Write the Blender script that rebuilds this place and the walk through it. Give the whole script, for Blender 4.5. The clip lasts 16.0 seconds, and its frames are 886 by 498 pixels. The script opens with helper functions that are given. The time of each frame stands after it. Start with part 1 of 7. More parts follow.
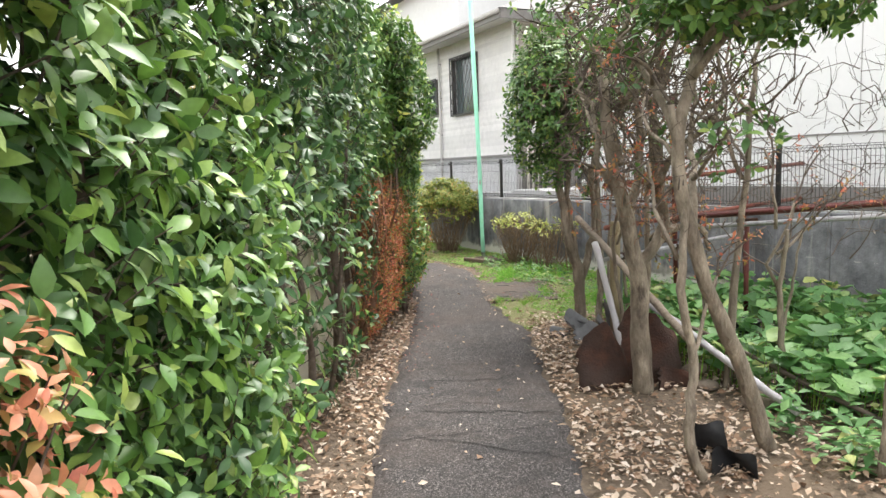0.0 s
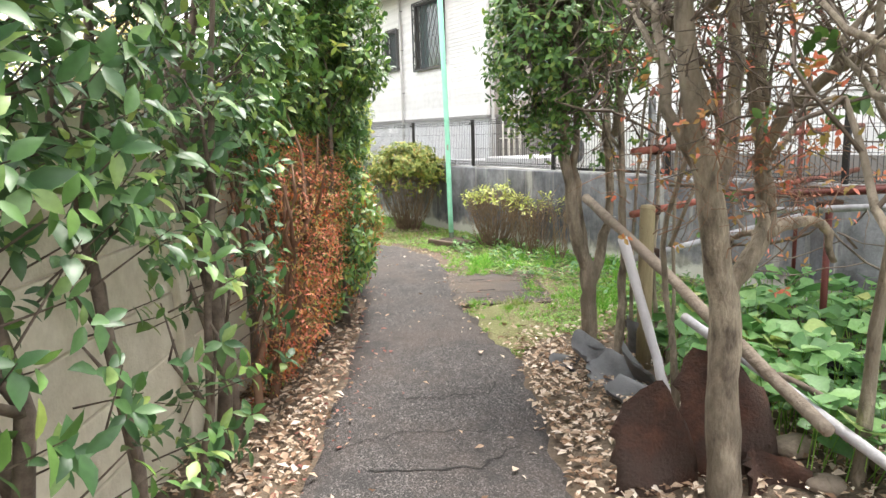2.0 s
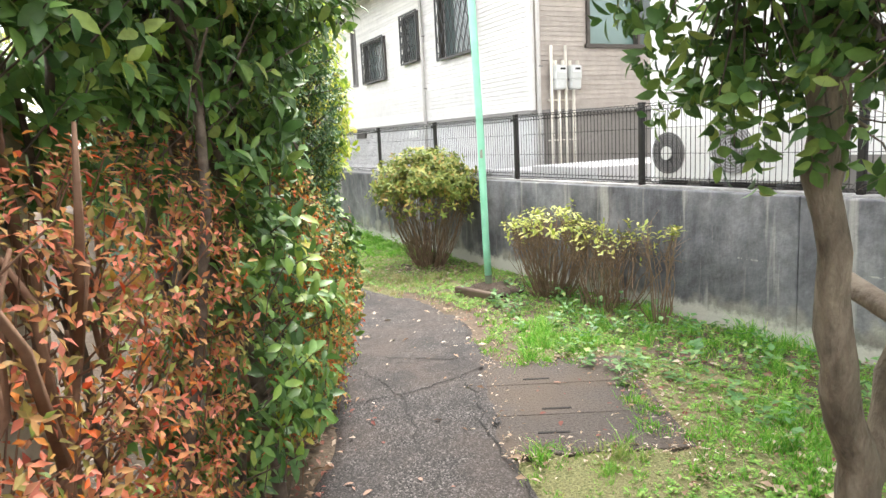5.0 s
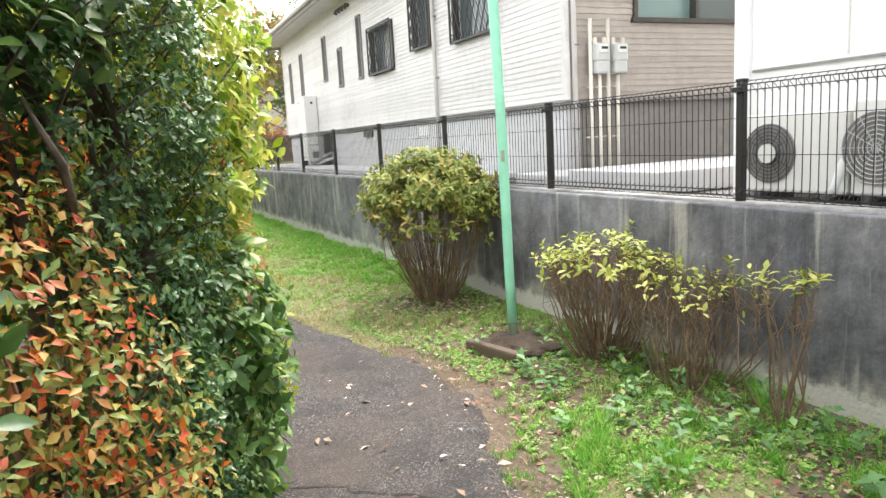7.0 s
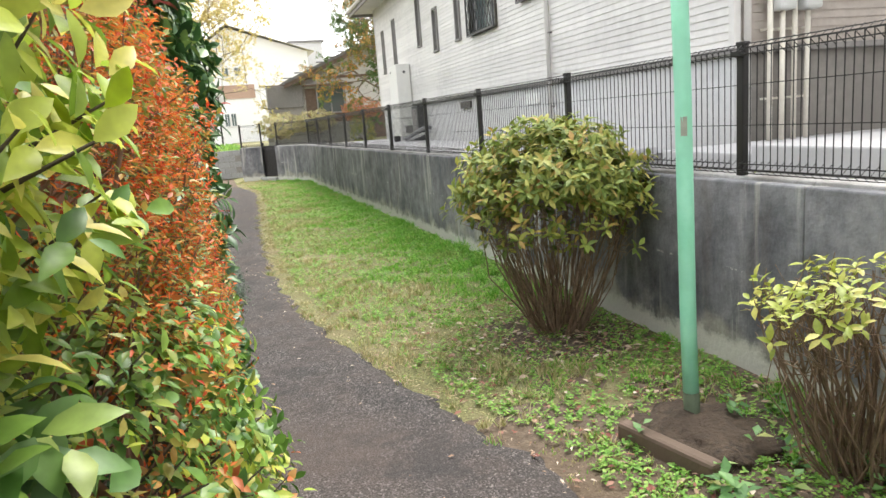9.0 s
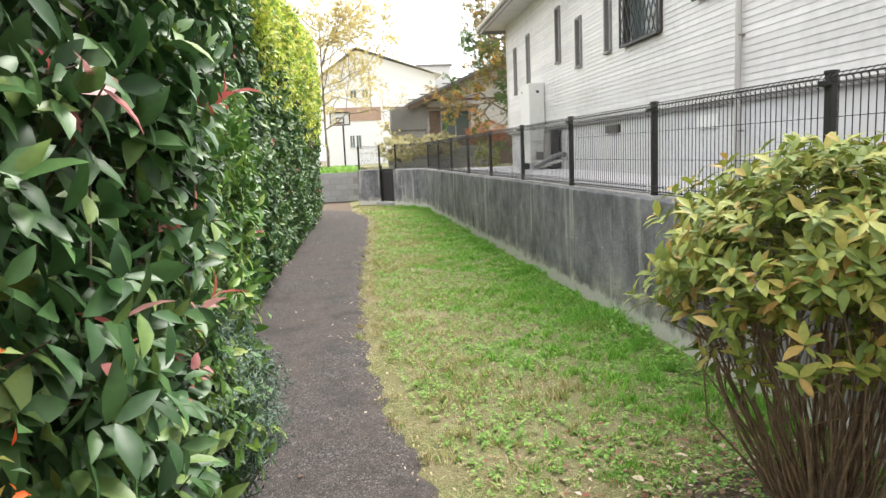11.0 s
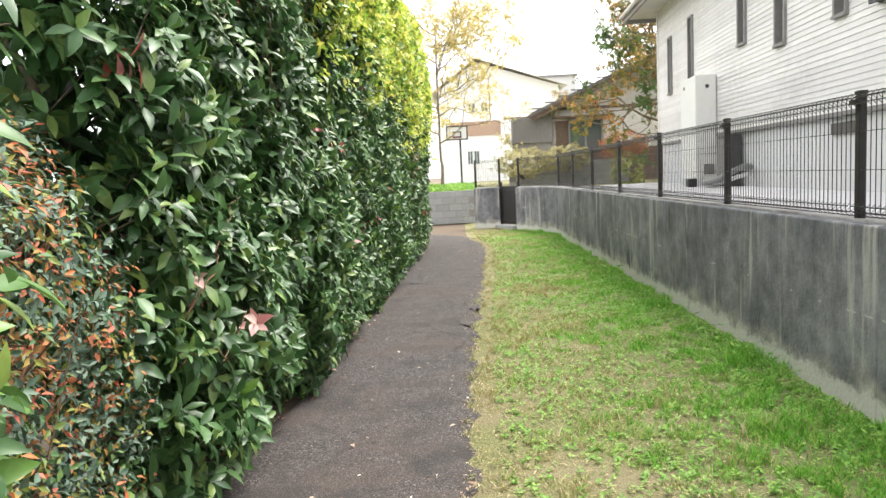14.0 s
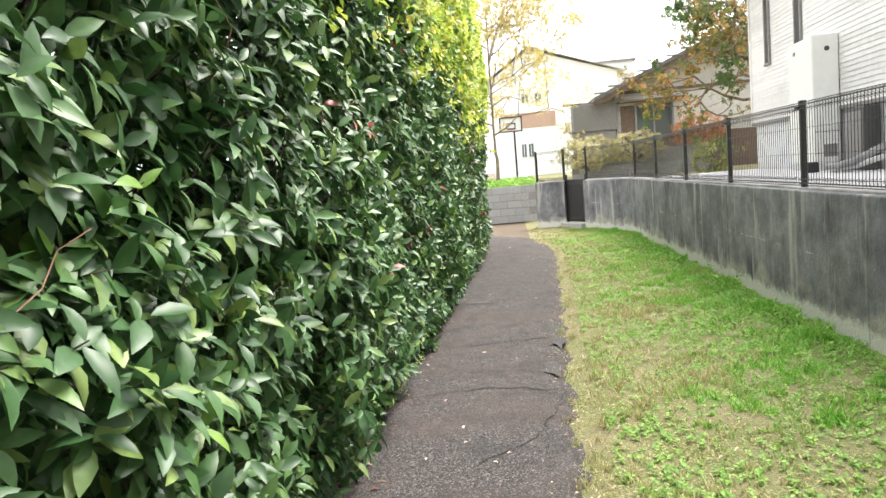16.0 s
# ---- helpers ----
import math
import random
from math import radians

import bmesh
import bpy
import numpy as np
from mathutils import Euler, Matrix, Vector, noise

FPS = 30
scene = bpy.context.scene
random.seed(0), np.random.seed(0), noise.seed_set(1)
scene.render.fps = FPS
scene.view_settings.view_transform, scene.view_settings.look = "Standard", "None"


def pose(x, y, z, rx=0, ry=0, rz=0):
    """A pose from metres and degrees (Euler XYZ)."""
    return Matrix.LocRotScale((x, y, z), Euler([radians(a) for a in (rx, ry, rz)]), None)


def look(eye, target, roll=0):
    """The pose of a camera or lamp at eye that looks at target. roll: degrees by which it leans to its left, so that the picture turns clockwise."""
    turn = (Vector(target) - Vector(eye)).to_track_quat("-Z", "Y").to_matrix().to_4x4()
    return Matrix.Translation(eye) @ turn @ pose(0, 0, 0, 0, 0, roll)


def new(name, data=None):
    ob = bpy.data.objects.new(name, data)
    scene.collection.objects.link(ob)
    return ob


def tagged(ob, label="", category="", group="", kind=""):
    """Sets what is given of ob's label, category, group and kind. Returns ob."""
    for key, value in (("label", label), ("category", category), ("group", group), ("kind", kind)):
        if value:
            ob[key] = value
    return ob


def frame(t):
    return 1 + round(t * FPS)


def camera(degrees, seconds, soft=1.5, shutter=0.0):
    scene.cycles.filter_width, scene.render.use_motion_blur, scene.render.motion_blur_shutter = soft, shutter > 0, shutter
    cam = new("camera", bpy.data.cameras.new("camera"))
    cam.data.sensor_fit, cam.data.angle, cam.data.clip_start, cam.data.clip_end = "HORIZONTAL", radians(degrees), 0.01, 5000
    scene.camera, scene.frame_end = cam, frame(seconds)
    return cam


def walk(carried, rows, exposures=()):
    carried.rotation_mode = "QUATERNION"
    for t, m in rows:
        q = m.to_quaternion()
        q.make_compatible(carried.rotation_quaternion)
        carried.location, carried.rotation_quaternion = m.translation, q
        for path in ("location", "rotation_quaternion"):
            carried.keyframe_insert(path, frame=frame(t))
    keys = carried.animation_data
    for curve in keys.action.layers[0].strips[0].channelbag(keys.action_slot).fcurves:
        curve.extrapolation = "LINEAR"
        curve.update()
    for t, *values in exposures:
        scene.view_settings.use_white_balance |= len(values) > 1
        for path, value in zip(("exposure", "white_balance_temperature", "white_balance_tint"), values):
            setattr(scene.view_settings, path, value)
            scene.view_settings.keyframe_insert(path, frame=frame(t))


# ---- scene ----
cam = camera(65.0, 16.0)
PATH = [
    (0, (-7.362, -9.403, 1.722), (-6.433, -7.647, 1.488), -2.0),
    (0.5, (-7.063, -8.937, 1.7), (-6.086, -7.213, 1.431), -1.9),
    (1, (-6.752, -8.437, 1.666), (-5.821, -6.683, 1.427), -1.5),
    (1.5, (-6.479, -7.966, 1.651), (-5.559, -6.214, 1.364), -1.2),
    (2, (-6.247, -7.491, 1.656), (-5.241, -5.795, 1.324), -1.6),
    (2.5, (-5.932, -7.029, 1.65), (-4.991, -5.287, 1.365), -2.1),
    (3, (-5.63, -6.536, 1.614), (-4.652, -4.811, 1.348), -1.5),
    (3.5, (-5.36, -6.085, 1.61), (-4.374, -4.371, 1.312), -2.9),
    (4, (-5.092, -5.668, 1.622), (-4.198, -3.911, 1.285), -2.9),
    (4.2, (-4.982, -5.485, 1.6), (-4.069, -3.734, 1.286), -2.4),
    (6.3, (-3.908, -3.605, 1.589), (-2.967, -1.869, 1.277), -3.9),
    (6.5, (-3.773, -3.444, 1.593), (-2.894, -1.67, 1.309), -4.3),
    (7, (-3.543, -3.022, 1.574), (-2.674, -1.248, 1.263), -3.2),
    (7.5, (-3.334, -2.588, 1.565), (-2.435, -0.842, 1.188), -3.6),
    (8, (-3.122, -2.157, 1.556), (-2.427, -0.314, 1.213), -3.6),
    (8.5, (-2.971, -1.699, 1.534), (-2.308, 0.163, 1.229), -1.9),
    (9, (-2.858, -1.234, 1.542), (-2.258, 0.638, 1.175), -4.4),
    (9.5, (-2.751, -0.741, 1.539), (-2.299, 1.183, 1.234), -3.6),
    (11.8, (-2.345, 1.685, 1.497), (-2.287, 3.669, 1.251), -3.4),
    (12, (-2.314, 1.94, 1.495), (-2.352, 3.926, 1.268), -3.2),
    (12.5, (-2.307, 2.395, 1.476), (-2.392, 4.378, 1.236), -2.1),
    (13, (-2.296, 2.919, 1.481), (-2.326, 4.904, 1.242), -3.5),
    (13.5, (-2.278, 3.413, 1.488), (-2.37, 5.395, 1.235), -3.3),
    (14, (-2.355, 3.88, 1.467), (-2.402, 5.868, 1.258), -2.9),
    (14.5, (-2.426, 4.367, 1.473), (-2.477, 6.353, 1.241), -4.1),
    (15, (-2.454, 4.843, 1.479), (-2.56, 6.824, 1.231), -3.5),
    (15.5, (-2.499, 5.328, 1.463), (-2.593, 7.313, 1.239), -4.1),
    (16, (-2.544, 5.706, 1.462), (-2.743, 7.685, 1.252), -4.9),
]
walk(cam, [(t, look(eye, target, roll)) for t, eye, target, roll in PATH], exposures=((0.0, 1.2), (1.5, 1.5), (3.5, 1.72), (5.5, 1.6), (7.0, 1.42), (8.5, 1.16), (9.5, 1.04), (12.0, 1.04), (13.5, 1.14), (16.0, 1.36)))

# ---- world, sun, exposure ----
SUN_ELEV, SUN_AZ = 58.0, 52.0   # degrees; azimuth from +y towards +x
world = bpy.data.worlds.new("overcast_sky")
scene.world = world
world.use_nodes = True
wn, wl = world.node_tree.nodes, world.node_tree.links
wn.clear()
w_out, w_bg, w_sky = wn.new("ShaderNodeOutputWorld"), wn.new("ShaderNodeBackground"), wn.new("ShaderNodeTexSky")
w_sky.sky_type, w_sky.sun_disc = "NISHITA", False
w_sky.sun_elevation, w_sky.sun_rotation = radians(SUN_ELEV), radians(SUN_AZ)
w_sky.air_density, w_sky.dust_density, w_sky.ozone_density = 1.0, 3.5, 0.6
w_hsv = wn.new("ShaderNodeHueSaturation")
w_hsv.inputs["Saturation"].default_value = 0.22
w_hsv.inputs["Value"].default_value = 1.15
wl.new(w_sky.outputs[0], w_hsv.inputs["Color"])
w_mix = wn.new("ShaderNodeMix")
w_mix.data_type = "RGBA"
w_mix.inputs["Factor"].default_value = 0.6
w_mix.inputs["B"].default_value = (9.6, 9.7, 9.8, 1)   # even cloud cover
wl.new(w_hsv.outputs[0], w_mix.inputs["A"])
wl.new(w_mix.outputs["Result"], w_bg.inputs["Color"])
w_bg.inputs["Strength"].default_value = 0.15
wl.new(w_bg.outputs[0], w_out.inputs[0])
sun_data = bpy.data.lights.new("sun", "SUN")
sun_data.energy, sun_data.angle, sun_data.color = 2.6, radians(24), (1.0, 0.955, 0.88)
sun = new("sun", sun_data)
_e, _a = radians(SUN_ELEV), radians(SUN_AZ)
SUN_DIR = Vector((math.sin(_a) * math.cos(_e), math.cos(_a) * math.cos(_e), math.sin(_e)))
sun.matrix_world = look(SUN_DIR * 60, (0, 0, 0))

# ---- materials ----


def node_mat(name):
    m = bpy.data.materials.new(name)
    m.use_nodes = True
    nt = m.node_tree
    return m, nt.nodes, nt.links, nt.nodes["Principled BSDF"]


def ramp(nodes, stops):
    r = nodes.new("ShaderNodeValToRGB")
    e = r.color_ramp.elements
    while len(e) < len(stops):
        e.new(0.5)
    for el, (p, c) in zip(e, stops):
        el.position, el.color = p, (*c, 1)
    return r


def surface(name, c1, c2, scale=8.0, rough=0.8, metal=0.0, bump=0.15, stretch=(1, 1, 1), c3=None, big=0.7, detail=8.0, fine=60.0, spec=0.4):
    """A two-scale mottled surface: stains at a large scale over grain at a small one."""
    m, n, l, p = node_mat(name)
    tc = n.new("ShaderNodeTexCoord")
    mp = n.new("ShaderNodeMapping")
    mp.inputs["Scale"].default_value = stretch
    geo = n.new("ShaderNodeNewGeometry")
    l.new(geo.outputs["Position"], mp.inputs["Vector"])
    a = n.new("ShaderNodeTexNoise")
    a.inputs["Scale"].default_value, a.inputs["Detail"].default_value, a.inputs["Roughness"].default_value = scale, detail, 0.65
    l.new(mp.outputs[0], a.inputs["Vector"])
    r = ramp(n, [(0.32, c1), (0.68, c2)])
    l.new(a.outputs["Fac"], r.inputs[0])
    b = n.new("ShaderNodeTexNoise")
    b.inputs["Scale"].default_value, b.inputs["Detail"].default_value = big, 4.0
    l.new(geo.outputs["Position"], b.inputs["Vector"])
    mix = n.new("ShaderNodeMix")
    mix.data_type = "RGBA"
    rb = ramp(n, [(0.42, (0, 0, 0)), (0.66, (1, 1, 1))])
    l.new(b.outputs["Fac"], rb.inputs[0])
    l.new(rb.outputs[0], mix.inputs["Factor"])
    l.new(r.outputs[0], mix.inputs["A"])
    mix.inputs["B"].default_value = (*(c3 or tuple(0.5 * (u + v) * 0.85 for u, v in zip(c1, c2))), 1)
    oi = n.new("ShaderNodeObjectInfo")
    hv = n.new("ShaderNodeHueSaturation")
    mr = n.new("ShaderNodeMapRange")
    mr.inputs["To Min"].default_value, mr.inputs["To Max"].default_value = 0.92, 1.08
    l.new(oi.outputs["Random"], mr.inputs["Value"])
    l.new(mr.outputs[0], hv.inputs["Value"])
    l.new(mix.outputs["Result"], hv.inputs["Color"])
    l.new(hv.outputs[0], p.inputs["Base Color"])
    p.inputs["Roughness"].default_value, p.inputs["Metallic"].default_value = rough, metal
    p.inputs["Specular IOR Level"].default_value = spec
    f = n.new("ShaderNodeTexNoise")
    f.inputs["Scale"].default_value, f.inputs["Detail"].default_value = fine, 6.0
    l.new(mp.outputs[0], f.inputs["Vector"])
    bp = n.new("ShaderNodeBump")
    bp.inputs["Strength"].default_value, bp.inputs["Distance"].default_value = bump, 0.02
    l.new(f.outputs["Fac"], bp.inputs["Height"])
    l.new(bp.outputs[0], p.inputs["Normal"])
    return m


def leaf_mat(name, stops, rough=0.4, glow=0.3, patch=None, spec=0.5):
    """Leaves: each one its own tone, thin enough to let some light through. patch: a second tone in drifts."""
    m, n, l, p = node_mat(name)
    geo, oi = n.new("ShaderNodeNewGeometry"), n.new("ShaderNodeObjectInfo")
    add = n.new("ShaderNodeMath")
    l.new(geo.outputs["Random Per Island"], add.inputs[0])
    l.new(oi.outputs["Random"], add.inputs[1])
    fr = n.new("ShaderNodeMath")
    fr.operation = "FRACT"
    l.new(add.outputs[0], fr.inputs[0])
    r = ramp(n, stops)
    l.new(fr.outputs[0], r.inputs[0])
    colour = r.outputs[0]
    if patch:
        nz = n.new("ShaderNodeTexNoise")
        nz.inputs["Scale"].default_value, nz.inputs["Detail"].default_value = patch[1], 3.0
        l.new(geo.outputs["Position"], nz.inputs["Vector"])
        pr = ramp(n, [(patch[2], (0, 0, 0)), (patch[3], (1, 1, 1))])
        l.new(nz.outputs["Fac"], pr.inputs[0])
        mx = n.new("ShaderNodeMix")
        mx.data_type = "RGBA"
        l.new(pr.outputs[0], mx.inputs["Factor"])
        l.new(colour, mx.inputs["A"])
        mx.inputs["B"].default_value = (*patch[0], 1)
        colour = mx.outputs["Result"]
    vn = n.new("ShaderNodeTexNoise")
    vn.inputs["Scale"].default_value = 55.0
    l.new(geo.outputs["Position"], vn.inputs["Vector"])
    hv, mr = n.new("ShaderNodeHueSaturation"), n.new("ShaderNodeMapRange")
    mr.inputs["To Min"].default_value, mr.inputs["To Max"].default_value = 0.7, 1.3
    l.new(vn.outputs["Fac"], mr.inputs["Value"])
    l.new(mr.outputs[0], hv.inputs["Value"])
    l.new(colour, hv.inputs["Color"])
    l.new(hv.outputs[0], p.inputs["Base Color"])
    p.inputs["Roughness"].default_value = rough
    p.inputs["Specular IOR Level"].default_value = spec
    tr = n.new("ShaderNodeBsdfTranslucent")
    l.new(hv.outputs[0], tr.inputs["Color"])
    ms = n.new("ShaderNodeMixShader")
    ms.inputs[0].default_value = glow
    l.new(p.outputs[0], ms.inputs[1])
    l.new(tr.outputs[0], ms.inputs[2])
    l.new(ms.outputs[0], n["Material Output"].inputs["Surface"])
    return m


def glass_mat(name, tint=(0.10, 0.13, 0.13), rough=0.08):
    m, n, l, p = node_mat(name)
    p.inputs["Base Color"].default_value = (*tint, 1)
    p.inputs["Roughness"].default_value, p.inputs["Specular IOR Level"].default_value = rough, 0.8
    return m


def asphalt_mat():
    """Worn asphalt: chips of stone in dark binder, with brown dirt drifts over it."""
    m, n, l, p = node_mat("worn_asphalt")
    geo = n.new("ShaderNodeNewGeometry")
    vo = n.new("ShaderNodeTexVoronoi")
    vo.inputs["Scale"].default_value = 135.0
    l.new(geo.outputs["Position"], vo.inputs["Vector"])
    bw = n.new("ShaderNodeRGBToBW")
    l.new(vo.outputs["Color"], bw.inputs[0])
    r = ramp(n, [(0.18, (0.014, 0.0125, 0.012)), (0.45, (0.046, 0.040, 0.039)), (0.70, (0.088, 0.078, 0.076)), (0.90, (0.24, 0.215, 0.205))])
    l.new(bw.outputs[0], r.inputs[0])
    colour = r.outputs[0]
    for scale, lo, hi, c, amount in ((0.9, 0.42, 0.64, (0.084, 0.063, 0.053), 0.7), (4.0, 0.48, 0.68, (0.036, 0.031, 0.030), 0.65), (11.0, 0.56, 0.74, (0.118, 0.096, 0.086), 0.5), (2.1, 0.56, 0.60, (0.030, 0.028, 0.029), 0.45)):
        nz = n.new("ShaderNodeTexNoise")
        nz.inputs["Scale"].default_value, nz.inputs["Detail"].default_value, nz.inputs["Roughness"].default_value = scale, 6.0, 0.65
        l.new(geo.outputs["Position"], nz.inputs["Vector"])
        rr = ramp(n, [(lo, (0, 0, 0)), (hi, (amount, amount, amount))])
        l.new(nz.outputs["Fac"], rr.inputs[0])
        mx = n.new("ShaderNodeMix")
        mx.data_type = "RGBA"
        l.new(rr.outputs[0], mx.inputs["Factor"])
        l.new(colour, mx.inputs["A"])
        mx.inputs["B"].default_value = (*c, 1)
        colour = mx.outputs["Result"]
    l.new(colour, p.inputs["Base Color"])
    p.inputs["Roughness"].default_value = 0.88
    bp = n.new("ShaderNodeBump")
    bp.invert = True
    bp.inputs["Strength"].default_value, bp.inputs["Distance"].default_value = 0.8, 0.006
    l.new(vo.outputs["Distance"], bp.inputs["Height"])
    l.new(bp.outputs[0], p.inputs["Normal"])
    return m


M_ASPHALT = asphalt_mat()
M_TAR = surface("fresh_tar", (0.055, 0.05, 0.048), (0.13, 0.118, 0.114), scale=60, rough=0.85, bump=0.8)
M_SLAB = surface("cement_slab", (0.058, 0.049, 0.044), (0.145, 0.120, 0.105), scale=60, rough=0.9, bump=0.8, c3=(0.12, 0.092, 0.072), big=1.8)
M_SOIL = surface("leafy_soil", (0.075, 0.055, 0.04), (0.19, 0.145, 0.105), scale=22, rough=0.95, bump=0.8, c3=(0.13, 0.095, 0.065), big=1.6, fine=45)
M_TURF = surface("turf", (0.050, 0.062, 0.022), (0.33, 0.32, 0.14), scale=75, rough=0.95, bump=1.0, c3=(0.24, 0.205, 0.115), big=1.6, fine=70)
M_CRACK = surface("crack_filler", (0.018, 0.017, 0.016), (0.04, 0.036, 0.034), scale=40, rough=0.9)
M_RUST = surface("rusted_steel", (0.028, 0.015, 0.012), (0.105, 0.045, 0.028), scale=9, rough=0.85, metal=0.1, bump=0.6, c3=(0.065, 0.042, 0.034), big=4.0)
M_REDPIPE = surface("red_oxide_pipe", (0.20, 0.05, 0.035), (0.34, 0.10, 0.07), scale=16, rough=0.6, metal=0.15, bump=0.15, c3=(0.24, 0.10, 0.075))
M_DARKRED = surface("dark_red_pipe", (0.10, 0.028, 0.025), (0.18, 0.05, 0.042), scale=16, rough=0.6, metal=0.2, bump=0.15)
M_GREYPIPE = surface("galvanised_pipe", (0.22, 0.22, 0.22), (0.38, 0.38, 0.39), scale=18, rough=0.5, metal=0.4, bump=0.1)
M_PALEPOLE = surface("pale_weathered_pole", (0.27, 0.255, 0.27), (0.54, 0.53, 0.57), scale=9, rough=0.75, bump=0.3, stretch=(1, 1, 0.3), c3=(0.45, 0.42, 0.42))
M_LOG = surface("weathered_log", (0.17, 0.13, 0.10), (0.33, 0.27, 0.215), scale=14, rough=0.9, bump=0.6, c3=(0.24, 0.19, 0.15), fine=40)
M_STAKE = surface("cut_timber", (0.24, 0.18, 0.10), (0.42, 0.33, 0.20), scale=10, rough=0.85, bump=0.5, stretch=(3, 3, 0.5), c3=(0.28, 0.23, 0.14))
M_STEM = surface("brown_shrub_stem", (0.11, 0.070, 0.046), (0.36, 0.25, 0.17), scale=14, rough=0.85, bump=0.3)
M_BARK = surface("smooth_grey_bark", (0.070, 0.052, 0.040), (0.43, 0.355, 0.27), scale=9, rough=0.9, bump=0.9, stretch=(1.5, 1.5, 0.6), c3=(0.19, 0.155, 0.115), fine=35, big=3.5)
M_TWIG = surface("twig_bark", (0.060, 0.045, 0.036), (0.21, 0.165, 0.13), scale=14, rough=0.9, bump=0.3)
M_REDTWIG = surface("reddish_twig", (0.16, 0.085, 0.055), (0.28, 0.16, 0.10), scale=14, rough=0.8, bump=0.2)
M_TILE = surface("broken_roof_tile", (0.12, 0.12, 0.125), (0.26, 0.26, 0.27), scale=12, rough=0.75, bump=0.2)
M_BLACKPLASTIC = surface("black_plastic", (0.012, 0.012, 0.013), (0.03, 0.03, 0.032), scale=12, rough=0.45, bump=0.05)
M_FENCE = surface("dark_brown_powder_coat", (0.016, 0.014, 0.014), (0.03, 0.027, 0.026), scale=20, rough=0.45, bump=0.02)
M_GREENPOLE = surface("mint_green_paint", (0.27, 0.68, 0.47), (0.38, 0.80, 0.60), scale=5, rough=0.5, bump=0.08, c3=(0.30, 0.66, 0.48), big=3)
M_BAND = surface("worn_sticker", (0.30, 0.32, 0.26), (0.45, 0.45, 0.38), scale=20, rough=0.7)
M_SIDING = surface("white_siding", (0.58, 0.562, 0.55), (0.71, 0.69, 0.675), scale=7, rough=0.6, bump=0.08, c3=(0.74, 0.72, 0.70), big=0.5, fine=90)
M_SIDING2 = surface("beige_siding", (0.36, 0.32, 0.285), (0.45, 0.40, 0.36), scale=7, rough=0.65, bump=0.08, c3=(0.46, 0.415, 0.375), big=0.5, fine=90)
M_BASEWALL = surface("grey_plinth_render", (0.50, 0.50, 0.51), (0.62, 0.62, 0.63), scale=9, rough=0.8, bump=0.12, c3=(0.55, 0.54, 0.54))
M_PLINTH2 = surface("taupe_plinth_render", (0.22, 0.205, 0.19), (0.30, 0.28, 0.26), scale=9, rough=0.8, bump=0.12)
M_WHITEWALL = surface("white_render", (0.74, 0.735, 0.72), (0.82, 0.815, 0.80), scale=6, rough=0.7, bump=0.1, c3=(0.77, 0.76, 0.75), big=0.6)
M_TRIM = surface("grey_trim", (0.19, 0.18, 0.175), (0.28, 0.265, 0.255), scale=12, rough=0.6, bump=0.05)
M_DARKFRAME = surface("bronze_window_frame", (0.06, 0.05, 0.045), (0.10, 0.09, 0.08), scale=12, rough=0.45, metal=0.3, bump=0.03)
M_ROOF = surface("grey_roofing", (0.12, 0.115, 0.115), (0.22, 0.215, 0.21), scale=12, rough=0.8, bump=0.2)
M_SOFFIT = surface("soffit_board", (0.50, 0.48, 0.46), (0.58, 0.56, 0.54), scale=6, rough=0.75, bump=0.05)
M_PAVE = surface("pale_concrete_paving", (0.52, 0.51, 0.52), (0.66, 0.65, 0.66), scale=14, rough=0.85, bump=0.2, c3=(0.56, 0.55, 0.55))
M_ACWHITE = surface("ivory_enamel", (0.66, 0.655, 0.63), (0.74, 0.735, 0.71), scale=8, rough=0.4, bump=0.02, c3=(0.68, 0.665, 0.63))
M_DARKGREY = surface("dark_grey_plastic", (0.05, 0.05, 0.052), (0.085, 0.085, 0.088), scale=15, rough=0.5, bump=0.03)
M_METER = surface("meter_grey", (0.50, 0.51, 0.50), (0.60, 0.61, 0.60), scale=12, rough=0.5, bump=0.05)
M_PIPE = surface("ivory_pipe", (0.66, 0.62, 0.54), (0.78, 0.74, 0.66), scale=9, rough=0.5, bump=0.05)
M_PANELWALL = surface("beige_concrete_panel", (0.52, 0.47, 0.37), (0.68, 0.63, 0.52), scale=9, rough=0.85, bump=0.3, c3=(0.56, 0.52, 0.42))
M_BLOCK = surface("grey_concrete_block", (0.28, 0.28, 0.275), (0.42, 0.42, 0.41), scale=16, rough=0.9, bump=0.35, c3=(0.33, 0.33, 0.32))
M_OLDWALL = surface("old_house_plaster", (0.50, 0.485, 0.455), (0.62, 0.60, 0.57), scale=7, rough=0.85, bump=0.1)
M_OLDWOOD = surface("brown_timber_boards", (0.13, 0.09, 0.065), (0.21, 0.15, 0.115), scale=9, rough=0.8, bump=0.2)
M_BROWNBAND = surface("brown_brick_band", (0.36, 0.24, 0.18), (0.46, 0.32, 0.245), scale=12, rough=0.8, bump=0.1)
M_GLASS = glass_mat("dark_window_glass")
M_GLASS_T = glass_mat("teal_frosted_glass", (0.20, 0.30, 0.29), 0.25)
M_STAIN = surface("dirt_stained_paint", (0.14, 0.16, 0.11), (0.27, 0.36, 0.25), scale=14, rough=0.8, bump=0.2)
M_DARKSOIL = surface("dark_damp_soil", (0.035, 0.026, 0.020), (0.12, 0.088, 0.062), scale=26, rough=0.95, bump=1.0, c3=(0.07, 0.05, 0.036), big=4.0, fine=50)
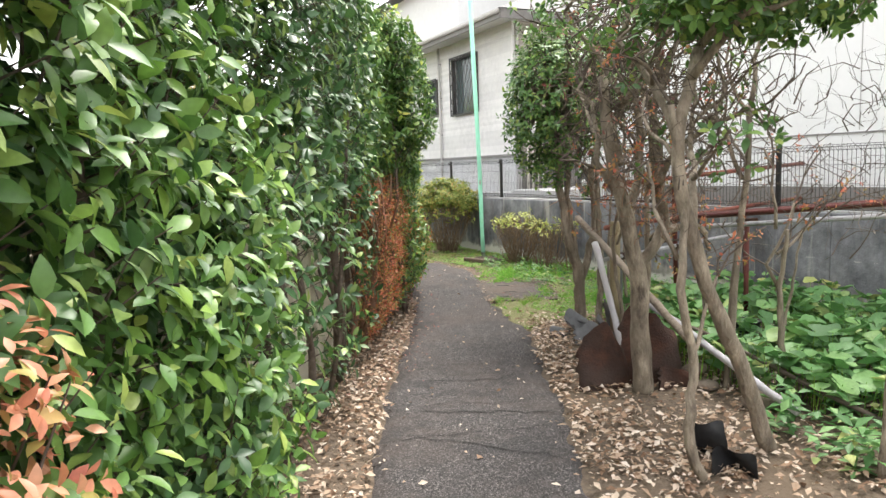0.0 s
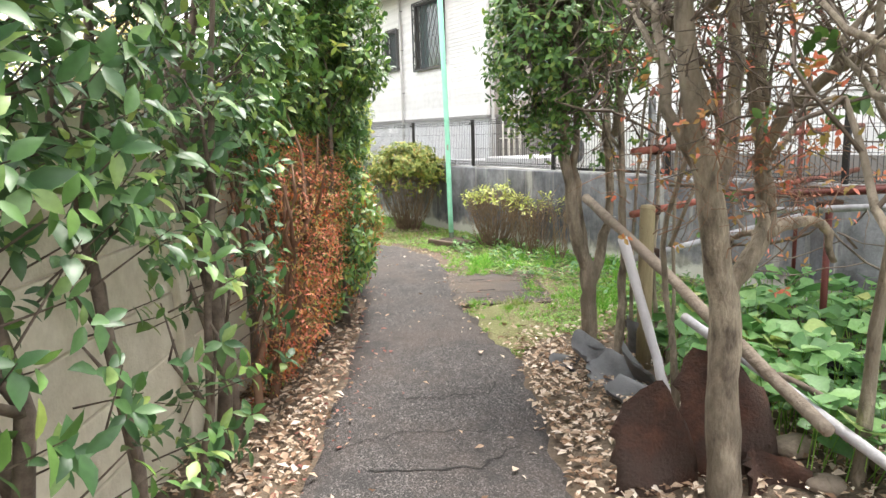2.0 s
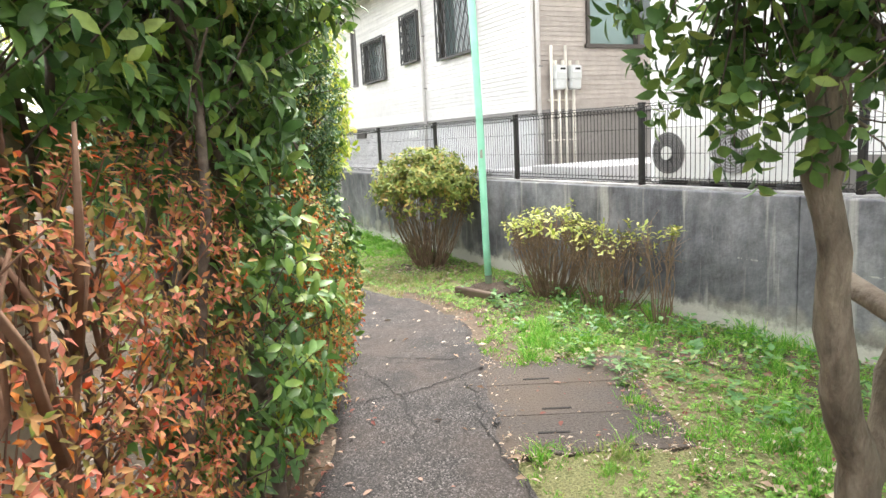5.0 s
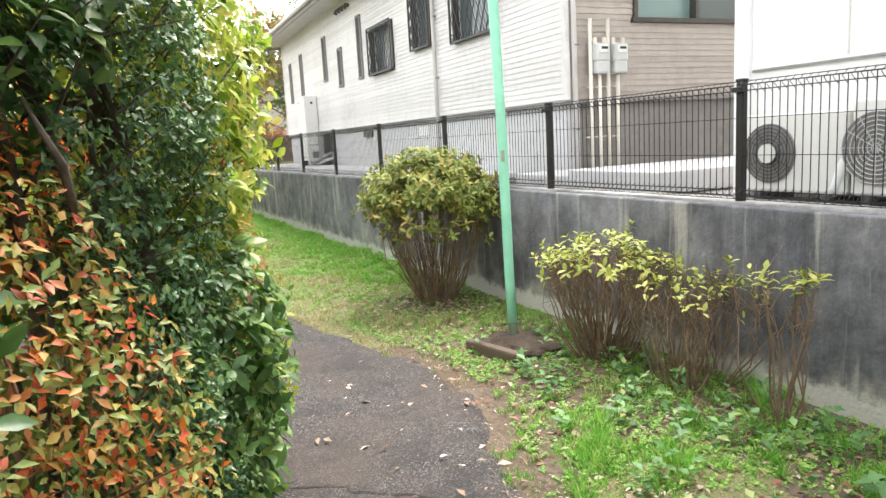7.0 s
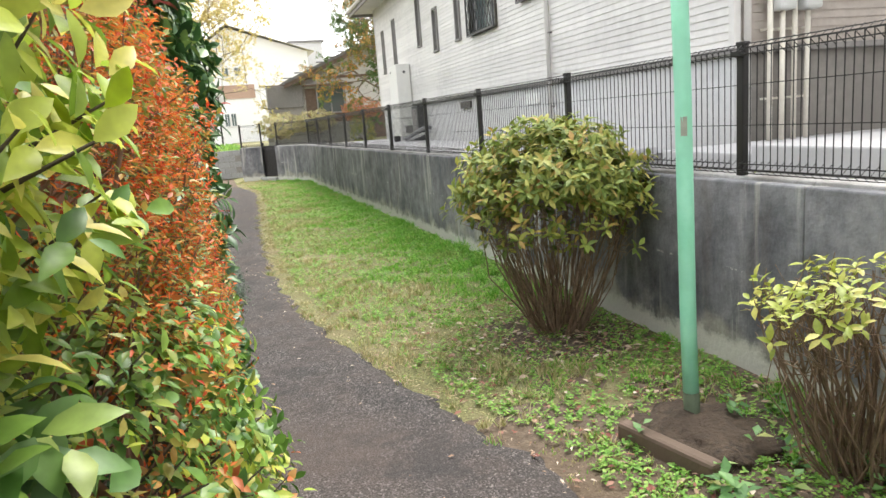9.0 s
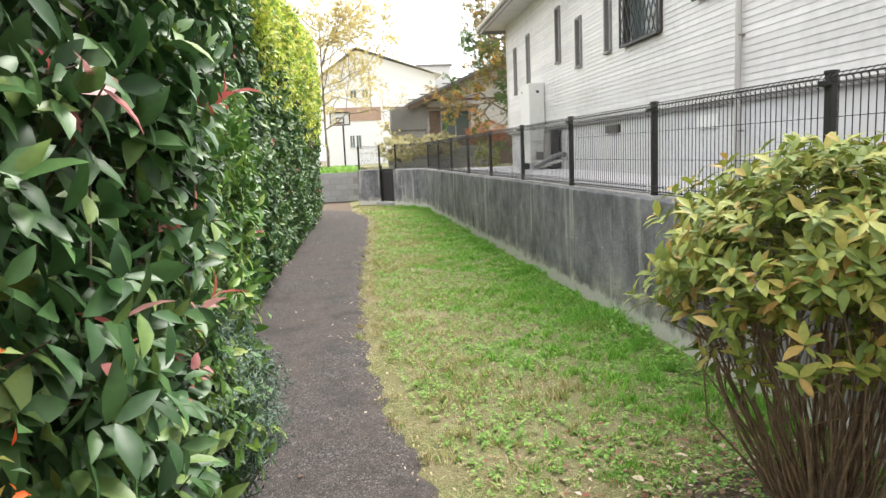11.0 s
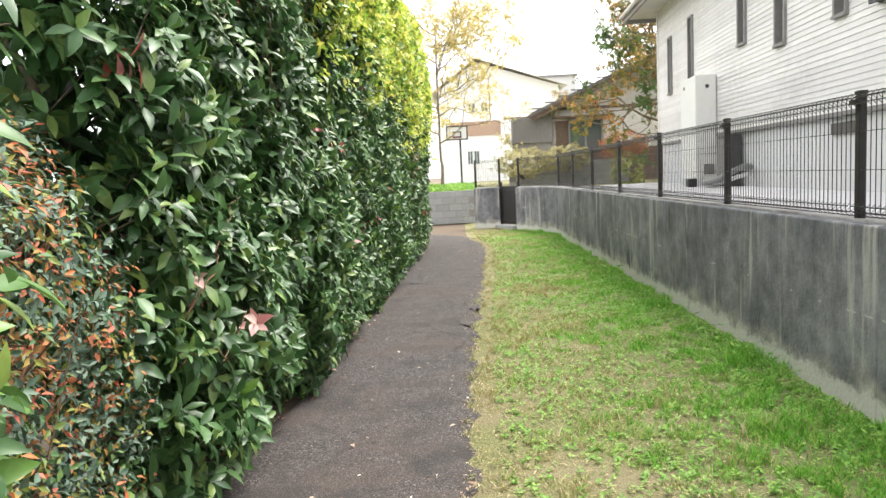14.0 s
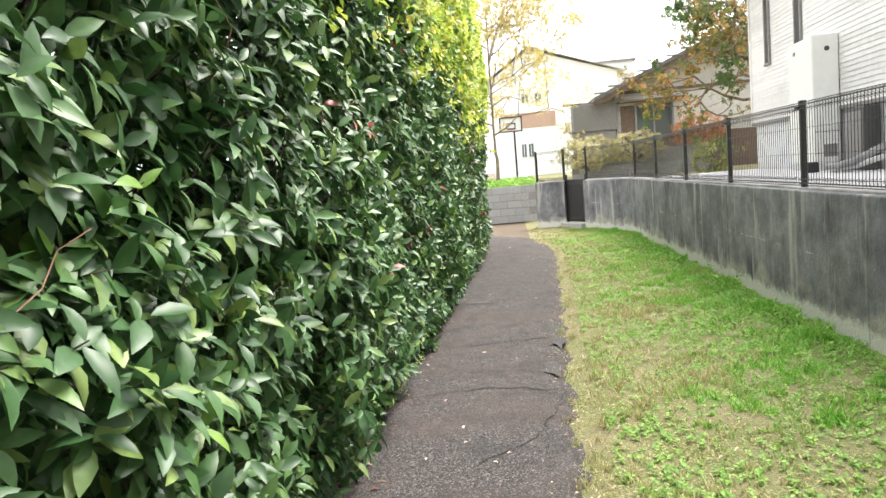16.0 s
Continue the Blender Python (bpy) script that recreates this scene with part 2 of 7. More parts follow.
M_WHITE = surface("white_plastic", (0.72, 0.72, 0.71), (0.80, 0.80, 0.79), scale=8, rough=0.4, bump=0.02)


def concrete_wall_mat():
    """Old cast concrete with dark run-down streaks and a paler splash band that has a ragged edge."""
    m, n, l, p = node_mat("streaked_concrete")
    geo = n.new("ShaderNodeNewGeometry")
    mp = n.new("ShaderNodeMapping")
    mp.inputs["Scale"].default_value = (1.5, 1.5, 0.30)
    l.new(geo.outputs["Position"], mp.inputs["Vector"])
    st = n.new("ShaderNodeTexNoise")
    st.inputs["Scale"].default_value, st.inputs["Detail"].default_value, st.inputs["Roughness"].default_value = 2.2, 7.0, 0.7
    l.new(mp.outputs[0], st.inputs["Vector"])
    r = ramp(n, [(0.28, (0.058, 0.059, 0.070)), (0.46, (0.128, 0.128, 0.143)), (0.60, (0.20, 0.198, 0.212)), (0.70, (0.29, 0.283, 0.288)), (0.84, (0.42, 0.405, 0.39))])
    l.new(st.outputs["Fac"], r.inputs[0])
    bl = n.new("ShaderNodeTexNoise")
    bl.inputs["Scale"].default_value, bl.inputs["Detail"].default_value = 1.5, 7.0
    l.new(geo.outputs["Position"], bl.inputs["Vector"])
    rb = ramp(n, [(0.40, (0, 0, 0)), (0.72, (0.75, 0.75, 0.75))])
    l.new(bl.outputs["Fac"], rb.inputs[0])
    mx = n.new("ShaderNodeMix")
    mx.data_type = "RGBA"
    l.new(rb.outputs[0], mx.inputs["Factor"])
    l.new(r.outputs[0], mx.inputs["A"])
    mx.inputs["B"].default_value = (0.29, 0.287, 0.302, 1)
    sep = n.new("ShaderNodeSeparateXYZ")
    l.new(geo.outputs["Position"], sep.inputs[0])
    ns = n.new("ShaderNodeTexNoise")
    ns.inputs["Scale"].default_value, ns.inputs["Detail"].default_value = 3.0, 6.0
    l.new(geo.outputs["Position"], ns.inputs["Vector"])
    ad = n.new("ShaderNodeMath")
    ad.operation = "MULTIPLY_ADD"
    l.new(ns.outputs["Fac"], ad.inputs[0])
    ad.inputs[1].default_value = -0.75
    l.new(sep.outputs["Z"], ad.inputs[2])
    sp = ramp(n, [(0.0, (1, 1, 1)), (0.12, (0, 0, 0))])
    ad2 = n.new("ShaderNodeMath")
    l.new(ad.outputs[0], ad2.inputs[0])
    ad2.inputs[1].default_value = 0.235
    l.new(ad2.outputs[0], sp.inputs[0])
    m2 = n.new("ShaderNodeMix")
    m2.data_type = "RGBA"
    l.new(sp.outputs[0], m2.inputs["Factor"])
    l.new(mx.outputs["Result"], m2.inputs["A"])
    m2.inputs["B"].default_value = (0.34, 0.32, 0.285, 1)
    mot = n.new("ShaderNodeTexNoise")
    mot.inputs["Scale"].default_value, mot.inputs["Detail"].default_value, mot.inputs["Roughness"].default_value = 5.5, 9.0, 0.72
    l.new(geo.outputs["Position"], mot.inputs["Vector"])
    mm, hs = n.new("ShaderNodeMapRange"), n.new("ShaderNodeHueSaturation")
    mm.inputs["From Min"].default_value, mm.inputs["From Max"].default_value = 0.3, 0.7
    mm.inputs["To Min"].default_value, mm.inputs["To Max"].default_value = 0.55, 1.4
    l.new(mot.outputs["Fac"], mm.inputs["Value"])
    l.new(mm.outputs[0], hs.inputs["Value"])
    l.new(m2.outputs["Result"], hs.inputs["Color"])
    # lime runs: sparse pale vertical streaks, and pale hairline seams of the casting
    mp2 = n.new("ShaderNodeMapping")
    mp2.inputs["Scale"].default_value = (7.0, 7.0, 0.55)
    l.new(geo.outputs["Position"], mp2.inputs["Vector"])
    ls = n.new("ShaderNodeTexNoise")
    ls.inputs["Scale"].default_value, ls.inputs["Detail"].default_value, ls.inputs["Roughness"].default_value = 1.0, 5.0, 0.6
    l.new(mp2.outputs[0], ls.inputs["Vector"])
    lr = ramp(n, [(0.575, (0, 0, 0)), (0.67, (0.72, 0.72, 0.72))])
    l.new(ls.outputs["Fac"], lr.inputs[0])
    m3 = n.new("ShaderNodeMix")
    m3.data_type = "RGBA"
    l.new(lr.outputs[0], m3.inputs["Factor"])
    l.new(hs.outputs[0], m3.inputs["A"])
    m3.inputs["B"].default_value = (0.47, 0.45, 0.42, 1)
    # rusty brown dirt in drifts, and the pale broken line of a casting joint at mid height
    dn = n.new("ShaderNodeTexNoise")
    dn.inputs["Scale"].default_value, dn.inputs["Detail"].default_value, dn.inputs["Roughness"].default_value = 1.9, 6.0, 0.7
    l.new(mp.outputs[0], dn.inputs["Vector"])
    dr = ramp(n, [(0.56, (0, 0, 0)), (0.70, (0.42, 0.42, 0.42))])
    l.new(dn.outputs["Fac"], dr.inputs[0])
    m4 = n.new("ShaderNodeMix")
    m4.data_type = "RGBA"
    l.new(dr.outputs[0], m4.inputs["Factor"])
    l.new(m3.outputs["Result"], m4.inputs["A"])
    m4.inputs["B"].default_value = (0.125, 0.100, 0.085, 1)
    jn = n.new("ShaderNodeTexNoise")
    jn.inputs["Scale"].default_value, jn.inputs["Detail"].default_value = 2.4, 4.0
    l.new(geo.outputs["Position"], jn.inputs["Vector"])
    jz = n.new("ShaderNodeMath")
    jz.operation = "MULTIPLY_ADD"
    l.new(jn.outputs["Fac"], jz.inputs[0])
    jz.inputs[1].default_value = 0.05
    l.new(sep.outputs["Z"], jz.inputs[2])
    jc = n.new("ShaderNodeMath")
    jc.operation = "COMPARE"
    l.new(jz.outputs[0], jc.inputs[0])
    jc.inputs[1].default_value, jc.inputs[2].default_value = 0.60, 0.0055
    jb = n.new("ShaderNodeMath")
    jb.operation = "GREATER_THAN"
    l.new(mot.outputs["Fac"], jb.inputs[0])
    jb.inputs[1].default_value = 0.575
    jm = n.new("ShaderNodeMath")
    jm.operation = "MULTIPLY"
    l.new(jc.outputs[0], jm.inputs[0])
    l.new(jb.outputs[0], jm.inputs[1])
    m5 = n.new("ShaderNodeMix")
    m5.data_type = "RGBA"
    l.new(jm.outputs[0], m5.inputs["Factor"])
    l.new(m4.outputs["Result"], m5.inputs["A"])
    m5.inputs["B"].default_value = (0.46, 0.445, 0.42, 1)
    # lime crust along the foot
    fa = n.new("ShaderNodeMath")
    fa.operation = "MULTIPLY_ADD"
    l.new(mot.outputs["Fac"], fa.inputs[0])
    fa.inputs[1].default_value = -0.30
    l.new(sep.outputs["Z"], fa.inputs[2])
    fr_ = n.new("ShaderNodeMapRange")
    fr_.inputs["From Min"].default_value, fr_.inputs["From Max"].default_value = -0.05, 0.01
    fr_.inputs["To Min"].default_value, fr_.inputs["To Max"].default_value = 1.0, 0.0
    l.new(fa.outputs[0], fr_.inputs["Value"])
    m6 = n.new("ShaderNodeMix")
    m6.data_type = "RGBA"
    l.new(fr_.outputs[0], m6.inputs["Factor"])
    l.new(m5.outputs["Result"], m6.inputs["A"])
    m6.inputs["B"].default_value = (0.62, 0.60, 0.55, 1)
    l.new(m6.outputs["Result"], p.inputs["Base Color"])
    p.inputs["Roughness"].default_value = 0.9
    f = n.new("ShaderNodeTexNoise")
    f.inputs["Scale"].default_value, f.inputs["Detail"].default_value = 35.0, 8.0
    l.new(geo.outputs["Position"], f.inputs["Vector"])
    bp = n.new("ShaderNodeBump")
    bp.inputs["Strength"].default_value, bp.inputs["Distance"].default_value = 0.35, 0.02
    l.new(f.outputs["Fac"], bp.inputs["Height"])
    l.new(bp.outputs[0], p.inputs["Normal"])
    return m


M_CONC = concrete_wall_mat()
M_MORTAR = surface("pale_mortar", (0.34, 0.335, 0.33), (0.56, 0.55, 0.54), scale=18, rough=0.9, bump=0.6, c3=(0.26, 0.25, 0.235), big=2.5)
L_PHOT = leaf_mat("glossy_dark_leaf", [(0.0, (0.030, 0.080, 0.026)), (0.45, (0.060, 0.140, 0.044)), (0.8, (0.100, 0.200, 0.062)), (0.97, (0.21, 0.30, 0.08))], rough=0.43, glow=0.15, spec=0.5)
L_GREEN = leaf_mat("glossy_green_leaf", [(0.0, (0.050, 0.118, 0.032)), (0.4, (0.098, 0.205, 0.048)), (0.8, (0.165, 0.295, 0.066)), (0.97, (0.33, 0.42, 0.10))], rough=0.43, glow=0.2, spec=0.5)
L_LIGHT = leaf_mat("light_green_leaf", [(0.0, (0.065, 0.155, 0.03)), (0.5, (0.14, 0.275, 0.048)), (0.9, (0.27, 0.42, 0.08))], rough=0.4, glow=0.28)
# yellow-green leaves, their colour raised to carry sunlight as well
L_YELLOW = leaf_mat("yellow_green_sunlit_leaf", [(0.0, (0.20, 0.33, 0.045)), (0.35, (0.42, 0.54, 0.075)), (0.75, (0.64, 0.67, 0.12)), (1.0, (0.80, 0.68, 0.20))], rough=0.42, glow=0.45)
L_FINE = leaf_mat("small_dark_leaf", [(0.0, (0.045, 0.115, 0.040)), (0.6, (0.085, 0.185, 0.062)), (0.95, (0.18, 0.29, 0.085))], rough=0.4, glow=0.18)
L_JUNI = leaf_mat("blue_green_needle", [(0.0, (0.055, 0.105, 0.075)), (0.6, (0.11, 0.18, 0.125)), (1.0, (0.20, 0.28, 0.19))], rough=0.55, glow=0.12)
L_ORANGE = leaf_mat("orange_red_leaf", [(0.0, (0.46, 0.055, 0.025)), (0.3, (0.62, 0.125, 0.03)), (0.6, (0.68, 0.23, 0.045)), (0.82, (0.42, 0.25, 0.05)), (0.95, (0.18, 0.22, 0.05))], rough=0.62, glow=0.4, spec=0.25)
L_RUSTY = leaf_mat("brown_orange_leaf", [(0.0, (0.62, 0.155, 0.11)), (0.25, (0.56, 0.22, 0.10)), (0.5, (0.38, 0.25, 0.085)), (0.72, (0.23, 0.21, 0.06)), (0.92, (0.70, 0.25, 0.18))], rough=0.62, glow=0.3, spec=0.25)
L_MIXED = leaf_mat("turning_leaf", [(0.0, (0.14, 0.22, 0.045)), (0.4, (0.25, 0.31, 0.06)), (0.65, (0.48, 0.33, 0.08)), (0.85, (0.55, 0.18, 0.05)), (1.0, (0.52, 0.10, 0.045))], rough=0.5, glow=0.28)
L_AZALEA = leaf_mat("dull_azalea_leaf", [(0.0, (0.12, 0.18, 0.030)), (0.5, (0.25, 0.31, 0.055)), (0.85, (0.42, 0.41, 0.09)), (1.0, (0.46, 0.27, 0.08))], rough=0.55, glow=0.25)
L_SPRIG = leaf_mat("lime_sprig_leaf", [(0.0, (0.27, 0.34, 0.05)), (0.6, (0.44, 0.48, 0.08)), (1.0, (0.58, 0.53, 0.15))], rough=0.5, glow=0.3)
L_RED = leaf_mat("young_red_leaf", [(0.0, (0.48, 0.09, 0.085)), (0.5, (0.58, 0.17, 0.16)), (1.0, (0.72, 0.38, 0.38))], rough=0.4, glow=0.3)
L_BUTTER = leaf_mat("broad_ground_leaf", [(0.0, (0.075, 0.19, 0.055)), (0.5, (0.135, 0.30, 0.09)), (0.9, (0.24, 0.42, 0.14)), (1.0, (0.45, 0.46, 0.15))], rough=0.5, glow=0.25)
L_WEED = leaf_mat("small_weed_leaf", [(0.0, (0.13, 0.30, 0.045)), (0.5, (0.23, 0.45, 0.075)), (1.0, (0.38, 0.55, 0.12))], rough=0.6, glow=0.3)
L_GRASS = leaf_mat("grass_blade", [(0.0, (0.11, 0.32, 0.035)), (0.5, (0.19, 0.48, 0.055)), (0.85, (0.32, 0.58, 0.09)), (1.0, (0.54, 0.55, 0.18))], rough=0.6, glow=0.4, patch=((0.42, 0.42, 0.17), 1.1, 0.60, 0.78))
L_STRAW = leaf_mat("dry_grass_blade", [(0.0, (0.36, 0.36, 0.12)), (0.35, (0.50, 0.44, 0.22)), (0.75, (0.64, 0.53, 0.33)), (1.0, (0.26, 0.36, 0.08))], rough=0.6, glow=0.2)
L_DEAD = leaf_mat("fallen_dry_leaf", [(0.0, (0.16, 0.095, 0.06)), (0.25, (0.32, 0.21, 0.14)), (0.55, (0.47, 0.35, 0.255)), (0.85, (0.62, 0.51, 0.41)), (1.0, (0.72, 0.62, 0.53))], rough=0.8, glow=0.08, spec=0.2)
L_DEADRED = leaf_mat("fallen_red_leaf", [(0.0, (0.19, 0.065, 0.055)), (0.5, (0.31, 0.13, 0.10)), (0.9, (0.42, 0.28, 0.215))], rough=0.8, glow=0.08, spec=0.2)
L_MAPLE = leaf_mat("maple_turning_leaf", [(0.0, (0.13, 0.19, 0.05)), (0.4, (0.22, 0.25, 0.07)), (0.7, (0.55, 0.30, 0.09)), (1.0, (0.75, 0.32, 0.09))], rough=0.5, glow=0.4, patch=((0.12, 0.20, 0.06), 0.7, 0.45, 0.6))
L_TIP = leaf_mat("pink_young_shoot_leaf", [(0.0, (0.66, 0.26, 0.26)), (0.5, (0.78, 0.44, 0.42)), (1.0, (0.86, 0.62, 0.58))], rough=0.4, glow=0.35)
L_GOLD = leaf_mat("pale_gold_leaf", [(0.0, (0.46, 0.44, 0.14)), (0.5, (0.66, 0.57, 0.22)), (1.0, (0.80, 0.62, 0.34))], rough=0.5, glow=0.45)
L_PINK = leaf_mat("pale_orange_pink_leaf", [(0.0, (0.62, 0.22, 0.13)), (0.35, (0.74, 0.40, 0.24)), (0.7, (0.56, 0.17, 0.11)), (1.0, (0.42, 0.42, 0.12))], rough=0.45, glow=0.3)

# ---- building helpers ----
rng = np.random.default_rng(7)


class Mesh:
    """Collects boxes, tubes and sheets into one mesh."""

    def __init__(self):
        self.v, self.f = [], []

    def add(self, verts, faces):
        o = len(self.v)
        self.v.extend(tuple(map(float, p)) for p in verts)
        self.f.extend(tuple(o + i for i in q) for q in faces)
        return self

    def box(self, c, s, rz=0.0, rx=0.0, ry=0.0):
        m = pose(*c, rx, ry, rz)
        h = [Vector((a * s[0] / 2, b * s[1] / 2, d * s[2] / 2)) for a in (-1, 1) for b in (-1, 1) for d in (-1, 1)]
        return self.add([m @ p for p in h], [(0, 1, 3, 2), (4, 6, 7, 5), (0, 4, 5, 1), (2, 3, 7, 6), (0, 2, 6, 4), (1, 5, 7, 3)])

    def soft_box(self, c, s, r=0.01, rz=0.0):
        """A box with chamfered edges."""
        bm = bmesh.new()
        bmesh.ops.create_cube(bm, size=1.0, matrix=Matrix.Diagonal((*s, 1)))
        bmesh.ops.bevel(bm, geom=list(bm.edges), offset=r, segments=2, affect="EDGES", profile=0.5)
        bm.verts.index_update()
        m = pose(*c, 0, 0, rz)
        self.add([m @ v.co for v in bm.verts], [[v.index for v in f.verts] for f in bm.faces])
        bm.free()
        return self

    def tube(self, pts, radii, n=8, cap=True):
        pts = [Vector(p) for p in pts]
        if not hasattr(radii, "__len__"):
            radii = [radii] * len(pts)
        rings, u = [], None
        for i, p in enumerate(pts):
            d = (pts[min(i + 1, len(pts) - 1)] - pts[max(i - 1, 0)]).normalized()
            if u is None:
                u = d.cross(Vector((0.31, 0.87, 0.39))).normalized()
            u = (u - d * u.dot(d)).normalized()
            w = d.cross(u)
            rings.append([p + (u * math.cos(2 * math.pi * k / n) + w * math.sin(2 * math.pi * k / n)) * radii[i] for k in range(n)])
        faces = [(i * n + k, i * n + (k + 1) % n, (i + 1) * n + (k + 1) % n, (i + 1) * n + k) for i in range(len(pts) - 1) for k in range(n)]
        if cap:
            faces += [tuple(range(n - 1, -1, -1)), tuple((len(pts) - 1) * n + k for k in range(n))]
        return self.add([p for r in rings for p in r], faces)

    def ring(self, c, axis, r, t, n=24, m=5):
        axis = Vector(axis).normalized()
        u = axis.orthogonal().normalized()
        w = axis.cross(u)
        c = Vector(c)
        vs, fs = [], []
        for i in range(n):
            a = 2 * math.pi * i / n
            o = u * math.cos(a) + w * math.sin(a)
            for k in range(m):
                b = 2 * math.pi * k / m
                vs.append(c + o * (r + t * math.cos(b)) + axis * t * math.sin(b))
        for i in range(n):
            for k in range(m):
                fs.append((i * m + k, ((i + 1) % n) * m + k, ((i + 1) % n) * m + (k + 1) % m, i * m + (k + 1) % m))
        return self.add(vs, fs)

    def data(self, name):
        me = bpy.data.meshes.new(name)
        me.from_pydata(self.v, [], self.f)
        me.update()
        return me


def thing(name, loc, label, category, group="", kind=""):
    ob = new(name)
    ob.location = loc
    ob.empty_display_size = 0.1
    return tagged(ob, label, category, group, kind)


def part(name, mesh, mat, parent, label="", smooth=False, kind=""):
    """One mesh object under a thing or a part; its coordinates are those of the world."""
    me = mesh.data(name) if isinstance(mesh, Mesh) else mesh
    if not me.materials:
        for m in (mat if isinstance(mat, (list, tuple)) else [mat]):
            me.materials.append(m)
    if smooth:
        me.polygons.foreach_set("use_smooth", [True] * len(me.polygons))
    ob = new(name, me)
    ob.parent = parent
    if parent is not None and parent.type == "EMPTY":
        ob.matrix_parent_inverse = Matrix.Translation(-parent.location)
    return tagged(ob, label, "", "", kind)


def single(name, mesh, mat, label, category, group="", kind="", smooth=False):
    ob = part(name, mesh, mat, None, "", smooth)
    return tagged(ob, label, category, group, kind)


def raw_mesh(name, V, T, mats, index=None):
    """A triangle mesh straight from arrays."""
    me = bpy.data.meshes.new(name)
    V, T = np.asarray(V, np.float32).reshape(-1, 3), np.asarray(T, np.int32).reshape(-1, 3)
    me.vertices.add(len(V))
    me.vertices.foreach_set("co", V.ravel())
    me.loops.add(3 * len(T))
    me.loops.foreach_set("vertex_index", T.ravel())
    me.polygons.add(len(T))
    me.polygons.foreach_set("loop_start", np.arange(0, 3 * len(T), 3, dtype=np.int32))
    me.polygons.foreach_set("use_smooth", np.ones(len(T), bool))
    for m in mats:
        me.materials.append(m)
    if index is not None:
        me.polygons.foreach_set("material_index", np.asarray(index, np.int32))
    me.update(calc_edges=True)
    me.validate()
    return me


# leaf outlines: along, across (in half widths), up
LEAF11 = np.array([(0, 0, 0), (.20, .66, .05), (.20, 0, .004), (.20, -.66, .05), (.48, 1, .062), (.48, 0, -.004), (.48, -1, .062), (.78, .60, -.005), (.78, 0, -.045), (.78, -.60, -.005), (1.02, 0, -.13)])
TRI11 = np.array([(0, 2, 1), (0, 3, 2), (1, 2, 5), (1, 5, 4), (2, 3, 6), (2, 6, 5), (4, 5, 8), (4, 8, 7), (5, 6, 9), (5, 9, 8), (7, 8, 10), (8, 9, 10)])
LEAF5 = np.array([(0, 0, 0), (.45, 1, .08), (.45, 0, -.05), (.45, -1, .08), (1, 0, -.12)])
TRI5 = np.array([(0, 2, 1), (0, 3, 2), (1, 2, 4), (2, 3, 4)])


def unit(a):
    return a / np.maximum(np.linalg.norm(a, axis=-1, keepdims=True), 1e-9)


def leaves(P, D, N, L, W, fine=True):
    """Vertices and triangles of leaves at P, pointing along D, with face normal N, of length L and width W."""
    t, f = (LEAF11, TRI11) if fine else (LEAF5, TRI5)
    D = unit(D)
    S = unit(np.cross(N, D))
    U = np.cross(D, S)
    L, W = L[:, None, None], W[:, None, None] / 2
    V = P[:, None] + D[:, None] * t[None, :, :1] * L + S[:, None] * t[None, :, 1:2] * W + U[:, None] * t[None, :, 2:] * L
    n = len(t)
    T = (np.arange(len(P)) * n)[:, None, None] + f[None]
    return V.reshape(-1, 3), T.reshape(-1, 3)


def sticks(A, B, ra, rb):
    """Thin three-sided twigs from A to B."""
    A, B = np.asarray(A, float), np.asarray(B, float)
    d = unit(B - A)
    u = unit(np.cross(d, np.array([.37, .81, .45])))
    w = np.cross(d, u)
    ra, rb = np.broadcast_to(ra, len(A))[:, None], np.broadcast_to(rb, len(A))[:, None]
    V = np.empty((len(A), 6, 3))
    for k in range(3):
        a = 2 * math.pi * k / 3
        o = u * math.cos(a) + w * math.sin(a)
        V[:, k], V[:, 3 + k] = A + o * ra, B + o * rb
    f = np.array([(0, 1, 4), (0, 4, 3), (1, 2, 5), (1, 5, 4), (2, 0, 3), (2, 3, 5)])
    return V.reshape(-1, 3), ((np.arange(len(A)) * 6)[:, None, None] + f[None]).reshape(-1, 3)


def whorls(P, D, k, length, ll, lw, spread=0.9, droop=0.15, jitter=0.14):
    """k leaves round each shoot at P that grows along D."""
    n = len(P)
    D = unit(D)
    u = unit(np.cross(D, rng.normal(size=(n, 3))))
    w = np.cross(D, u)
    i = np.arange(k)
    az = i[None] * 2.4 + rng.uniform(0, 6.28, (n, 1)) + rng.normal(0, 0.25, (n, k))
    frac = (i[None] + 0.5) / k + rng.normal(0, 0.06, (n, k))
    R = u[:, None] * np.cos(az)[..., None] + w[:, None] * np.sin(az)[..., None]
    base = P[:, None] + D[:, None] * (frac * length)[..., None]
    lift = (0.08 + 0.5 * frac)[..., None]
    dirs = R * spread + D[:, None] * lift + rng.normal(0, jitter, (n, k, 3))
    dirs[..., 2] -= droop
    dirs = unit(dirs)
    nrm = unit(D[:, None] * 1.0 - R * 0.35 + rng.normal(0, jitter, (n, k, 3)) + np.array([0, 0, 0.75]))
    size = rng.uniform(0.65, 1.15, (n, k))
    return base.reshape(-1, 3), dirs.reshape(-1, 3), nrm.reshape(-1, 3), (ll * size).ravel(), (lw * size * rng.uniform(0.85, 1.15, (n, k))).ravel()


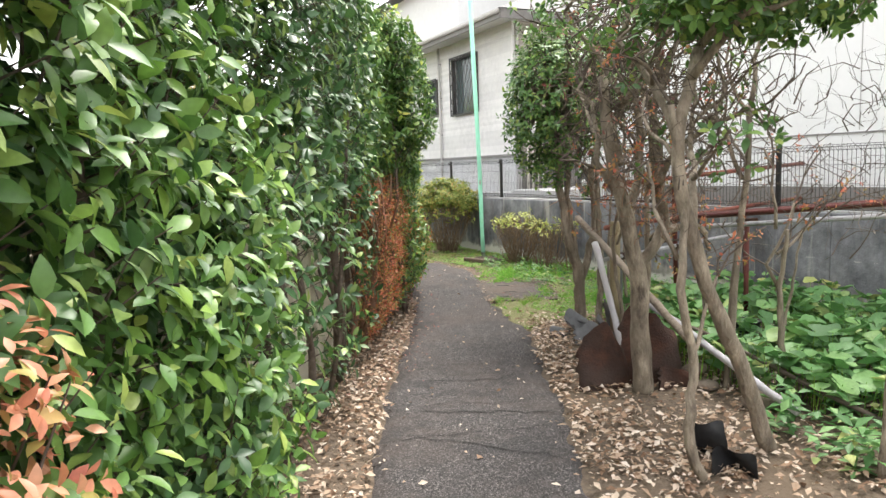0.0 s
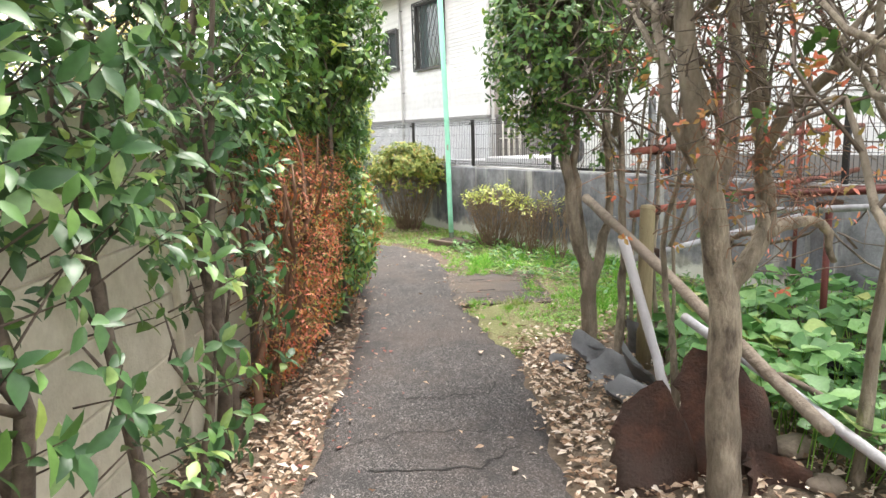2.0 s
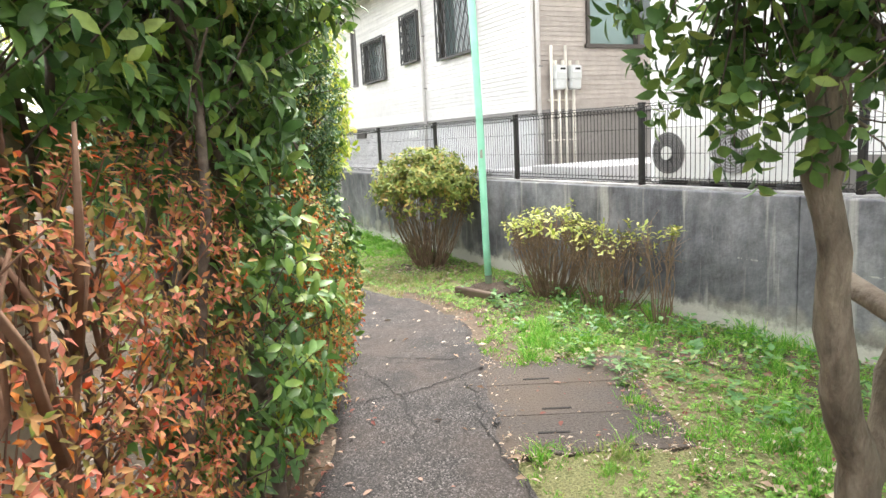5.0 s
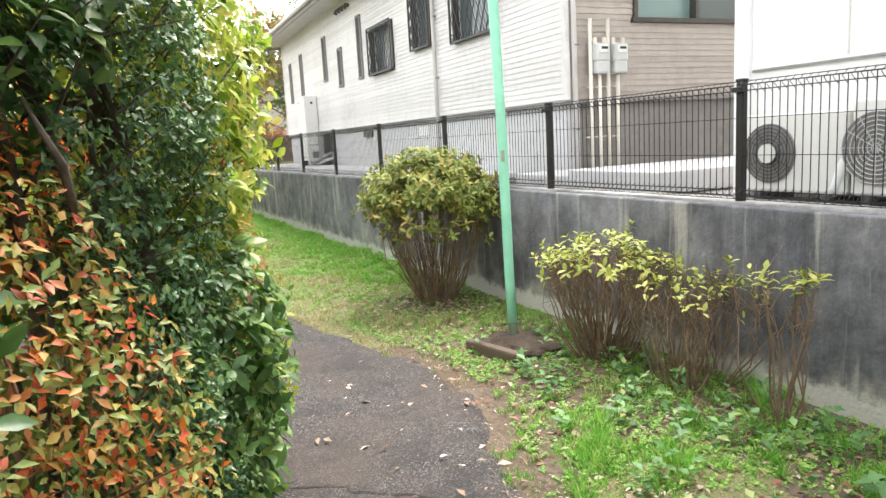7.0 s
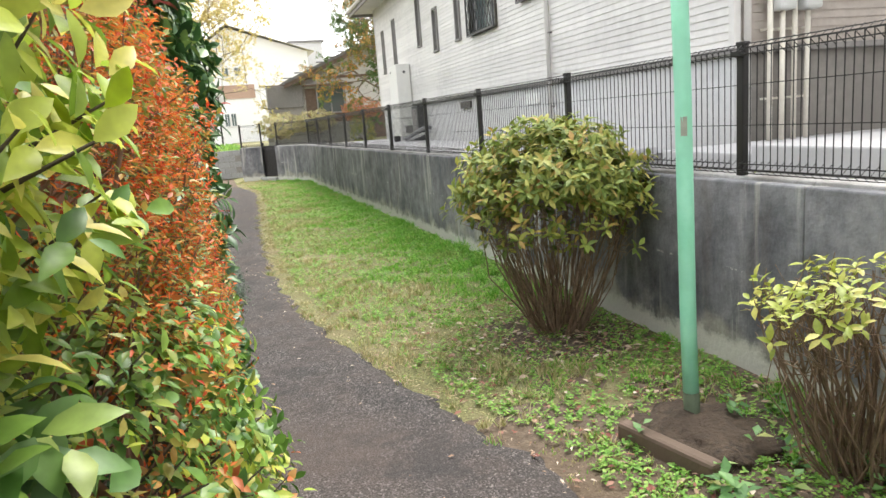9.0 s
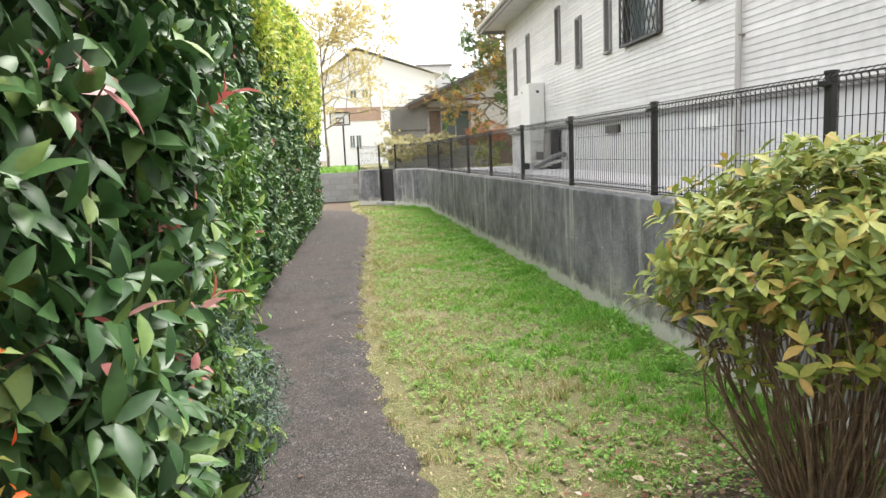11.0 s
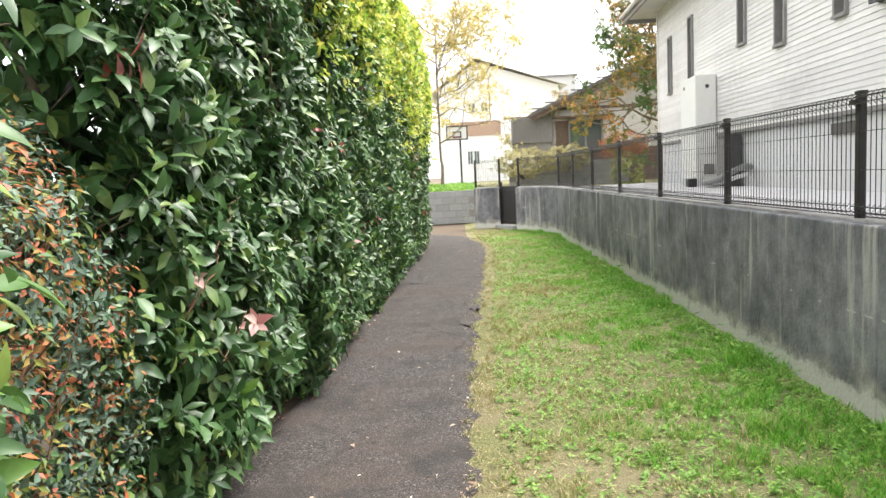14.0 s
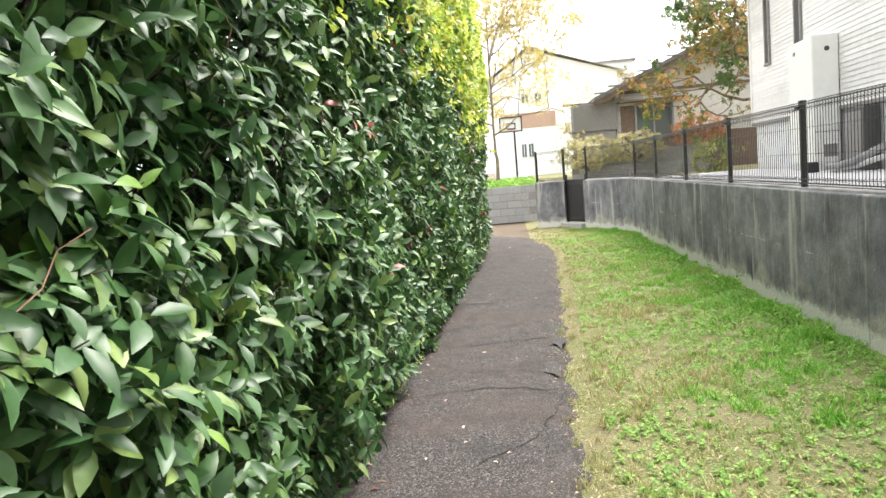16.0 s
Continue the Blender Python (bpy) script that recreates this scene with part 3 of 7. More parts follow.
def foliage(name, sets, mats, parent, fine=True, label=""):
    """One stuff mesh from several (P, D, N, L, W, material index) sets."""
    VV, TT, II, o = [], [], [], 0
    for P, D, N, L, W, mi in sets:
        V, T = leaves(P, D, N, L, W, fine)
        VV.append(V)
        TT.append(T + o)
        II.append(np.full(len(T), mi))
        o += len(V)
    return part(name, raw_mesh(name, np.concatenate(VV), np.concatenate(TT), mats, np.concatenate(II)), None, parent, label, kind="stuff")


def twigs(name, segs, mat, parent, label=""):
    VV, TT, o = [], [], 0
    for A, B, ra, rb in segs:
        V, T = sticks(A, B, ra, rb)
        VV.append(V)
        TT.append(T + o)
        o += len(V)
    return part(name, raw_mesh(name, np.concatenate(VV), np.concatenate(TT), [mat]), None, parent, label, kind="stuff")


def single_leaves(sets, mat, parent, count, ll, lw):
    """The foremost leaves as objects of their own on one shared mesh."""
    V, T = leaves(np.zeros((1, 3)), np.array([[0, 1.0, 0]]), np.array([[0, 0, 1.0]]), np.array([ll]), np.array([lw]))
    me = raw_mesh("leaf", V, T, [mat])
    P, D, N, L, W = sets[:5]
    for i in rng.choice(len(P), min(count, len(P)), replace=False):
        d = Vector(D[i]).normalized()
        s = Vector(N[i]).cross(d).normalized() * -1
        u = s.cross(d)
        k = float(L[i] / ll)
        ob = new("leaf", me)
        ob.parent = parent
        ob.matrix_parent_inverse = Matrix.Translation(-parent.location)
        ob.matrix_basis = Matrix(((s.x * k, d.x * k, u.x * k, P[i][0]), (s.y * k, d.y * k, u.y * k, P[i][1]), (s.z * k, d.z * k, u.z * k, P[i][2]), (0, 0, 0, 1)))


def waves(a, b, seed, scale=1.0):
    r = np.random.default_rng(seed)
    out = 0
    for k, amp in ((1.3, .5), (2.9, .3), (6.1, .2)):
        p = r.uniform(0, 6.28, 4)
        out = out + amp * np.sin(k * a / scale + p[0] + 0.6 * np.sin(k * 0.7 * b + p[1])) * np.sin(k * 1.1 * b / scale + p[2])
    return out


# ---- the lane ----
LEFT = [(-12.0, -9.2), (-9.5, -7.85), (-5.98, -6.05), (-4.6, -5.35), (-3.0, -4.4), (-1.3, -3.5), (-0.2, -3.15), (1.2, -3.05), (3.0, -3.15), (5.0, -3.62), (6.5, -3.82), (7.5, -3.64), (9.0, -3.46), (10.5, -3.40), (14, -3.28), (18.0, -3.2), (19.6, -3.25)]
RIGHT = [(-12.0, -7.95), (-9.5, -6.6), (-6.55, -5.05), (-5.72, -4.5), (-4.68, -3.95), (-3.6, -3.3), (-2.6, -3.0), (-1.6, -2.6), (-0.6, -2.05), (0.6, -1.62), (1.4, -1.62), (2.3, -1.85), (4.4, -2.25), (6.0, -2.36), (8.2, -2.32), (11.9, -2.14), (15, -1.95), (17.4, -1.84), (18.6, -1.88), (19.6, -2.05)]


def left_edge(y):
    return np.interp(y, [a for a, _ in LEFT], [b for _, b in LEFT])


def right_edge(y):
    return np.interp(y, [a for a, _ in RIGHT], [b for _, b in RIGHT])


def face_x(y):
    """The hedges' face on the lane's side."""
    return np.interp(y, [-12, -5.95, -3.55, -2.35, -1.35, -0.4, 0.6, 1.5, 3, 4, 5, 6, 7.5, 10, 14, 18, 19.5, 21],
                     [-9.75, -6.36, -4.92, -4.10, -3.45, -3.07, -2.99, -2.94, -2.95, -3.03, -3.20, -3.35, -3.36, -3.31, -3.16, -3.02, -3.1, -3.9])


def hedge_points(y0, y1, z0, z1, n, depth, seed, bulge=0.12, set_back=0.0, crown=0.25, skirt=0.35):
    """Places and outward normals in the outer layer of a clipped hedge."""
    y, z = rng.uniform(y0, y1, n), z0 + (z1 - z0) * rng.uniform(0, 1, n) ** 0.92
    slope = (face_x(y + .05) - face_x(y - .05)) / 0.1
    nx, ny = 1 / np.hypot(1, slope), -slope / np.hypot(1, slope)
    d = depth * rng.uniform(0, 1, n) ** 2.2 + set_back - bulge * waves(y, z, seed) - (0.55 * bulge) * waves(y * 4.3, z * 4.3, seed + 100)
    d = d + crown * np.clip((z - (z1 - 0.5)) / 0.5, 0, 1) ** 2 + skirt * np.clip((z0 + 0.45 - z) / 0.45, 0, 1) ** 1.5
    e = np.minimum(y - y0, y1 - y)
    d = d + 0.18 * np.clip(1 - e / 0.25, 0, 1) ** 2
    P = np.stack([face_x(y) - nx * d, y - ny * d, z], 1)
    N = np.stack([nx, ny, np.zeros(n)], 1)
    top = np.clip((z - (z1 - 0.35)) / 0.35, 0, 1)[:, None]
    return P, unit(N * (1 - 0.6 * top) + np.array([0, 0, 1]) * top)


def hedge_plant(name, y0, y1, z0, z1, per_m2, mat, label, ll=0.09, lw=0.04, k=7, depth=0.32, seed=1, inner=True, fine=True, extra=(), set_back=0.0,
                stem_mat=None, keep=None, up=0.35, singles=0, trunks=3, shoot=0.10, spread=0.9, category="hedge", bulge=0.12, upright=0, droop=0.15, skirt=0.35):
    """One hedge shrub: trunks, twigs and whorled foliage. extra: (share, material, size factor) for odd shoots. keep: which places stay leafy."""
    arc = (y1 - y0) * math.hypot(1, (float(face_x(y1)) - float(face_x(y0))) / max(y1 - y0, .01))
    n = int(per_m2 * arc * (z1 - z0))
    P, N = hedge_points(y0, y1, z0, z1, n, depth, seed, bulge, set_back, skirt=skirt)
    if keep is not None:
        ok = rng.uniform(0, 1, n) < keep(P[:, 1], P[:, 2])
        P, N = P[ok], N[ok]
    n = len(P)
    ym = 0.5 * (y0 + y1)
    root = thing(name, (float(face_x(ym)) - 0.35, ym, 0), label, category, "hedge shrubs along the lane")
    D = unit(N * 0.75 + np.array([0, 0, up]) + rng.normal(0, 0.38, (n, 3)))
    mats, sets = [mat], []
    pick = rng.uniform(0, 1, n)
    lo = 0.0
    for i, (share, m2, fac) in enumerate(extra):
        sel = (pick >= lo) & (pick < lo + share)
        lo += share
        mats.append(m2)
        if sel.any():
            sets.append((*whorls(P[sel], D[sel], max(3, k - 2), shoot, ll * fac, lw * fac, spread, droop), len(mats) - 1))
    sel = pick >= lo
    main = whorls(P[sel], D[sel], k, shoot, ll, lw, spread, droop)
    sets.append((*main, 0))
    foliage("foliage", sets, mats, root, fine)
    if inner:
        q = int(90 * arc * (z1 - z0))
        Pi, Ni = hedge_points(y0, y1, z0, z1, q, 0.15, seed, bulge, set_back + depth * 0.9, skirt=skirt)
        if keep is not None:
            ok = rng.uniform(0, 1, q) < keep(Pi[:, 1], Pi[:, 2]) ** 1.5
            Pi, Ni = Pi[ok], Ni[ok]
        foliage("inner_foliage", [(*whorls(Pi, unit(Ni + rng.normal(0, 0.5, (len(Pi), 3))), 6, 0.12, ll * 1.5, lw * 1.9), 0)], [mat], root, False)
    if inner and y0 > -2.0:
        q = int(45 * arc * (z1 - z0))
        Pi, Ni = hedge_points(y0, y1, z0, z1, q, 0.2, seed, 0.0, set_back + 0.7, skirt=0.0)
        foliage("back_foliage", [(*whorls(Pi, unit(Ni + rng.normal(0, 0.5, (len(Pi), 3))), 6, 0.15, max(ll, .07) * 1.9, max(lw, .034) * 2.3), 0)], [mat], root, False)
    m = rng.choice(n, min(n, int(60 * arc * (z1 - z0))), replace=False)
    B = P[m] + D[m] * shoot
    A = P[m] - N[m] * rng.uniform(0.06, 0.22, (len(m), 1)) - np.array([0, 0, 1]) * rng.uniform(0.04, 0.18, (len(m), 1)) + rng.normal(0, .05, (len(m), 3))
    segs = [(A, B, 0.005, 0.002)]
    if upright:
        u = rng.choice(n, min(n, int(upright * arc)), replace=False)
        top = P[u] + rng.normal(0, 0.03, (len(u), 3)) + np.array([0, 0, 0.03])
        bot = np.stack([top[:, 0] - N[u, 0] * 0.08, top[:, 1] + rng.normal(0, .05, len(u)), np.maximum(top[:, 2] - rng.uniform(0.15, 0.4, len(u)), 0.0)], 1)
        segs.append((bot, top, 0.003, 0.0015))
    twigs("twig", segs, stem_mat or M_TWIG, root)
    for i in range(trunks):
        y = y0 + (i + 0.5 + rng.uniform(-0.25, 0.25)) * (y1 - y0) / trunks
        x = float(face_x(y)) - 0.32 - set_back
        r0 = rng.uniform(0.022, 0.042)
        pts = [(x, y, -0.03)]
        for j in range(6):
            pts.append((pts[-1][0] + rng.normal(0, .05), pts[-1][1] + rng.normal(0, .06), (j + 1) * z1 * 0.14))
        t = part("trunk", Mesh().tube(pts, [r0 * (1 - 0.11 * j) for j in range(7)], 7), stem_mat or M_TWIG, root, smooth=True)
        for _ in range(5):
            a = Vector(pts[rng.integers(1, 6)])
            b = a + Vector((rng.uniform(-.15, .04), rng.normal(0, .22), rng.uniform(.15, .45)))
            c = b + Vector((rng.uniform(-.10, .05), rng.normal(0, .12), rng.uniform(.1, .25)))
            part("branch", Mesh().tube([a, b, c], [r0 * .5, r0 * .33, r0 * .15], 5), stem_mat or M_TWIG, t, smooth=True)
    if singles:
        front = main[0][:, 0] > face_x(main[0][:, 1]) - 0.06
        single_leaves([a[front] for a in main], mat, root, singles, ll, lw)
    return root


# ---- ground, lane, wall ----
def noise2(x, y, s):
    return noise.noise(Vector((x * s, y * s, 3.7)))


def build_ground():
    """One sheet to the horizon, fine near the lane, with turf and bare soil as they lie."""
    xs = np.concatenate([[-400, -120, -40, -20], np.arange(-12, 0.01, 0.12), [2.5, 8, 30, 120, 400]])
    ys = np.concatenate([[-300, -90, -30], np.arange(-13, 26.01, 0.12), [32, 45, 80, 160, 500]])
    X, Y = np.meshgrid(xs, ys)
    re, le = right_edge(Y), left_edge(Y)
    Z = 0.018 * waves(X, Y, 5) + 0.008 * waves(X * 4, Y * 4, 6)
    inlane = (X > le - 0.15) & (X < re + 0.1)
    Z = np.where(inlane, -0.02, Z)
    u, v = (X + 2.91) * .471 + (Y + 1.97) * .882, (X + 2.91) * .882 - (Y + 1.97) * .471
    Z = np.where((u > -.4) & (u < 1.9) & (v > -.3) & (v < 1.4), 0.014, Z)
    Z = np.where(((u > .08) & (u < 1.45) & (v > .08) & (v < .96)) | inlane, -0.02, Z)
    far = (np.abs(X + 5) > 9) | (Y > 26) | (Y < -13.5)
    Z = np.where(far, -0.03, Z)
    nx, ny = len(xs), len(ys)
    V = np.stack([X, Y, Z], -1).reshape(-1, 3)
    idx = np.arange(nx * ny).reshape(ny, nx)
    a, b, c, d = idx[:-1, :-1], idx[:-1, 1:], idx[1:, 1:], idx[1:, :-1]
    T = np.stack([np.stack([a, b, c], -1), np.stack([a, c, d], -1)], 2).reshape(-1, 3)
    cx, cy = V[T].mean(1)[:, 0], V[T].mean(1)[:, 1]
    rag = 0.25 * waves(cx * 3, cy * 3, 9)
    bare = np.hypot(cx + .62, cy - 3.0) < .62 + rag
    turf = ~bare & (cx > right_edge(cy) - 0.12) & (cy > -3.3 + rag) & ((cy > 2.0 + rag * 2) | ((cx < -1.0 + rag) & (cy < -.6 + rag)))
    return single("ground", raw_mesh("ground", V, T, [M_SOIL, M_TURF], turf.astype(int)), None, "bare leafy soil and mown turf beside the lane", "ground", kind="structure")


build_ground()


def build_lane():
    ys = np.arange(-12, 19.61, 0.06)
    V, T = [], []
    k = 16
    for i, y in enumerate(ys):
        l = float(left_edge(y)) + 0.05 * float(waves(np.array(y * 5), np.array(1.0), 11))
        r = float(right_edge(y)) + 0.06 * float(waves(np.array(y * 5), np.array(2.0), 12)) + 0.03 * float(waves(np.array(y * 17), np.array(1.5), 13))
        for j in range(k + 1):
            u = j / k
            x = l + (r - l) * u
            edge = min(u, 1 - u) * 2
            V.append((x, y, 0.012 + 0.012 * min(1, edge * 5) + 0.006 * noise2(x, y, 1.4) - (0.03 if j in (0, k) else 0)))
    n = k + 1
    for i in range(len(ys) - 1):
        for j in range(k):
            a = i * n + j
            T += [(a, a + 1, a + n + 1), (a, a + n + 1, a + n)]
    # the bend to the left past the end of the hedge
    o = len(V)
    ring = []
    for i in range(13):
        t = i / 12 * radians(95)
        ring.append(((-5.0 + 2.95 * math.cos(t), 19.54 + 2.2 * math.sin(t), 0.012), (-5.0 + 1.75 * math.cos(t), 19.54 + 0.9 * math.sin(t), 0.012)))
    ring += [((-14, 21.7, 0.012), (-14, 20.4, 0.012))]
    for a, b in ring:
        V += [a, b]
    for i in range(len(ring) - 1):
        a = o + 2 * i
        T += [(a, a + 2, a + 3), (a, a + 3, a + 1)]
    return single("path", raw_mesh("path", V, T, [M_ASPHALT]), None, "worn cracked dark asphalt footpath with ragged edges", "path", kind="structure")


lane = build_lane()


def crack(pts, w, parent):
    m = Mesh()
    out = []
    for i in range(len(pts) - 1):
        a, b = Vector(pts[i]), Vector(pts[i + 1])
        steps = max(3, int((b - a).length / 0.06))
        for s in range(steps):
            out.append(a.lerp(b, s / steps) + Vector((rng.normal(0, .016), rng.normal(0, .016))))
    out.append(Vector(pts[-1]))
    vs = []
    for i, p in enumerate(out):
        d = (out[min(i + 1, len(out) - 1)] - out[max(i - 1, 0)]).normalized()
        nrm = Vector((-d.y, d.x)) * w * rng.uniform(0.35, 1.0)
        z = 0.029 + 0.006 * noise2(p.x, p.y, 1.4)
        vs += [(p.x + nrm.x, p.y + nrm.y, z), (p.x - nrm.x, p.y - nrm.y, z)]
    m.add(vs, [(2 * i, 2 * i + 1, 2 * i + 3, 2 * i + 2) for i in range(len(out) - 1)])
    return part("crack", m, M_CRACK, parent, "dark ragged crack")


for pts, w in (([(-5.9, -5.5), (-5.4, -5.6), (-4.75, -5.85)], .005), ([(-5.6, -4.9), (-5.1, -5.1), (-4.6, -5.4)], .0045), ([(-5.1, -4.2), (-4.6, -4.25), (-4.2, -4.5)], .0045),
               ([(-4.1, -3.9), (-3.75, -3.3), (-3.45, -2.6)], .003), ([(-4.2, -2.9), (-3.75, -3.05), (-3.6, -3.0), (-3.2, -3.3)], .003), ([(-3.4, -0.9), (-2.7, -0.9), (-2.2, -0.75)], .006),
               ([(-3.3, 10.1), (-2.8, 10.25), (-2.2, 10.1)], .007), ([(-3.2, 13.2), (-2.6, 13.3), (-2.1, 13.2)], .008), ([(-2.8, 9.0), (-2.45, 9.4), (-2.3, 10.0)], .006), ([(-6.3, -6.5), (-5.7, -6.7), (-5.2, -6.6)], .005), ([(-4.95, -4.55), (-4.7, -4.72), (-4.5, -4.82), (-4.2, -4.75)], .008), ([(-5.35, -5.15), (-5.05, -5.32), (-4.86, -5.44), (-4.55, -5.7)], .008),
               ([(-5.6, -5.5), (-5.3, -5.85), (-5.02, -6.27)], .007), ([(-4.4, -3.78), (-4.15, -3.95), (-3.9, -4.05), (-3.75, -3.9)], .007), ([(-2.93, 0.05), (-2.6, -.2), (-2.3, -.5)], .006), ([(-2.44, -.8), (-2.55, -1.2), (-2.72, -1.56), (-3.0, -2.55)], .006),
               ([(-3.05, -2.55), (-2.75, -2.68)], .007), ([(-2.95, -.25), (-2.92, -.97), (-3.15, -1.6)], .005), ([(-3.3, 11.3), (-2.75, 11.45), (-2.15, 11.55)], .008)):
    crack(pts, w, lane)
# dark patches of newer asphalt at the edge
for c, s in (((-2.22, 11.4), (.20, .55)), ((-2.32, 10.6), (.16, .40)), ((-2.95, 13.3), (.30, .14))):
    m = Mesh()
    n = 20
    ringp = [(c[0] + s[0] / 2 * math.cos(a) * rng.uniform(.45, 1.15), c[1] + s[1] / 2 * math.sin(a) * rng.uniform(.45, 1.15), 0.032) for a in np.linspace(0, 6.28, n, endpoint=False)]
    m.add(ringp + [(c[0], c[1], 0.034)], [(i, (i + 1) % n, n) for i in range(n)])
    part("patch", m, M_TAR, lane, "dark tar patch")


def build_slab():
    """The cement apron with its three inspection lids."""
    root = thing("concrete_apron", (-2.1, -1.4, 0), "brown-grey cement apron with slotted drain lids beside the lane", "slab", kind="structure")
    d = Vector((0.47, 0.88, 0)).normalized()
    e = Vector((d.y, -d.x, 0))
    o = Vector((-2.91, -1.97, 0))
    for i in range(3):
        c = o + d * (0.28 + i * 0.5) + e * 0.52
        m = Mesh().soft_box((c.x, c.y, -0.008), (1.02, 0.494, 0.05), 0.004, math.degrees(math.atan2(e.y, e.x)))
        lid = part("lid", m, M_SLAB, root)
        along, across = ((0.0, -0.17), (-0.17, -0.10), (-0.16, -0.15))[i]
        q = c + d * along + e * across
        part("slot", Mesh().box((q.x, q.y, 0.0185), (0.17, 0.02, 0.004), math.degrees(math.atan2(e.y, e.x))), M_CRACK, lid)
    return root


build_slab()

WALL_TOP = 1.08
WALL_LINE = [(0.0, -14.0), (0.0, 20.0), (-0.76, 21.8)]


def wall_piece(name, a, b, h, t, label, joint=3.0, mat=None):
    """A cast wall from a to b, its face on the lane's side, split at its joints, with a slightly worn coping edge."""
    a, b = Vector((*a, 0)), Vector((*b, 0))
    d = (b - a).normalized()
    nrm = Vector((d.y, -d.x, 0))
    root = thing(name, (a + b) / 2, label, "wall", kind="structure")
    n = max(1, round((b - a).length / joint))
    for i in range(n):
        p, q = a.lerp(b, i / n), a.lerp(b, (i + 1) / n)
        c = (p + q) / 2
        m = Mesh().soft_box((c.x, c.y, h / 2 - 0.1), (t, (q - p).length - 0.006, h + 0.2), 0.012, math.degrees(math.atan2(d.y, d.x)) - 90)
        part("wall_section", m, mat or M_CONC, root)
        cc = c - nrm * 0.03 * (1 if nrm.x < 0 else -1)
        part("coping", Mesh().soft_box((cc.x, cc.y, h + 0.004), (t - 0.075, (q - p).length - 0.004, 0.028), 0.008, math.degrees(math.atan2(d.y, d.x)) - 90), M_MORTAR, root, "pale uneven mortar coping")
    return root


wall_piece("wall_retaining", (0.02, -14), (0.02, 20.0), WALL_TOP, 0.26, "dark streaked cast concrete retaining wall with pale stains")
wall_piece("wall_retaining_end", (0.02, 20.02), (-0.74, 21.8), WALL_TOP, 0.26, "dark streaked cast concrete retaining wall turning towards the gate")
wall_piece("wall_gate_pier", (-1.18, 22.55), (-1.85, 22.85), WALL_TOP, 0.24, "pale grey concrete pier wall beside the gate")


def block_wall(name, a, b, z0, rows, label, bl=0.40, bh=0.20, t=0.12):
    a, b = Vector((*a, 0)), Vector((*b, 0))
    d = (b - a).normalized()
    L = (b - a).length
    ang = math.degrees(math.atan2(d.y, d.x))
    root = thing(name, (a + b) / 2 + Vector((0, 0, z0)), label, "wall", kind="structure")
    mid = (a + b) / 2
    part("mortar", Mesh().box((mid.x, mid.y, z0 + rows * bh / 2), (L, t - 0.02, rows * bh - 0.01), ang), M_PLINTH2, root)
    me = Mesh().soft_box((0, 0, 0), (bl - 0.012, t, bh - 0.012), 0.006).data("block")
    me.materials.append(M_BLOCK)
    for r in range(rows):
        n = int(L / bl)
        for i in range(n):
            s = (i + 0.5 + (0.5 if r % 2 else 0)) * bl
            if s + bl / 2 > L + 0.02:
                continue
            p = a + d * s
            ob = new("block", me)
            ob.parent = root
            ob.matrix_parent_inverse = Matrix.Translation(-root.location)
            ob.matrix_basis = pose(p.x, p.y, z0 + (r + 0.5) * bh, 0, 0, ang)
    return root


block_wall("wall_far_end", (-9.0, 25.0), (-1.7, 25.0), 0.0, 5, "pale grey concrete block wall at the end of the lane")
# raised yard behind the retaining wall
m = Mesh()
m.box((6.0, 3.0, 0.5), (11.7, 34.0, 0.98))
yard = single("yard_ground", m, M_ROOF, "raised grey yard with moss behind the retaining wall", "ground", kind="structure")
single("yard_paving", Mesh().soft_box((1.25, 12.7, 1.02), (2.2, 14.8, 0.09), 0.01), M_PAVE, "pale concrete paving beside the white house", "paving", kind="structure")
m = Mesh()
m.box((5.0, 42.0, 0.47), (10.4, 43.6, 0.96))
m.box((0.6, 44.4, 0.47), (3.6, 42.4, 0.955))
single("far_yard_ground", m, M_TURF, "raised grassy yard beyond the gate", "ground", kind="structure")
single("far_field_ground", Mesh().box((-6.5, 45.0, 0.44), (9.0, 39.6, 0.96)), M_TURF, "raised weedy ground behind the block wall", "ground", kind="structure")

# ---- fence ----
FENCE_H = 0.73


def build_fence_panel(length):
    m = Mesh()
    w = 0.0042
    n = int(length / 0.05)
    for i in range(n + 1):
        y = -length / 2 + i * length / n
        m.box((0, y, FENCE_H / 2), (w, w, FENCE_H - 0.06))
        for zb, sg in ((0.0, 1), (FENCE_H - 0.0, -1)):
            m.tube([(0, y, zb + sg * 0.085), (-0.05, y, zb + sg * 0.045), (0, y, zb + sg * 0.008)], 0.0026, 3, cap=False)
    for z in (0.035, 0.28, 0.50, FENCE_H - 0.035):
        m.box((-0.004, 0, z), (0.004, length, 0.004))
    for z in (0.01, FENCE_H - 0.012):
        m.box((0.012, 0, z), (0.005, length, 0.005))
    for z in (0.035, FENCE_H - 0.035, FENCE_H - 0.07, 0.07):
        m.box((-0.044, 0, z), (0.006, length, 0.006))
    return m


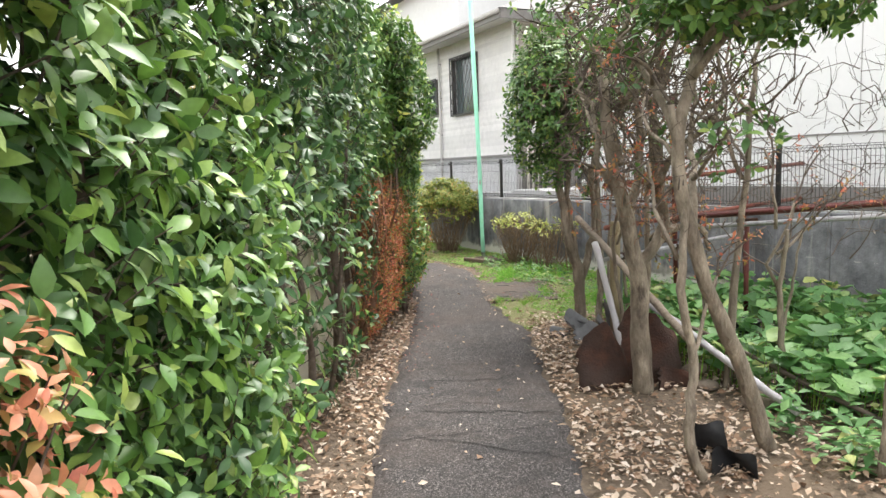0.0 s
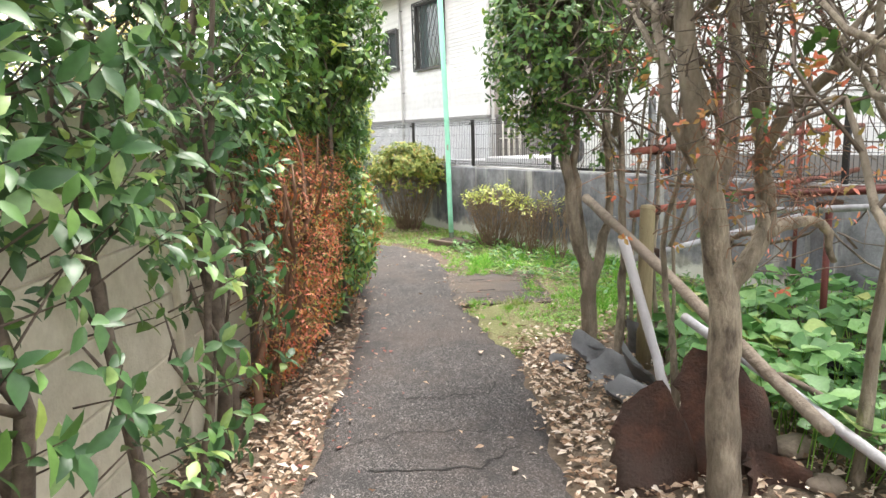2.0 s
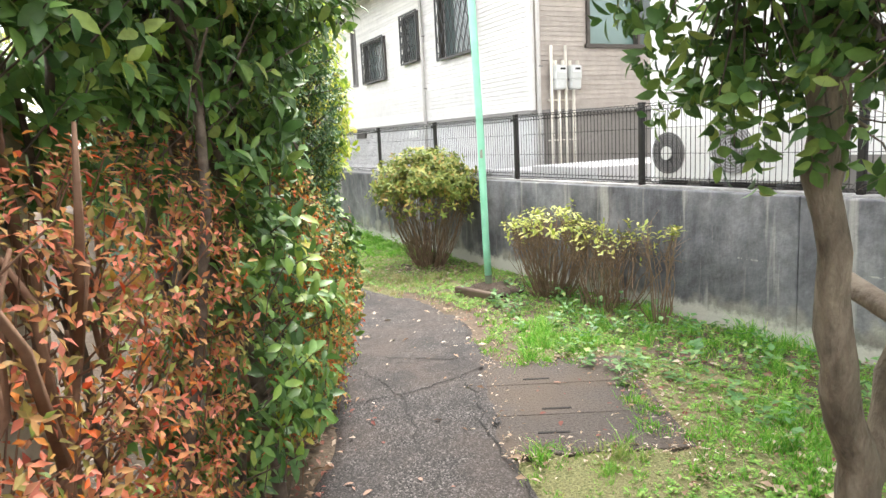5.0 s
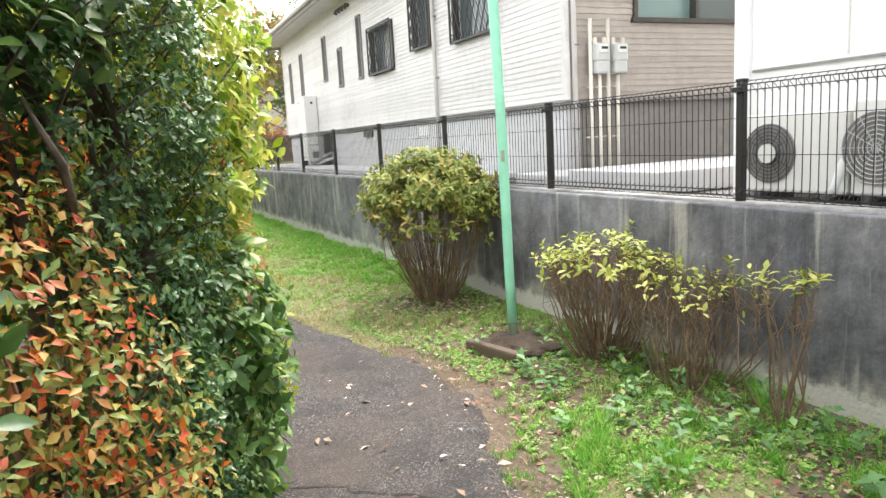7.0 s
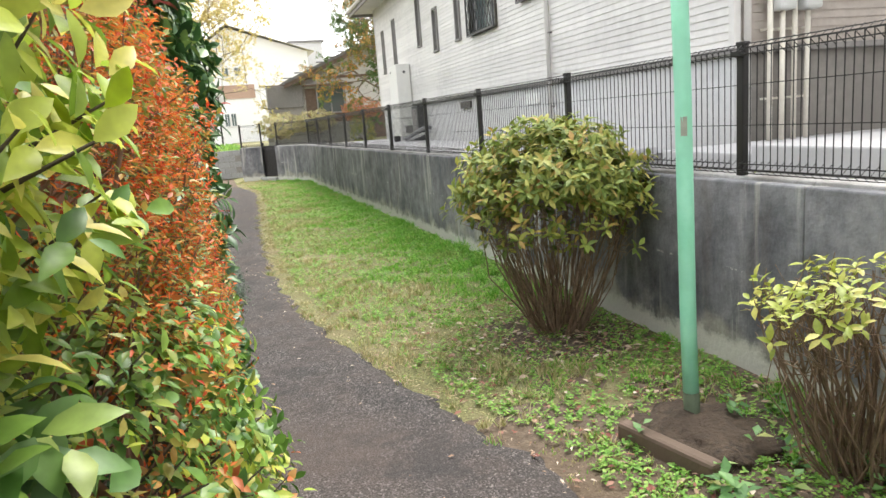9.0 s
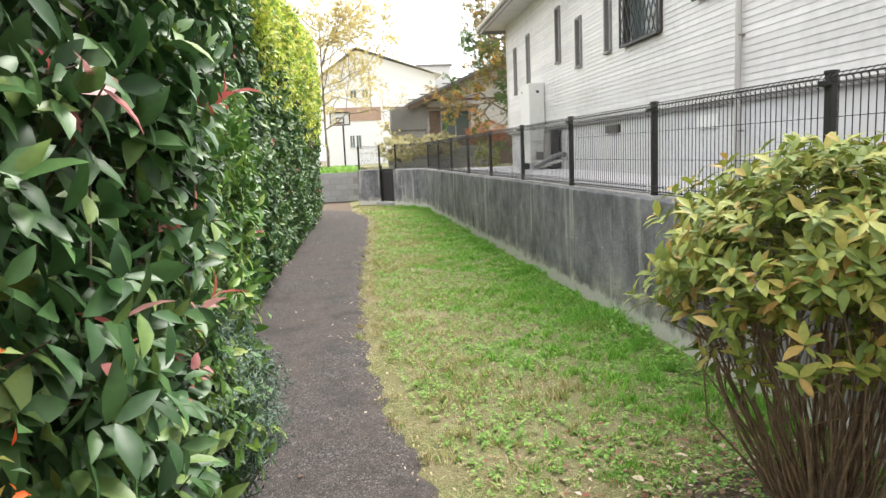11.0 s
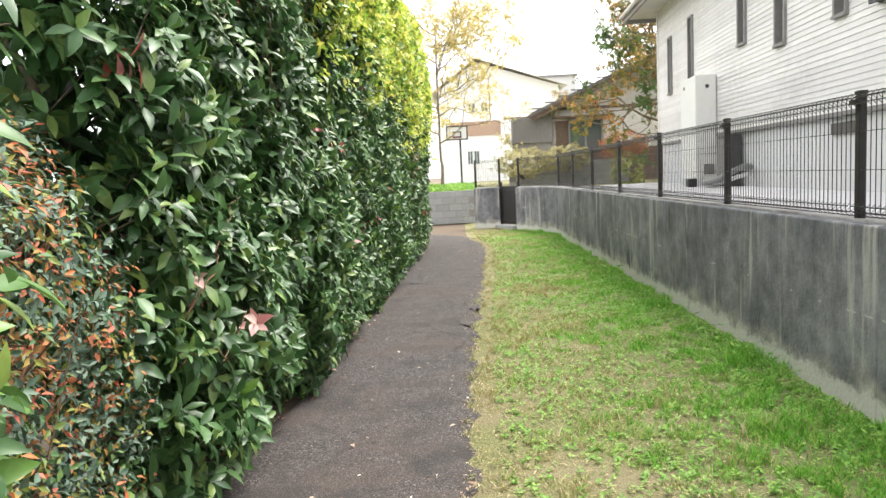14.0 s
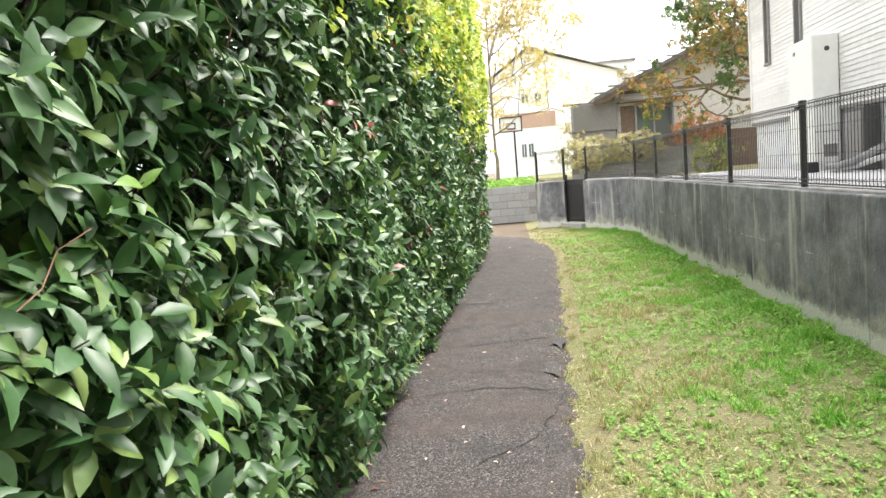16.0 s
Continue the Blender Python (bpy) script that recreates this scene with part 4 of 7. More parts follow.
def build_fence():
    root = thing("mesh_fence", (0, 3, WALL_TOP), "dark brown welded wire mesh fence on top of the retaining wall", "fence")
    posts = [(0.0, 2.0 * k) for k in range(-6, 11)] + [(-0.76, 21.8)]
    post = Mesh().soft_box((0, 0, FENCE_H / 2 - 0.04), (0.045, 0.05, FENCE_H + 0.1), 0.006).data("post")
    post.materials.append(M_FENCE)
    cap = Mesh().soft_box((0, 0, FENCE_H + 0.015), (0.052, 0.057, 0.02), 0.005).data("post_cap")
    cap.materials.append(M_FENCE)
    clip = Mesh().soft_box((-0.035, 0, FENCE_H - 0.04), (0.035, 0.075, 0.03), 0.005).data("clip")
    clip.materials.append(M_FENCE)
    inv = Matrix.Translation(-root.location)
    for x, y in posts:
        ob = new("post", post)
        ob.parent, ob.matrix_parent_inverse = root, inv
        ob.matrix_basis = pose(x, y, WALL_TOP)
        for nm, me in (("post_cap", cap), ("clip", clip)):
            o2 = new(nm, me)
            o2.parent = ob
    panel = build_fence_panel(1.95).data("panel")
    panel.materials.append(M_FENCE)
    for (x0, y0), (x1, y1) in zip(posts, posts[1:]):
        ob = new("panel", panel)
        ob.parent, ob.matrix_parent_inverse = root, inv
        ob.matrix_basis = pose((x0 + x1) / 2 - 0.015, (y0 + y1) / 2, WALL_TOP + 0.02, 0, 0, math.degrees(math.atan2(y1 - y0, x1 - x0)) - 90)


build_fence()


def build_gate():
    root = thing("garden_gate", (-0.97, 22.17, 0), "dark brown slatted metal gate between concrete piers", "gate")
    ang = math.degrees(math.atan2(0.75, -0.42)) - 90
    d = Vector((-0.49, 0.87, 0))
    o = Vector((-0.97, 22.17, 0))
    for s in (-0.4, 0.4):
        p = o + d * s
        part("gate_post", Mesh().soft_box((p.x, p.y, 0.60), (0.05, 0.05, 1.25), 0.006, ang), M_FENCE, root)
    for i in range(9):
        p = o + d * (-0.34 + i * 0.085)
        part("slat", Mesh().soft_box((p.x, p.y, 0.62), (0.02, 0.07, 0.98), 0.004, ang), M_FENCE, root)
    for z in (0.2, 1.0):
        part("gate_rail", Mesh().soft_box((o.x, o.y, z), (0.03, 0.78, 0.04), 0.004, ang), M_FENCE, root)
    part("sill", Mesh().soft_box((o.x - 0.06, o.y - 0.03, 0.04), (0.3, 0.85, 0.12), 0.01, ang), M_BLOCK, root)
    f = thing("fence_end", (-1.5, 22.7, WALL_TOP), "short dark mesh fence on the gate pier", "fence")
    for x, y in ((-1.2, 22.56), (-1.83, 22.84)):
        part("post", Mesh().soft_box((x, y, WALL_TOP + 0.36), (0.045, 0.05, 0.8), 0.006, 24), M_FENCE, f)
    pm = build_fence_panel(0.62).data("panel")
    pm.materials.append(M_FENCE)
    ob = new("panel", pm)
    ob.parent, ob.matrix_parent_inverse = f, Matrix.Translation(-f.location)
    ob.matrix_basis = pose(-1.51, 22.7, WALL_TOP + 0.02, 0, 0, 66)


build_gate()

# ---- the white house behind the fence ----
HX, HY0, HY1 = 2.39, 5.0, 21.35   # in the house's own axes, before it is turned into place
BAND, EAVE = 1.95, 4.95
HOUSE_TURN = -2.67   # degrees, about the near corner


def settle(ob):
    """Turns a thing built in the house's axes into its place beside the lane."""
    m = Matrix.Translation((1.68, 4.0, 0)) @ Matrix.Rotation(radians(HOUSE_TURN), 4, "Z") @ Matrix.Translation((-HX, -HY0, 0))
    ob.matrix_world = m @ Matrix.Translation(ob.location)
    return ob


# y0, y1, z0, z1, kind
FACADE_WINDOWS = [(6.64, 8.02, 3.08, 4.5, "grille"), (8.96, 9.76, 3.2, 4.1, "grille"), (10.84, 12.2, 3.02, 3.9, "grille"), (12.82, 13.08, 3.03, 4.34, "slit"),
                  (14.42, 14.72, 3.0, 3.87, "slit"), (15.85, 16.14, 3.26, 4.34, "slit"), (18.6, 18.86, 3.05, 4.25, "slit"), (20.15, 20.38, 2.98, 4.15, "slit")]


def wall_with_openings(root, axis, fixed, a0, a1, openings, mat, normal, course=0.072):
    """Lapped boards on one face, cut where the windows go through."""
    z = BAND + 0.02
    while z < EAVE - 0.02:
        h = min(course, EAVE - z)
        cuts = [(o[0], o[1]) for o in openings if o[2] < z + h * 0.6 and o[3] > z + h * 0.4]
        s = a0
        for c0, c1 in sorted(cuts) + [(a1, a1)]:
            if c0 - s > 0.03:
                # a wedge, thicker at its lower edge
                m = Mesh()
                t0, t1 = 0.014, 0.024
                pts = []
                for a in (s, c0):
                    for off, zz in ((-0.02, z), (t1, z), (t0, z + h), (-0.02, z + h)):
                        pts.append((fixed + normal * off, a, zz) if axis == "x" else (a, fixed + normal * off, zz))
                m.add(pts, [(0, 1, 2, 3), (7, 6, 5, 4), (0, 4, 5, 1), (1, 5, 6, 2), (2, 6, 7, 3), (3, 7, 4, 0)])
                part("siding_board", m, mat, root)
            s = c1
        z += h


def window_on_x(root, x, o, kind):
    y0, y1, z0, z1 = o
    cy, cz, w, h = (y0 + y1) / 2, (z0 + z1) / 2, y1 - y0, z1 - z0
    win = part("window", Mesh().box((x + 0.10, cy, cz), (0.02, w, h)), M_GLASS, root, "dark window pane")
    for c, s in (((x - 0.005, y0, cz), (0.11, 0.045, h + 0.05)), ((x - 0.005, y1, cz), (0.11, 0.045, h + 0.05)), ((x - 0.006, cy, z1), (0.115, w, 0.045)), ((x - 0.012, cy, z0 - 0.01), (0.13, w + 0.04, 0.04))):
        part("window_frame", Mesh().soft_box(c, s, 0.006), M_DARKFRAME if kind == "grille" else M_TRIM, win)
    if kind == "grille":
        n = 7
        for i in range(n + 5):
            for sg in (1, -1):
                # diagonal bars clipped to the frame
                s0 = y0 - h * 0.5 + i * (w + h * 0.5) / (n + 4)
                ya, yb = (s0, s0 + h * 0.5)
                za, zb = (z0, z1) if sg > 0 else (z1, z0)
                p, q = Vector((x - 0.10, ya, za)), Vector((x - 0.10, yb, zb))
                if q.y < y0 or p.y > y1:
                    continue
                if p.y < y0:
                    p = p.lerp(q, (y0 - p.y) / (q.y - p.y))
                if q.y > y1:
                    q = p.lerp(q, (y1 - p.y) / (q.y - p.y))
                part("grille_bar", Mesh().tube([p, q], 0.008, 4), M_DARKGREY, win)
        for c, s in (((x - 0.10, y0 - .02, cz), (0.03, 0.03, h + .06)), ((x - 0.10, y1 + .02, cz), (0.03, 0.03, h + .06)), ((x - 0.10, cy, z0 - .03), (0.03, w + .06, 0.03)), ((x - 0.10, cy, z1 + .03), (0.03, w + .06, 0.03))):
            part("grille_frame", Mesh().soft_box(c, s, 0.004), M_DARKGREY, win)
        for yy in (y0, y1):
            for zz in (z0 + .1, z1 - .1):
                part("grille_bracket", Mesh().box((x - 0.06, yy, zz), (0.09, 0.02, 0.02)), M_DARKGREY, win)


def build_house():
    root = thing("white_house", (HX + 4, 12.5, 1.05), "white lapboard house with barred windows and grey plinth behind the fence", "house")
    ops = [o[:4] for o in FACADE_WINDOWS]
    wall_with_openings(root, "x", HX, HY0 + 0.03, HY1 - 0.03, ops, M_SIDING, -1)
    end_ops = [(3.41, 5.4, 2.92, 4.12)]
    wall_with_openings(root, "y", HY0, HX + 0.03, 10.0, end_ops, M_SIDING2, -1)
    # structural wall behind the boards, in pieces round the windows
    core = Mesh()
    ys = sorted({HY0 + .02, HY1 - .02, *[o[0] for o in ops], *[o[1] for o in ops]})
    for a, b in zip(ys, ys[1:]):
        o = next((o for o in ops if o[0] <= a and b <= o[1]), None)
        for z0, z1 in (((BAND, o[2]), (o[3], EAVE)) if o else ((BAND, EAVE),)):
            core.box((HX + 0.09, (a + b) / 2, (z0 + z1) / 2), (0.14, b - a, z1 - z0))
    part("wall", core, M_SIDING, root)
    part("end_wall", Mesh().box((2.93, HY0 + .1, 3.45), (.96, .14, 3.0)).box((7.7, HY0 + .1, 3.45), (4.6, .14, 3.0)).box((4.405, HY0 + .1, 2.435), (1.99, .14, .97)).box((4.405, HY0 + .1, 4.535), (1.99, .14, .83)), M_SIDING2, root)
    part("end_wall", Mesh().box((6.2, HY1 - .1, 3.45), (7.5, .14, 3.0)), M_SIDING, root)
    part("plinth", Mesh().box((HX + 0.13, 13.17, 1.47), (0.2, 16.25, 0.94)), M_BASEWALL, root)
    part("plinth", Mesh().box((6.3, HY0 + 0.14, 1.47), (7.4, 0.2, 0.94)), M_PLINTH2, root)
    part("plinth_band", Mesh().soft_box((HX - 0.01, 13.17, BAND - 0.012), (0.07, 16.4, 0.055), 0.008), M_TRIM, root)
    part("plinth_band", Mesh().soft_box((6.25, HY0 - 0.01, BAND - 0.012), (7.7, 0.07, 0.055), 0.008), M_TRIM, root)
    part("corner_trim", Mesh().soft_box((HX - 0.006, HY0 - 0.006, 3.45), (0.075, 0.075, 2.98), 0.008), M_SIDING, root)
    part("corner_trim", Mesh().soft_box((HX - 0.006, HY1 + 0.006, 3.45), (0.075, 0.075, 2.98), 0.008), M_SIDING, root)
    part("inner_wall", Mesh().box((HX + 2.2, 13.1, 3.2), (0.1, 15.8, 3.4)), M_DARKGREY, root)
    # eaves and hipped roof
    x0, x1, y0, y1 = 1.74, 10.6, 4.4, 22.0
    part("soffit", Mesh().box(((x0 + x1) / 2, (y0 + y1) / 2, EAVE + 0.0), (x1 - x0 - .05, y1 - y0 - .05, 0.05)), M_SOFFIT, root)
    for c, s in (((x0, (y0 + y1) / 2, EAVE - .02), (.05, y1 - y0, .2)), (((x0 + x1) / 2, y0, EAVE - .02), (x1 - x0, .05, .2)), (((x0 + x1) / 2, y1, EAVE - .02), (x1 - x0, .05, .2))):
        part("fascia", Mesh().soft_box(c, s, .01), M_TRIM, root)
    part("gutter", Mesh().tube([(x0 - .06, y0, EAVE + .03), (x0 - .06, y1, EAVE + .03)], .055, 8), M_SOFFIT, root, smooth=True)
    r = Mesh().add([(x0 - .05, y0 - .05, EAVE + .09), (x1, y0 - .05, EAVE + .09), (x1, y1 + .05, EAVE + .09), (x0 - .05, y1 + .05, EAVE + .09), (6.2, 8.6, EAVE + 1.9), (6.2, 16.6, EAVE + 1.9)],
                   [(0, 1, 4), (1, 2, 5, 4), (2, 3, 5), (3, 0, 4, 5), (3, 2, 1, 0)])
    part("roof", r, M_ROOF, root)
    # upper storey set back
    part("upper_wall", Mesh().box((6.6, 14.8, 6.3), (6.4, 10.4, 2.3)), M_WHITEWALL, root)
    part("upper_roof", Mesh().add([(2.9, 9.1, 7.35), (10.2, 9.1, 7.35), (10.2, 20.5, 7.35), (2.9, 20.5, 7.35), (6.5, 12, 8.7), (6.5, 17.6, 8.7)], [(0, 1, 4), (1, 2, 5, 4), (2, 3, 5), (3, 0, 4, 5), (3, 2, 1, 0)]), M_ROOF, root)
    for o in FACADE_WINDOWS:
        window_on_x(root, HX, o[:4], o[4])
    # end-wall window: two sashes
    win = part("window", Mesh().box((3.9, HY0 + .09, 3.52), (.98, .02, 1.2)), M_GLASS_T, root, "frosted teal sash")
    part("pane", Mesh().box((4.9, HY0 + .10, 3.52), (.98, .02, 1.2)), M_GLASS, win)
    for c, s in (((3.41, HY0, 3.52), (.06, .12, 1.28)), ((5.4, HY0, 3.52), (.06, .12, 1.28)), ((4.4, HY0, 3.52), (.05, .11, 1.2)), ((4.4, HY0 - .003, 2.91), (2.1, .14, .06)), ((4.4, HY0, 4.13), (2.0, .12, .06))):
        part("window_frame", Mesh().soft_box(c, s, .006), M_DARKFRAME, win)
    # downpipes
    for x, y in ((HX - .075, 8.77), (HX + .07, HY0 - .08)):
        dp = part("downpipe", Mesh().tube([(x, y, 1.07), (x, y, EAVE - .02)], .032, 10), M_SOFFIT, root, smooth=True)
        for z in (1.6, 2.6, 3.6, 4.5):
            part("pipe_clip", Mesh().soft_box((x + .02, y, z), (.07, .08, .02), .003), M_TRIM, dp)
    # plinth vent, soffit fittings
    part("vent_grille", Mesh().soft_box((HX + .01, 12.9, 1.78), (.05, .62, .13), .006), M_DARKFRAME, root, "dark plinth vent")
    part("plinth_label", Mesh().soft_box((HX + .015, 9.6, 1.74), (.03, .5, .16), .005), M_WHITE, root, "white inspection plate")
    for y in (13.6, 13.85, 14.1, 14.35):
        part("vent_hood", Mesh().tube([(HX + .02, y, 4.70), (HX - .10, y, 4.70), (HX - .13, y, 4.62)], .05, 8), M_DARKFRAME, root, smooth=True)
    return root


settle(build_house())


def build_meter(x, z):
    root = thing("gas_meter", (x, HY0 - .12, z), "pale grey gas meter with dial on the beige end wall", "meter", "gas meters")
    part("body", Mesh().soft_box((x, HY0 - .13, z - .02), (.21, .16, .22), .03), M_METER, root)
    part("lower_case", Mesh().soft_box((x, HY0 - .13, z - .19), (.19, .15, .16), .03), M_METER, root)
    part("dial_plate", Mesh().soft_box((x, HY0 - .215, z + .02), (.13, .012, .09), .004), M_WHITE, root)
    part("counter", Mesh().box((x + .01, HY0 - .223, z + .03), (.09, .006, .03)), M_BLACKPLASTIC, root)
    for s in (-.07, .07):
        part("union_nut", Mesh().tube([(x + s, HY0 - .13, z + .08), (x + s, HY0 - .13, z + .16)], .028, 8), M_PIPE, root)
    return root


for mx in (2.79, 3.06):
    settle(build_meter(mx, 2.52))
gp = thing("gas_pipes", (3.0, HY0 - .1, 1.05), "ivory vertical gas pipes rising to the meters", "pipes")
for px, top in ((2.66, 2.9), (2.79, 2.3), (2.92, 2.9), (3.06, 2.3)):
    part("pipe", Mesh().tube([(px, HY0 - .12, 1.05), (px, HY0 - .12, top)], .024, 9), M_PIPE, gp, smooth=True)
    for z in (1.5, 2.1):
        part("pipe_clip", Mesh().soft_box((px, HY0 - .08, z), (.075, .08, .02), .003), M_PIPE, gp)
settle(gp)
single("house_step", Mesh().soft_box((1.95, 2.12, 1.1), (2.4, 1.3, .2), .015), M_PAVE, "low pale concrete step beside the end wall", "step", kind="structure")
single("end_paving", Mesh().soft_box((2.6, 3.4, 1.05), (3.4, 1.2, .15), .015), M_PAVE, "pale concrete strip along the end wall", "paving", kind="structure")


def build_heater():
    root = thing("water_heater", (2.18, 17.7, 1.05), "tall white outdoor water heater tank against the facade", "water heater")
    part("cabinet", Mesh().soft_box((2.18, 17.7, 2.08), (.36, .95, 1.80), .02), M_ACWHITE, root)
    part("foot_cover", Mesh().soft_box((2.18, 17.7, 1.12), (.34, .90, .13), .01), M_PAVE, root)
    part("badge", Mesh().tube([(2.2, 17.232, 2.78), (2.2, 17.218, 2.78)], .035, 14), M_DARKGREY, root)
    part("latch", Mesh().soft_box((1.992, 17.9, 2.82), (.012, .06, .05), .004), M_TRIM, root)
    part("panel_seam", Mesh().box((2.18, 17.222, 1.62), (.34, .006, .012)), M_TRIM, root)
    part("controls_cover", Mesh().soft_box((2.22, 17.22, 1.35), (.18, .02, .18), .006), M_TRIM, root)
    settle(root)
    hp = thing("heat_pump_pipes", (1.9, 15.9, 1.06), "lagged grey pipes bent over the paving", "pipes")
    part("pipe", Mesh().tube([(2.2, 16.9, 1.12), (1.95, 16.6, 1.14), (1.85, 16.1, 1.15), (1.9, 15.7, 1.2), (2.05, 15.5, 1.32), (2.25, 15.6, 1.38), (2.37, 15.7, 1.36)], .05, 8), M_GREYPIPE, hp, smooth=True)
    part("pipe", Mesh().tube([(2.2, 16.8, 1.1), (2.0, 16.3, 1.12), (2.0, 15.9, 1.14), (2.12, 15.6, 1.22), (2.35, 15.65, 1.27)], .035, 8), M_WHITE, hp, smooth=True)
    part("tape", Mesh().soft_box((1.78, 16.75, 1.14), (.14, .22, .14), .02), M_BLACKPLASTIC, hp, "black valve box")
    settle(hp)
    # plain dark box with a lighter front, set against the plinth
    st = thing("dark_box", (2.3, 16.35, 1.06), "dark grey box with a lighter front panel beside the tank", "cabinet")
    part("body", Mesh().soft_box((2.28, 16.4, 1.48), (.18, .62, .82), .02), M_DARKGREY, st)
    part("door", Mesh().soft_box((2.185, 16.4, 1.5), (.02, .54, .66), .006), M_TRIM, st)
    settle(st)


build_heater()

# ---- the second, white rendered house ----
WX, WY1 = 1.22, 1.08


def build_second_house():
    root = thing("rendered_house", (5, -5, 1.0), "bright white rendered house with panel joints beside the yard", "house")
    part("wall", Mesh().soft_box((WX + 3.5, WY1 - 6.75, 4.0), (7.0, 13.5, 6.1), .02), M_WHITEWALL, root)
    part("corner_trim", Mesh().soft_box((WX - .01, WY1 - .06, 4.0), (.06, .14, 6.0), .01), M_WHITE, root)
    for z in (1.97, 4.4):
        part("joint_strip", Mesh().box((WX - .006, WY1 - 6.8, z), (.02, 13.3, .018)), M_TRIM, root)
    for y in (0.15, -2.1, -4.2, -6.6):
        part("panel_joint", Mesh().box((WX - .003, y, 4.4), (.012, .01, 4.8)), M_SOFFIT, root)
    part("plinth", Mesh().box((WX - .015, WY1 - 6.8, 1.15), (.05, 13.3, .3)), M_PLINTH2, root)
    part("roof", Mesh().box((WX + 3.4, WY1 - 6.7, 7.15), (8.2, 14.6, .25)), M_ROOF, root)
    return root


build_second_house()


def build_ac(y, w, h, fan_y, fan_r, x=0.72, hub=True):
    z0 = 1.08
    root = thing("air_conditioner", (x + .15, y, 1.0), "ivory outdoor air conditioner unit with round fan grille", "air conditioner", "outdoor air conditioners")
    part("casing", Mesh().soft_box((x + .15, y, z0 + h / 2), (.30, w, h), .018), M_ACWHITE, root)
    cz = z0 + h / 2
    fo = part("fan_opening", Mesh().tube([(x - .012, fan_y, cz), (x + .01, fan_y, cz)], fan_r, 32), M_TRIM, root, "grey round fan opening", smooth=False)
    g = Mesh()
    for i in range(1, 9):
        g.ring((x - .022, fan_y, cz), (1, 0, 0), fan_r * i / 8.2, .0035, 32, 4)
    for a in range(0, 360, 30):
        c, s = math.cos(radians(a)), math.sin(radians(a))
        g.tube([(x - .026, fan_y, cz), (x - .022, fan_y + c * fan_r, cz + s * fan_r)], .003, 4)
    part("fan_grille", g, M_DARKGREY if hub else M_METER, fo)
    if hub:
        part("hub", Mesh().tube([(x - .028, fan_y, cz), (x - .04, fan_y, cz)], .068, 20), M_ACWHITE, fo)
    for s in (-1, 1):
        part("foot", Mesh().soft_box((x + .15, y + s * (w / 2 - .12), z0 - .035), (.36, .06, .07), .006), M_DARKGREY, root)
    part("side_cover", Mesh().soft_box((x + .08, y - w / 2 - .012, z0 + h * .55), (.12, .03, h * .5), .006), M_ACWHITE, root)
    return root


build_ac(0.19, .76, .54, .37, .205)
build_ac(-0.62, .80, .60, -.39, .225, hub=False)
hose = thing("lagged_pipe", (0.8, -.05, 1.03), "white lagged refrigerant pipe looped beside the unit", "pipe")
part("pipe", Mesh().tube([(.78, -.02, 1.05), (.74, -.12, 1.12), (.74, -.17, 1.28), (.8, -.19, 1.4), (.95, -.19, 1.5), (1.2, -.19, 1.52)], .04, 8), M_WHITE, hose, smooth=True)

# ---- panel wall behind the first hedge ----


def build_panel_wall():
    root = thing("wall_panel", (-6.3, -4.6, 0), "beige precast concrete panel wall behind the hedge", "wall", kind="structure")
    y, step = -11.0, 1.45
    pts = []
    while y < -1.2:
        pts.append((float(face_x(y)) - 0.62, y))
        y += step
    for i, ((xa, ya), (xb, yb)) in enumerate(zip(pts, pts[1:])):
        ang = math.degrees(math.atan2(yb - ya, xb - xa))
        L = math.hypot(xb - xa, yb - ya)
        part("pillar", Mesh().soft_box((xa, ya, .9), (.14, .14, 1.9), .012, ang), M_PANELWALL, root)
        for k in range(6):
            part("wall_panel_board", Mesh().soft_box(((xa + xb) / 2, (ya + yb) / 2, .15 + k * .298), (L - .10, .05, .29), .008, ang), M_PANELWALL, root)
        part("coping", Mesh().soft_box(((xa + xb) / 2, (ya + yb) / 2, 1.83), (L, .13, .06), .01, ang), M_PANELWALL, root)


build_panel_wall()

# ---- hedge shrubs along the left side ----
GL, GW = 0.085, 0.04


def thin_low(y, z):
    low = 0.09 + 0.10 * (np.sin(4.1 * y) > 0.4)
    return np.where((y > -6.75) & (z < 1.35 + 0.2 * np.sin(3 * y)), low, np.where(y > -5.0, 0.45, np.where(y > -6.0, .8, 0.95)))


hedge_plant("hedge_shrub", -11.5, -7.55, 0.0, 3.2, 200, L_GREEN, "tall broadleaf evergreen hedge, glossy green", ll=.085, lw=.042, seed=21, singles=0)
hedge_plant("red_shrub", -9.4, -7.80, 0.0, 1.55, 460, L_PINK, "low shrub with orange-red autumn leaves in the hedge", ll=.05, lw=.024, k=6, seed=22, depth=.22, set_back=-.16, category="shrub", singles=40)
hedge_plant("hedge_shrub", -7.85, -6.3, 0.0, 3.3, 230, L_PHOT, "tall broadleaf evergreen hedge, glossy green", ll=.088, lw=.042, seed=23, singles=230, extra=((.55, L_GREEN, 1.0), (.30, L_LIGHT, 1.05)))
hedge_plant("hedge_shrub", -6.4, -3.6, 0.0, 3.4, 225, L_PHOT, "thin-stemmed evergreen hedge, bare near the ground", ll=.095, lw=.044, seed=24, keep=thin_low, trunks=8, singles=200, inner=False, depth=.4, extra=((.3, L_GREEN, 1.0), (.02, L_LIGHT, 1.0)))
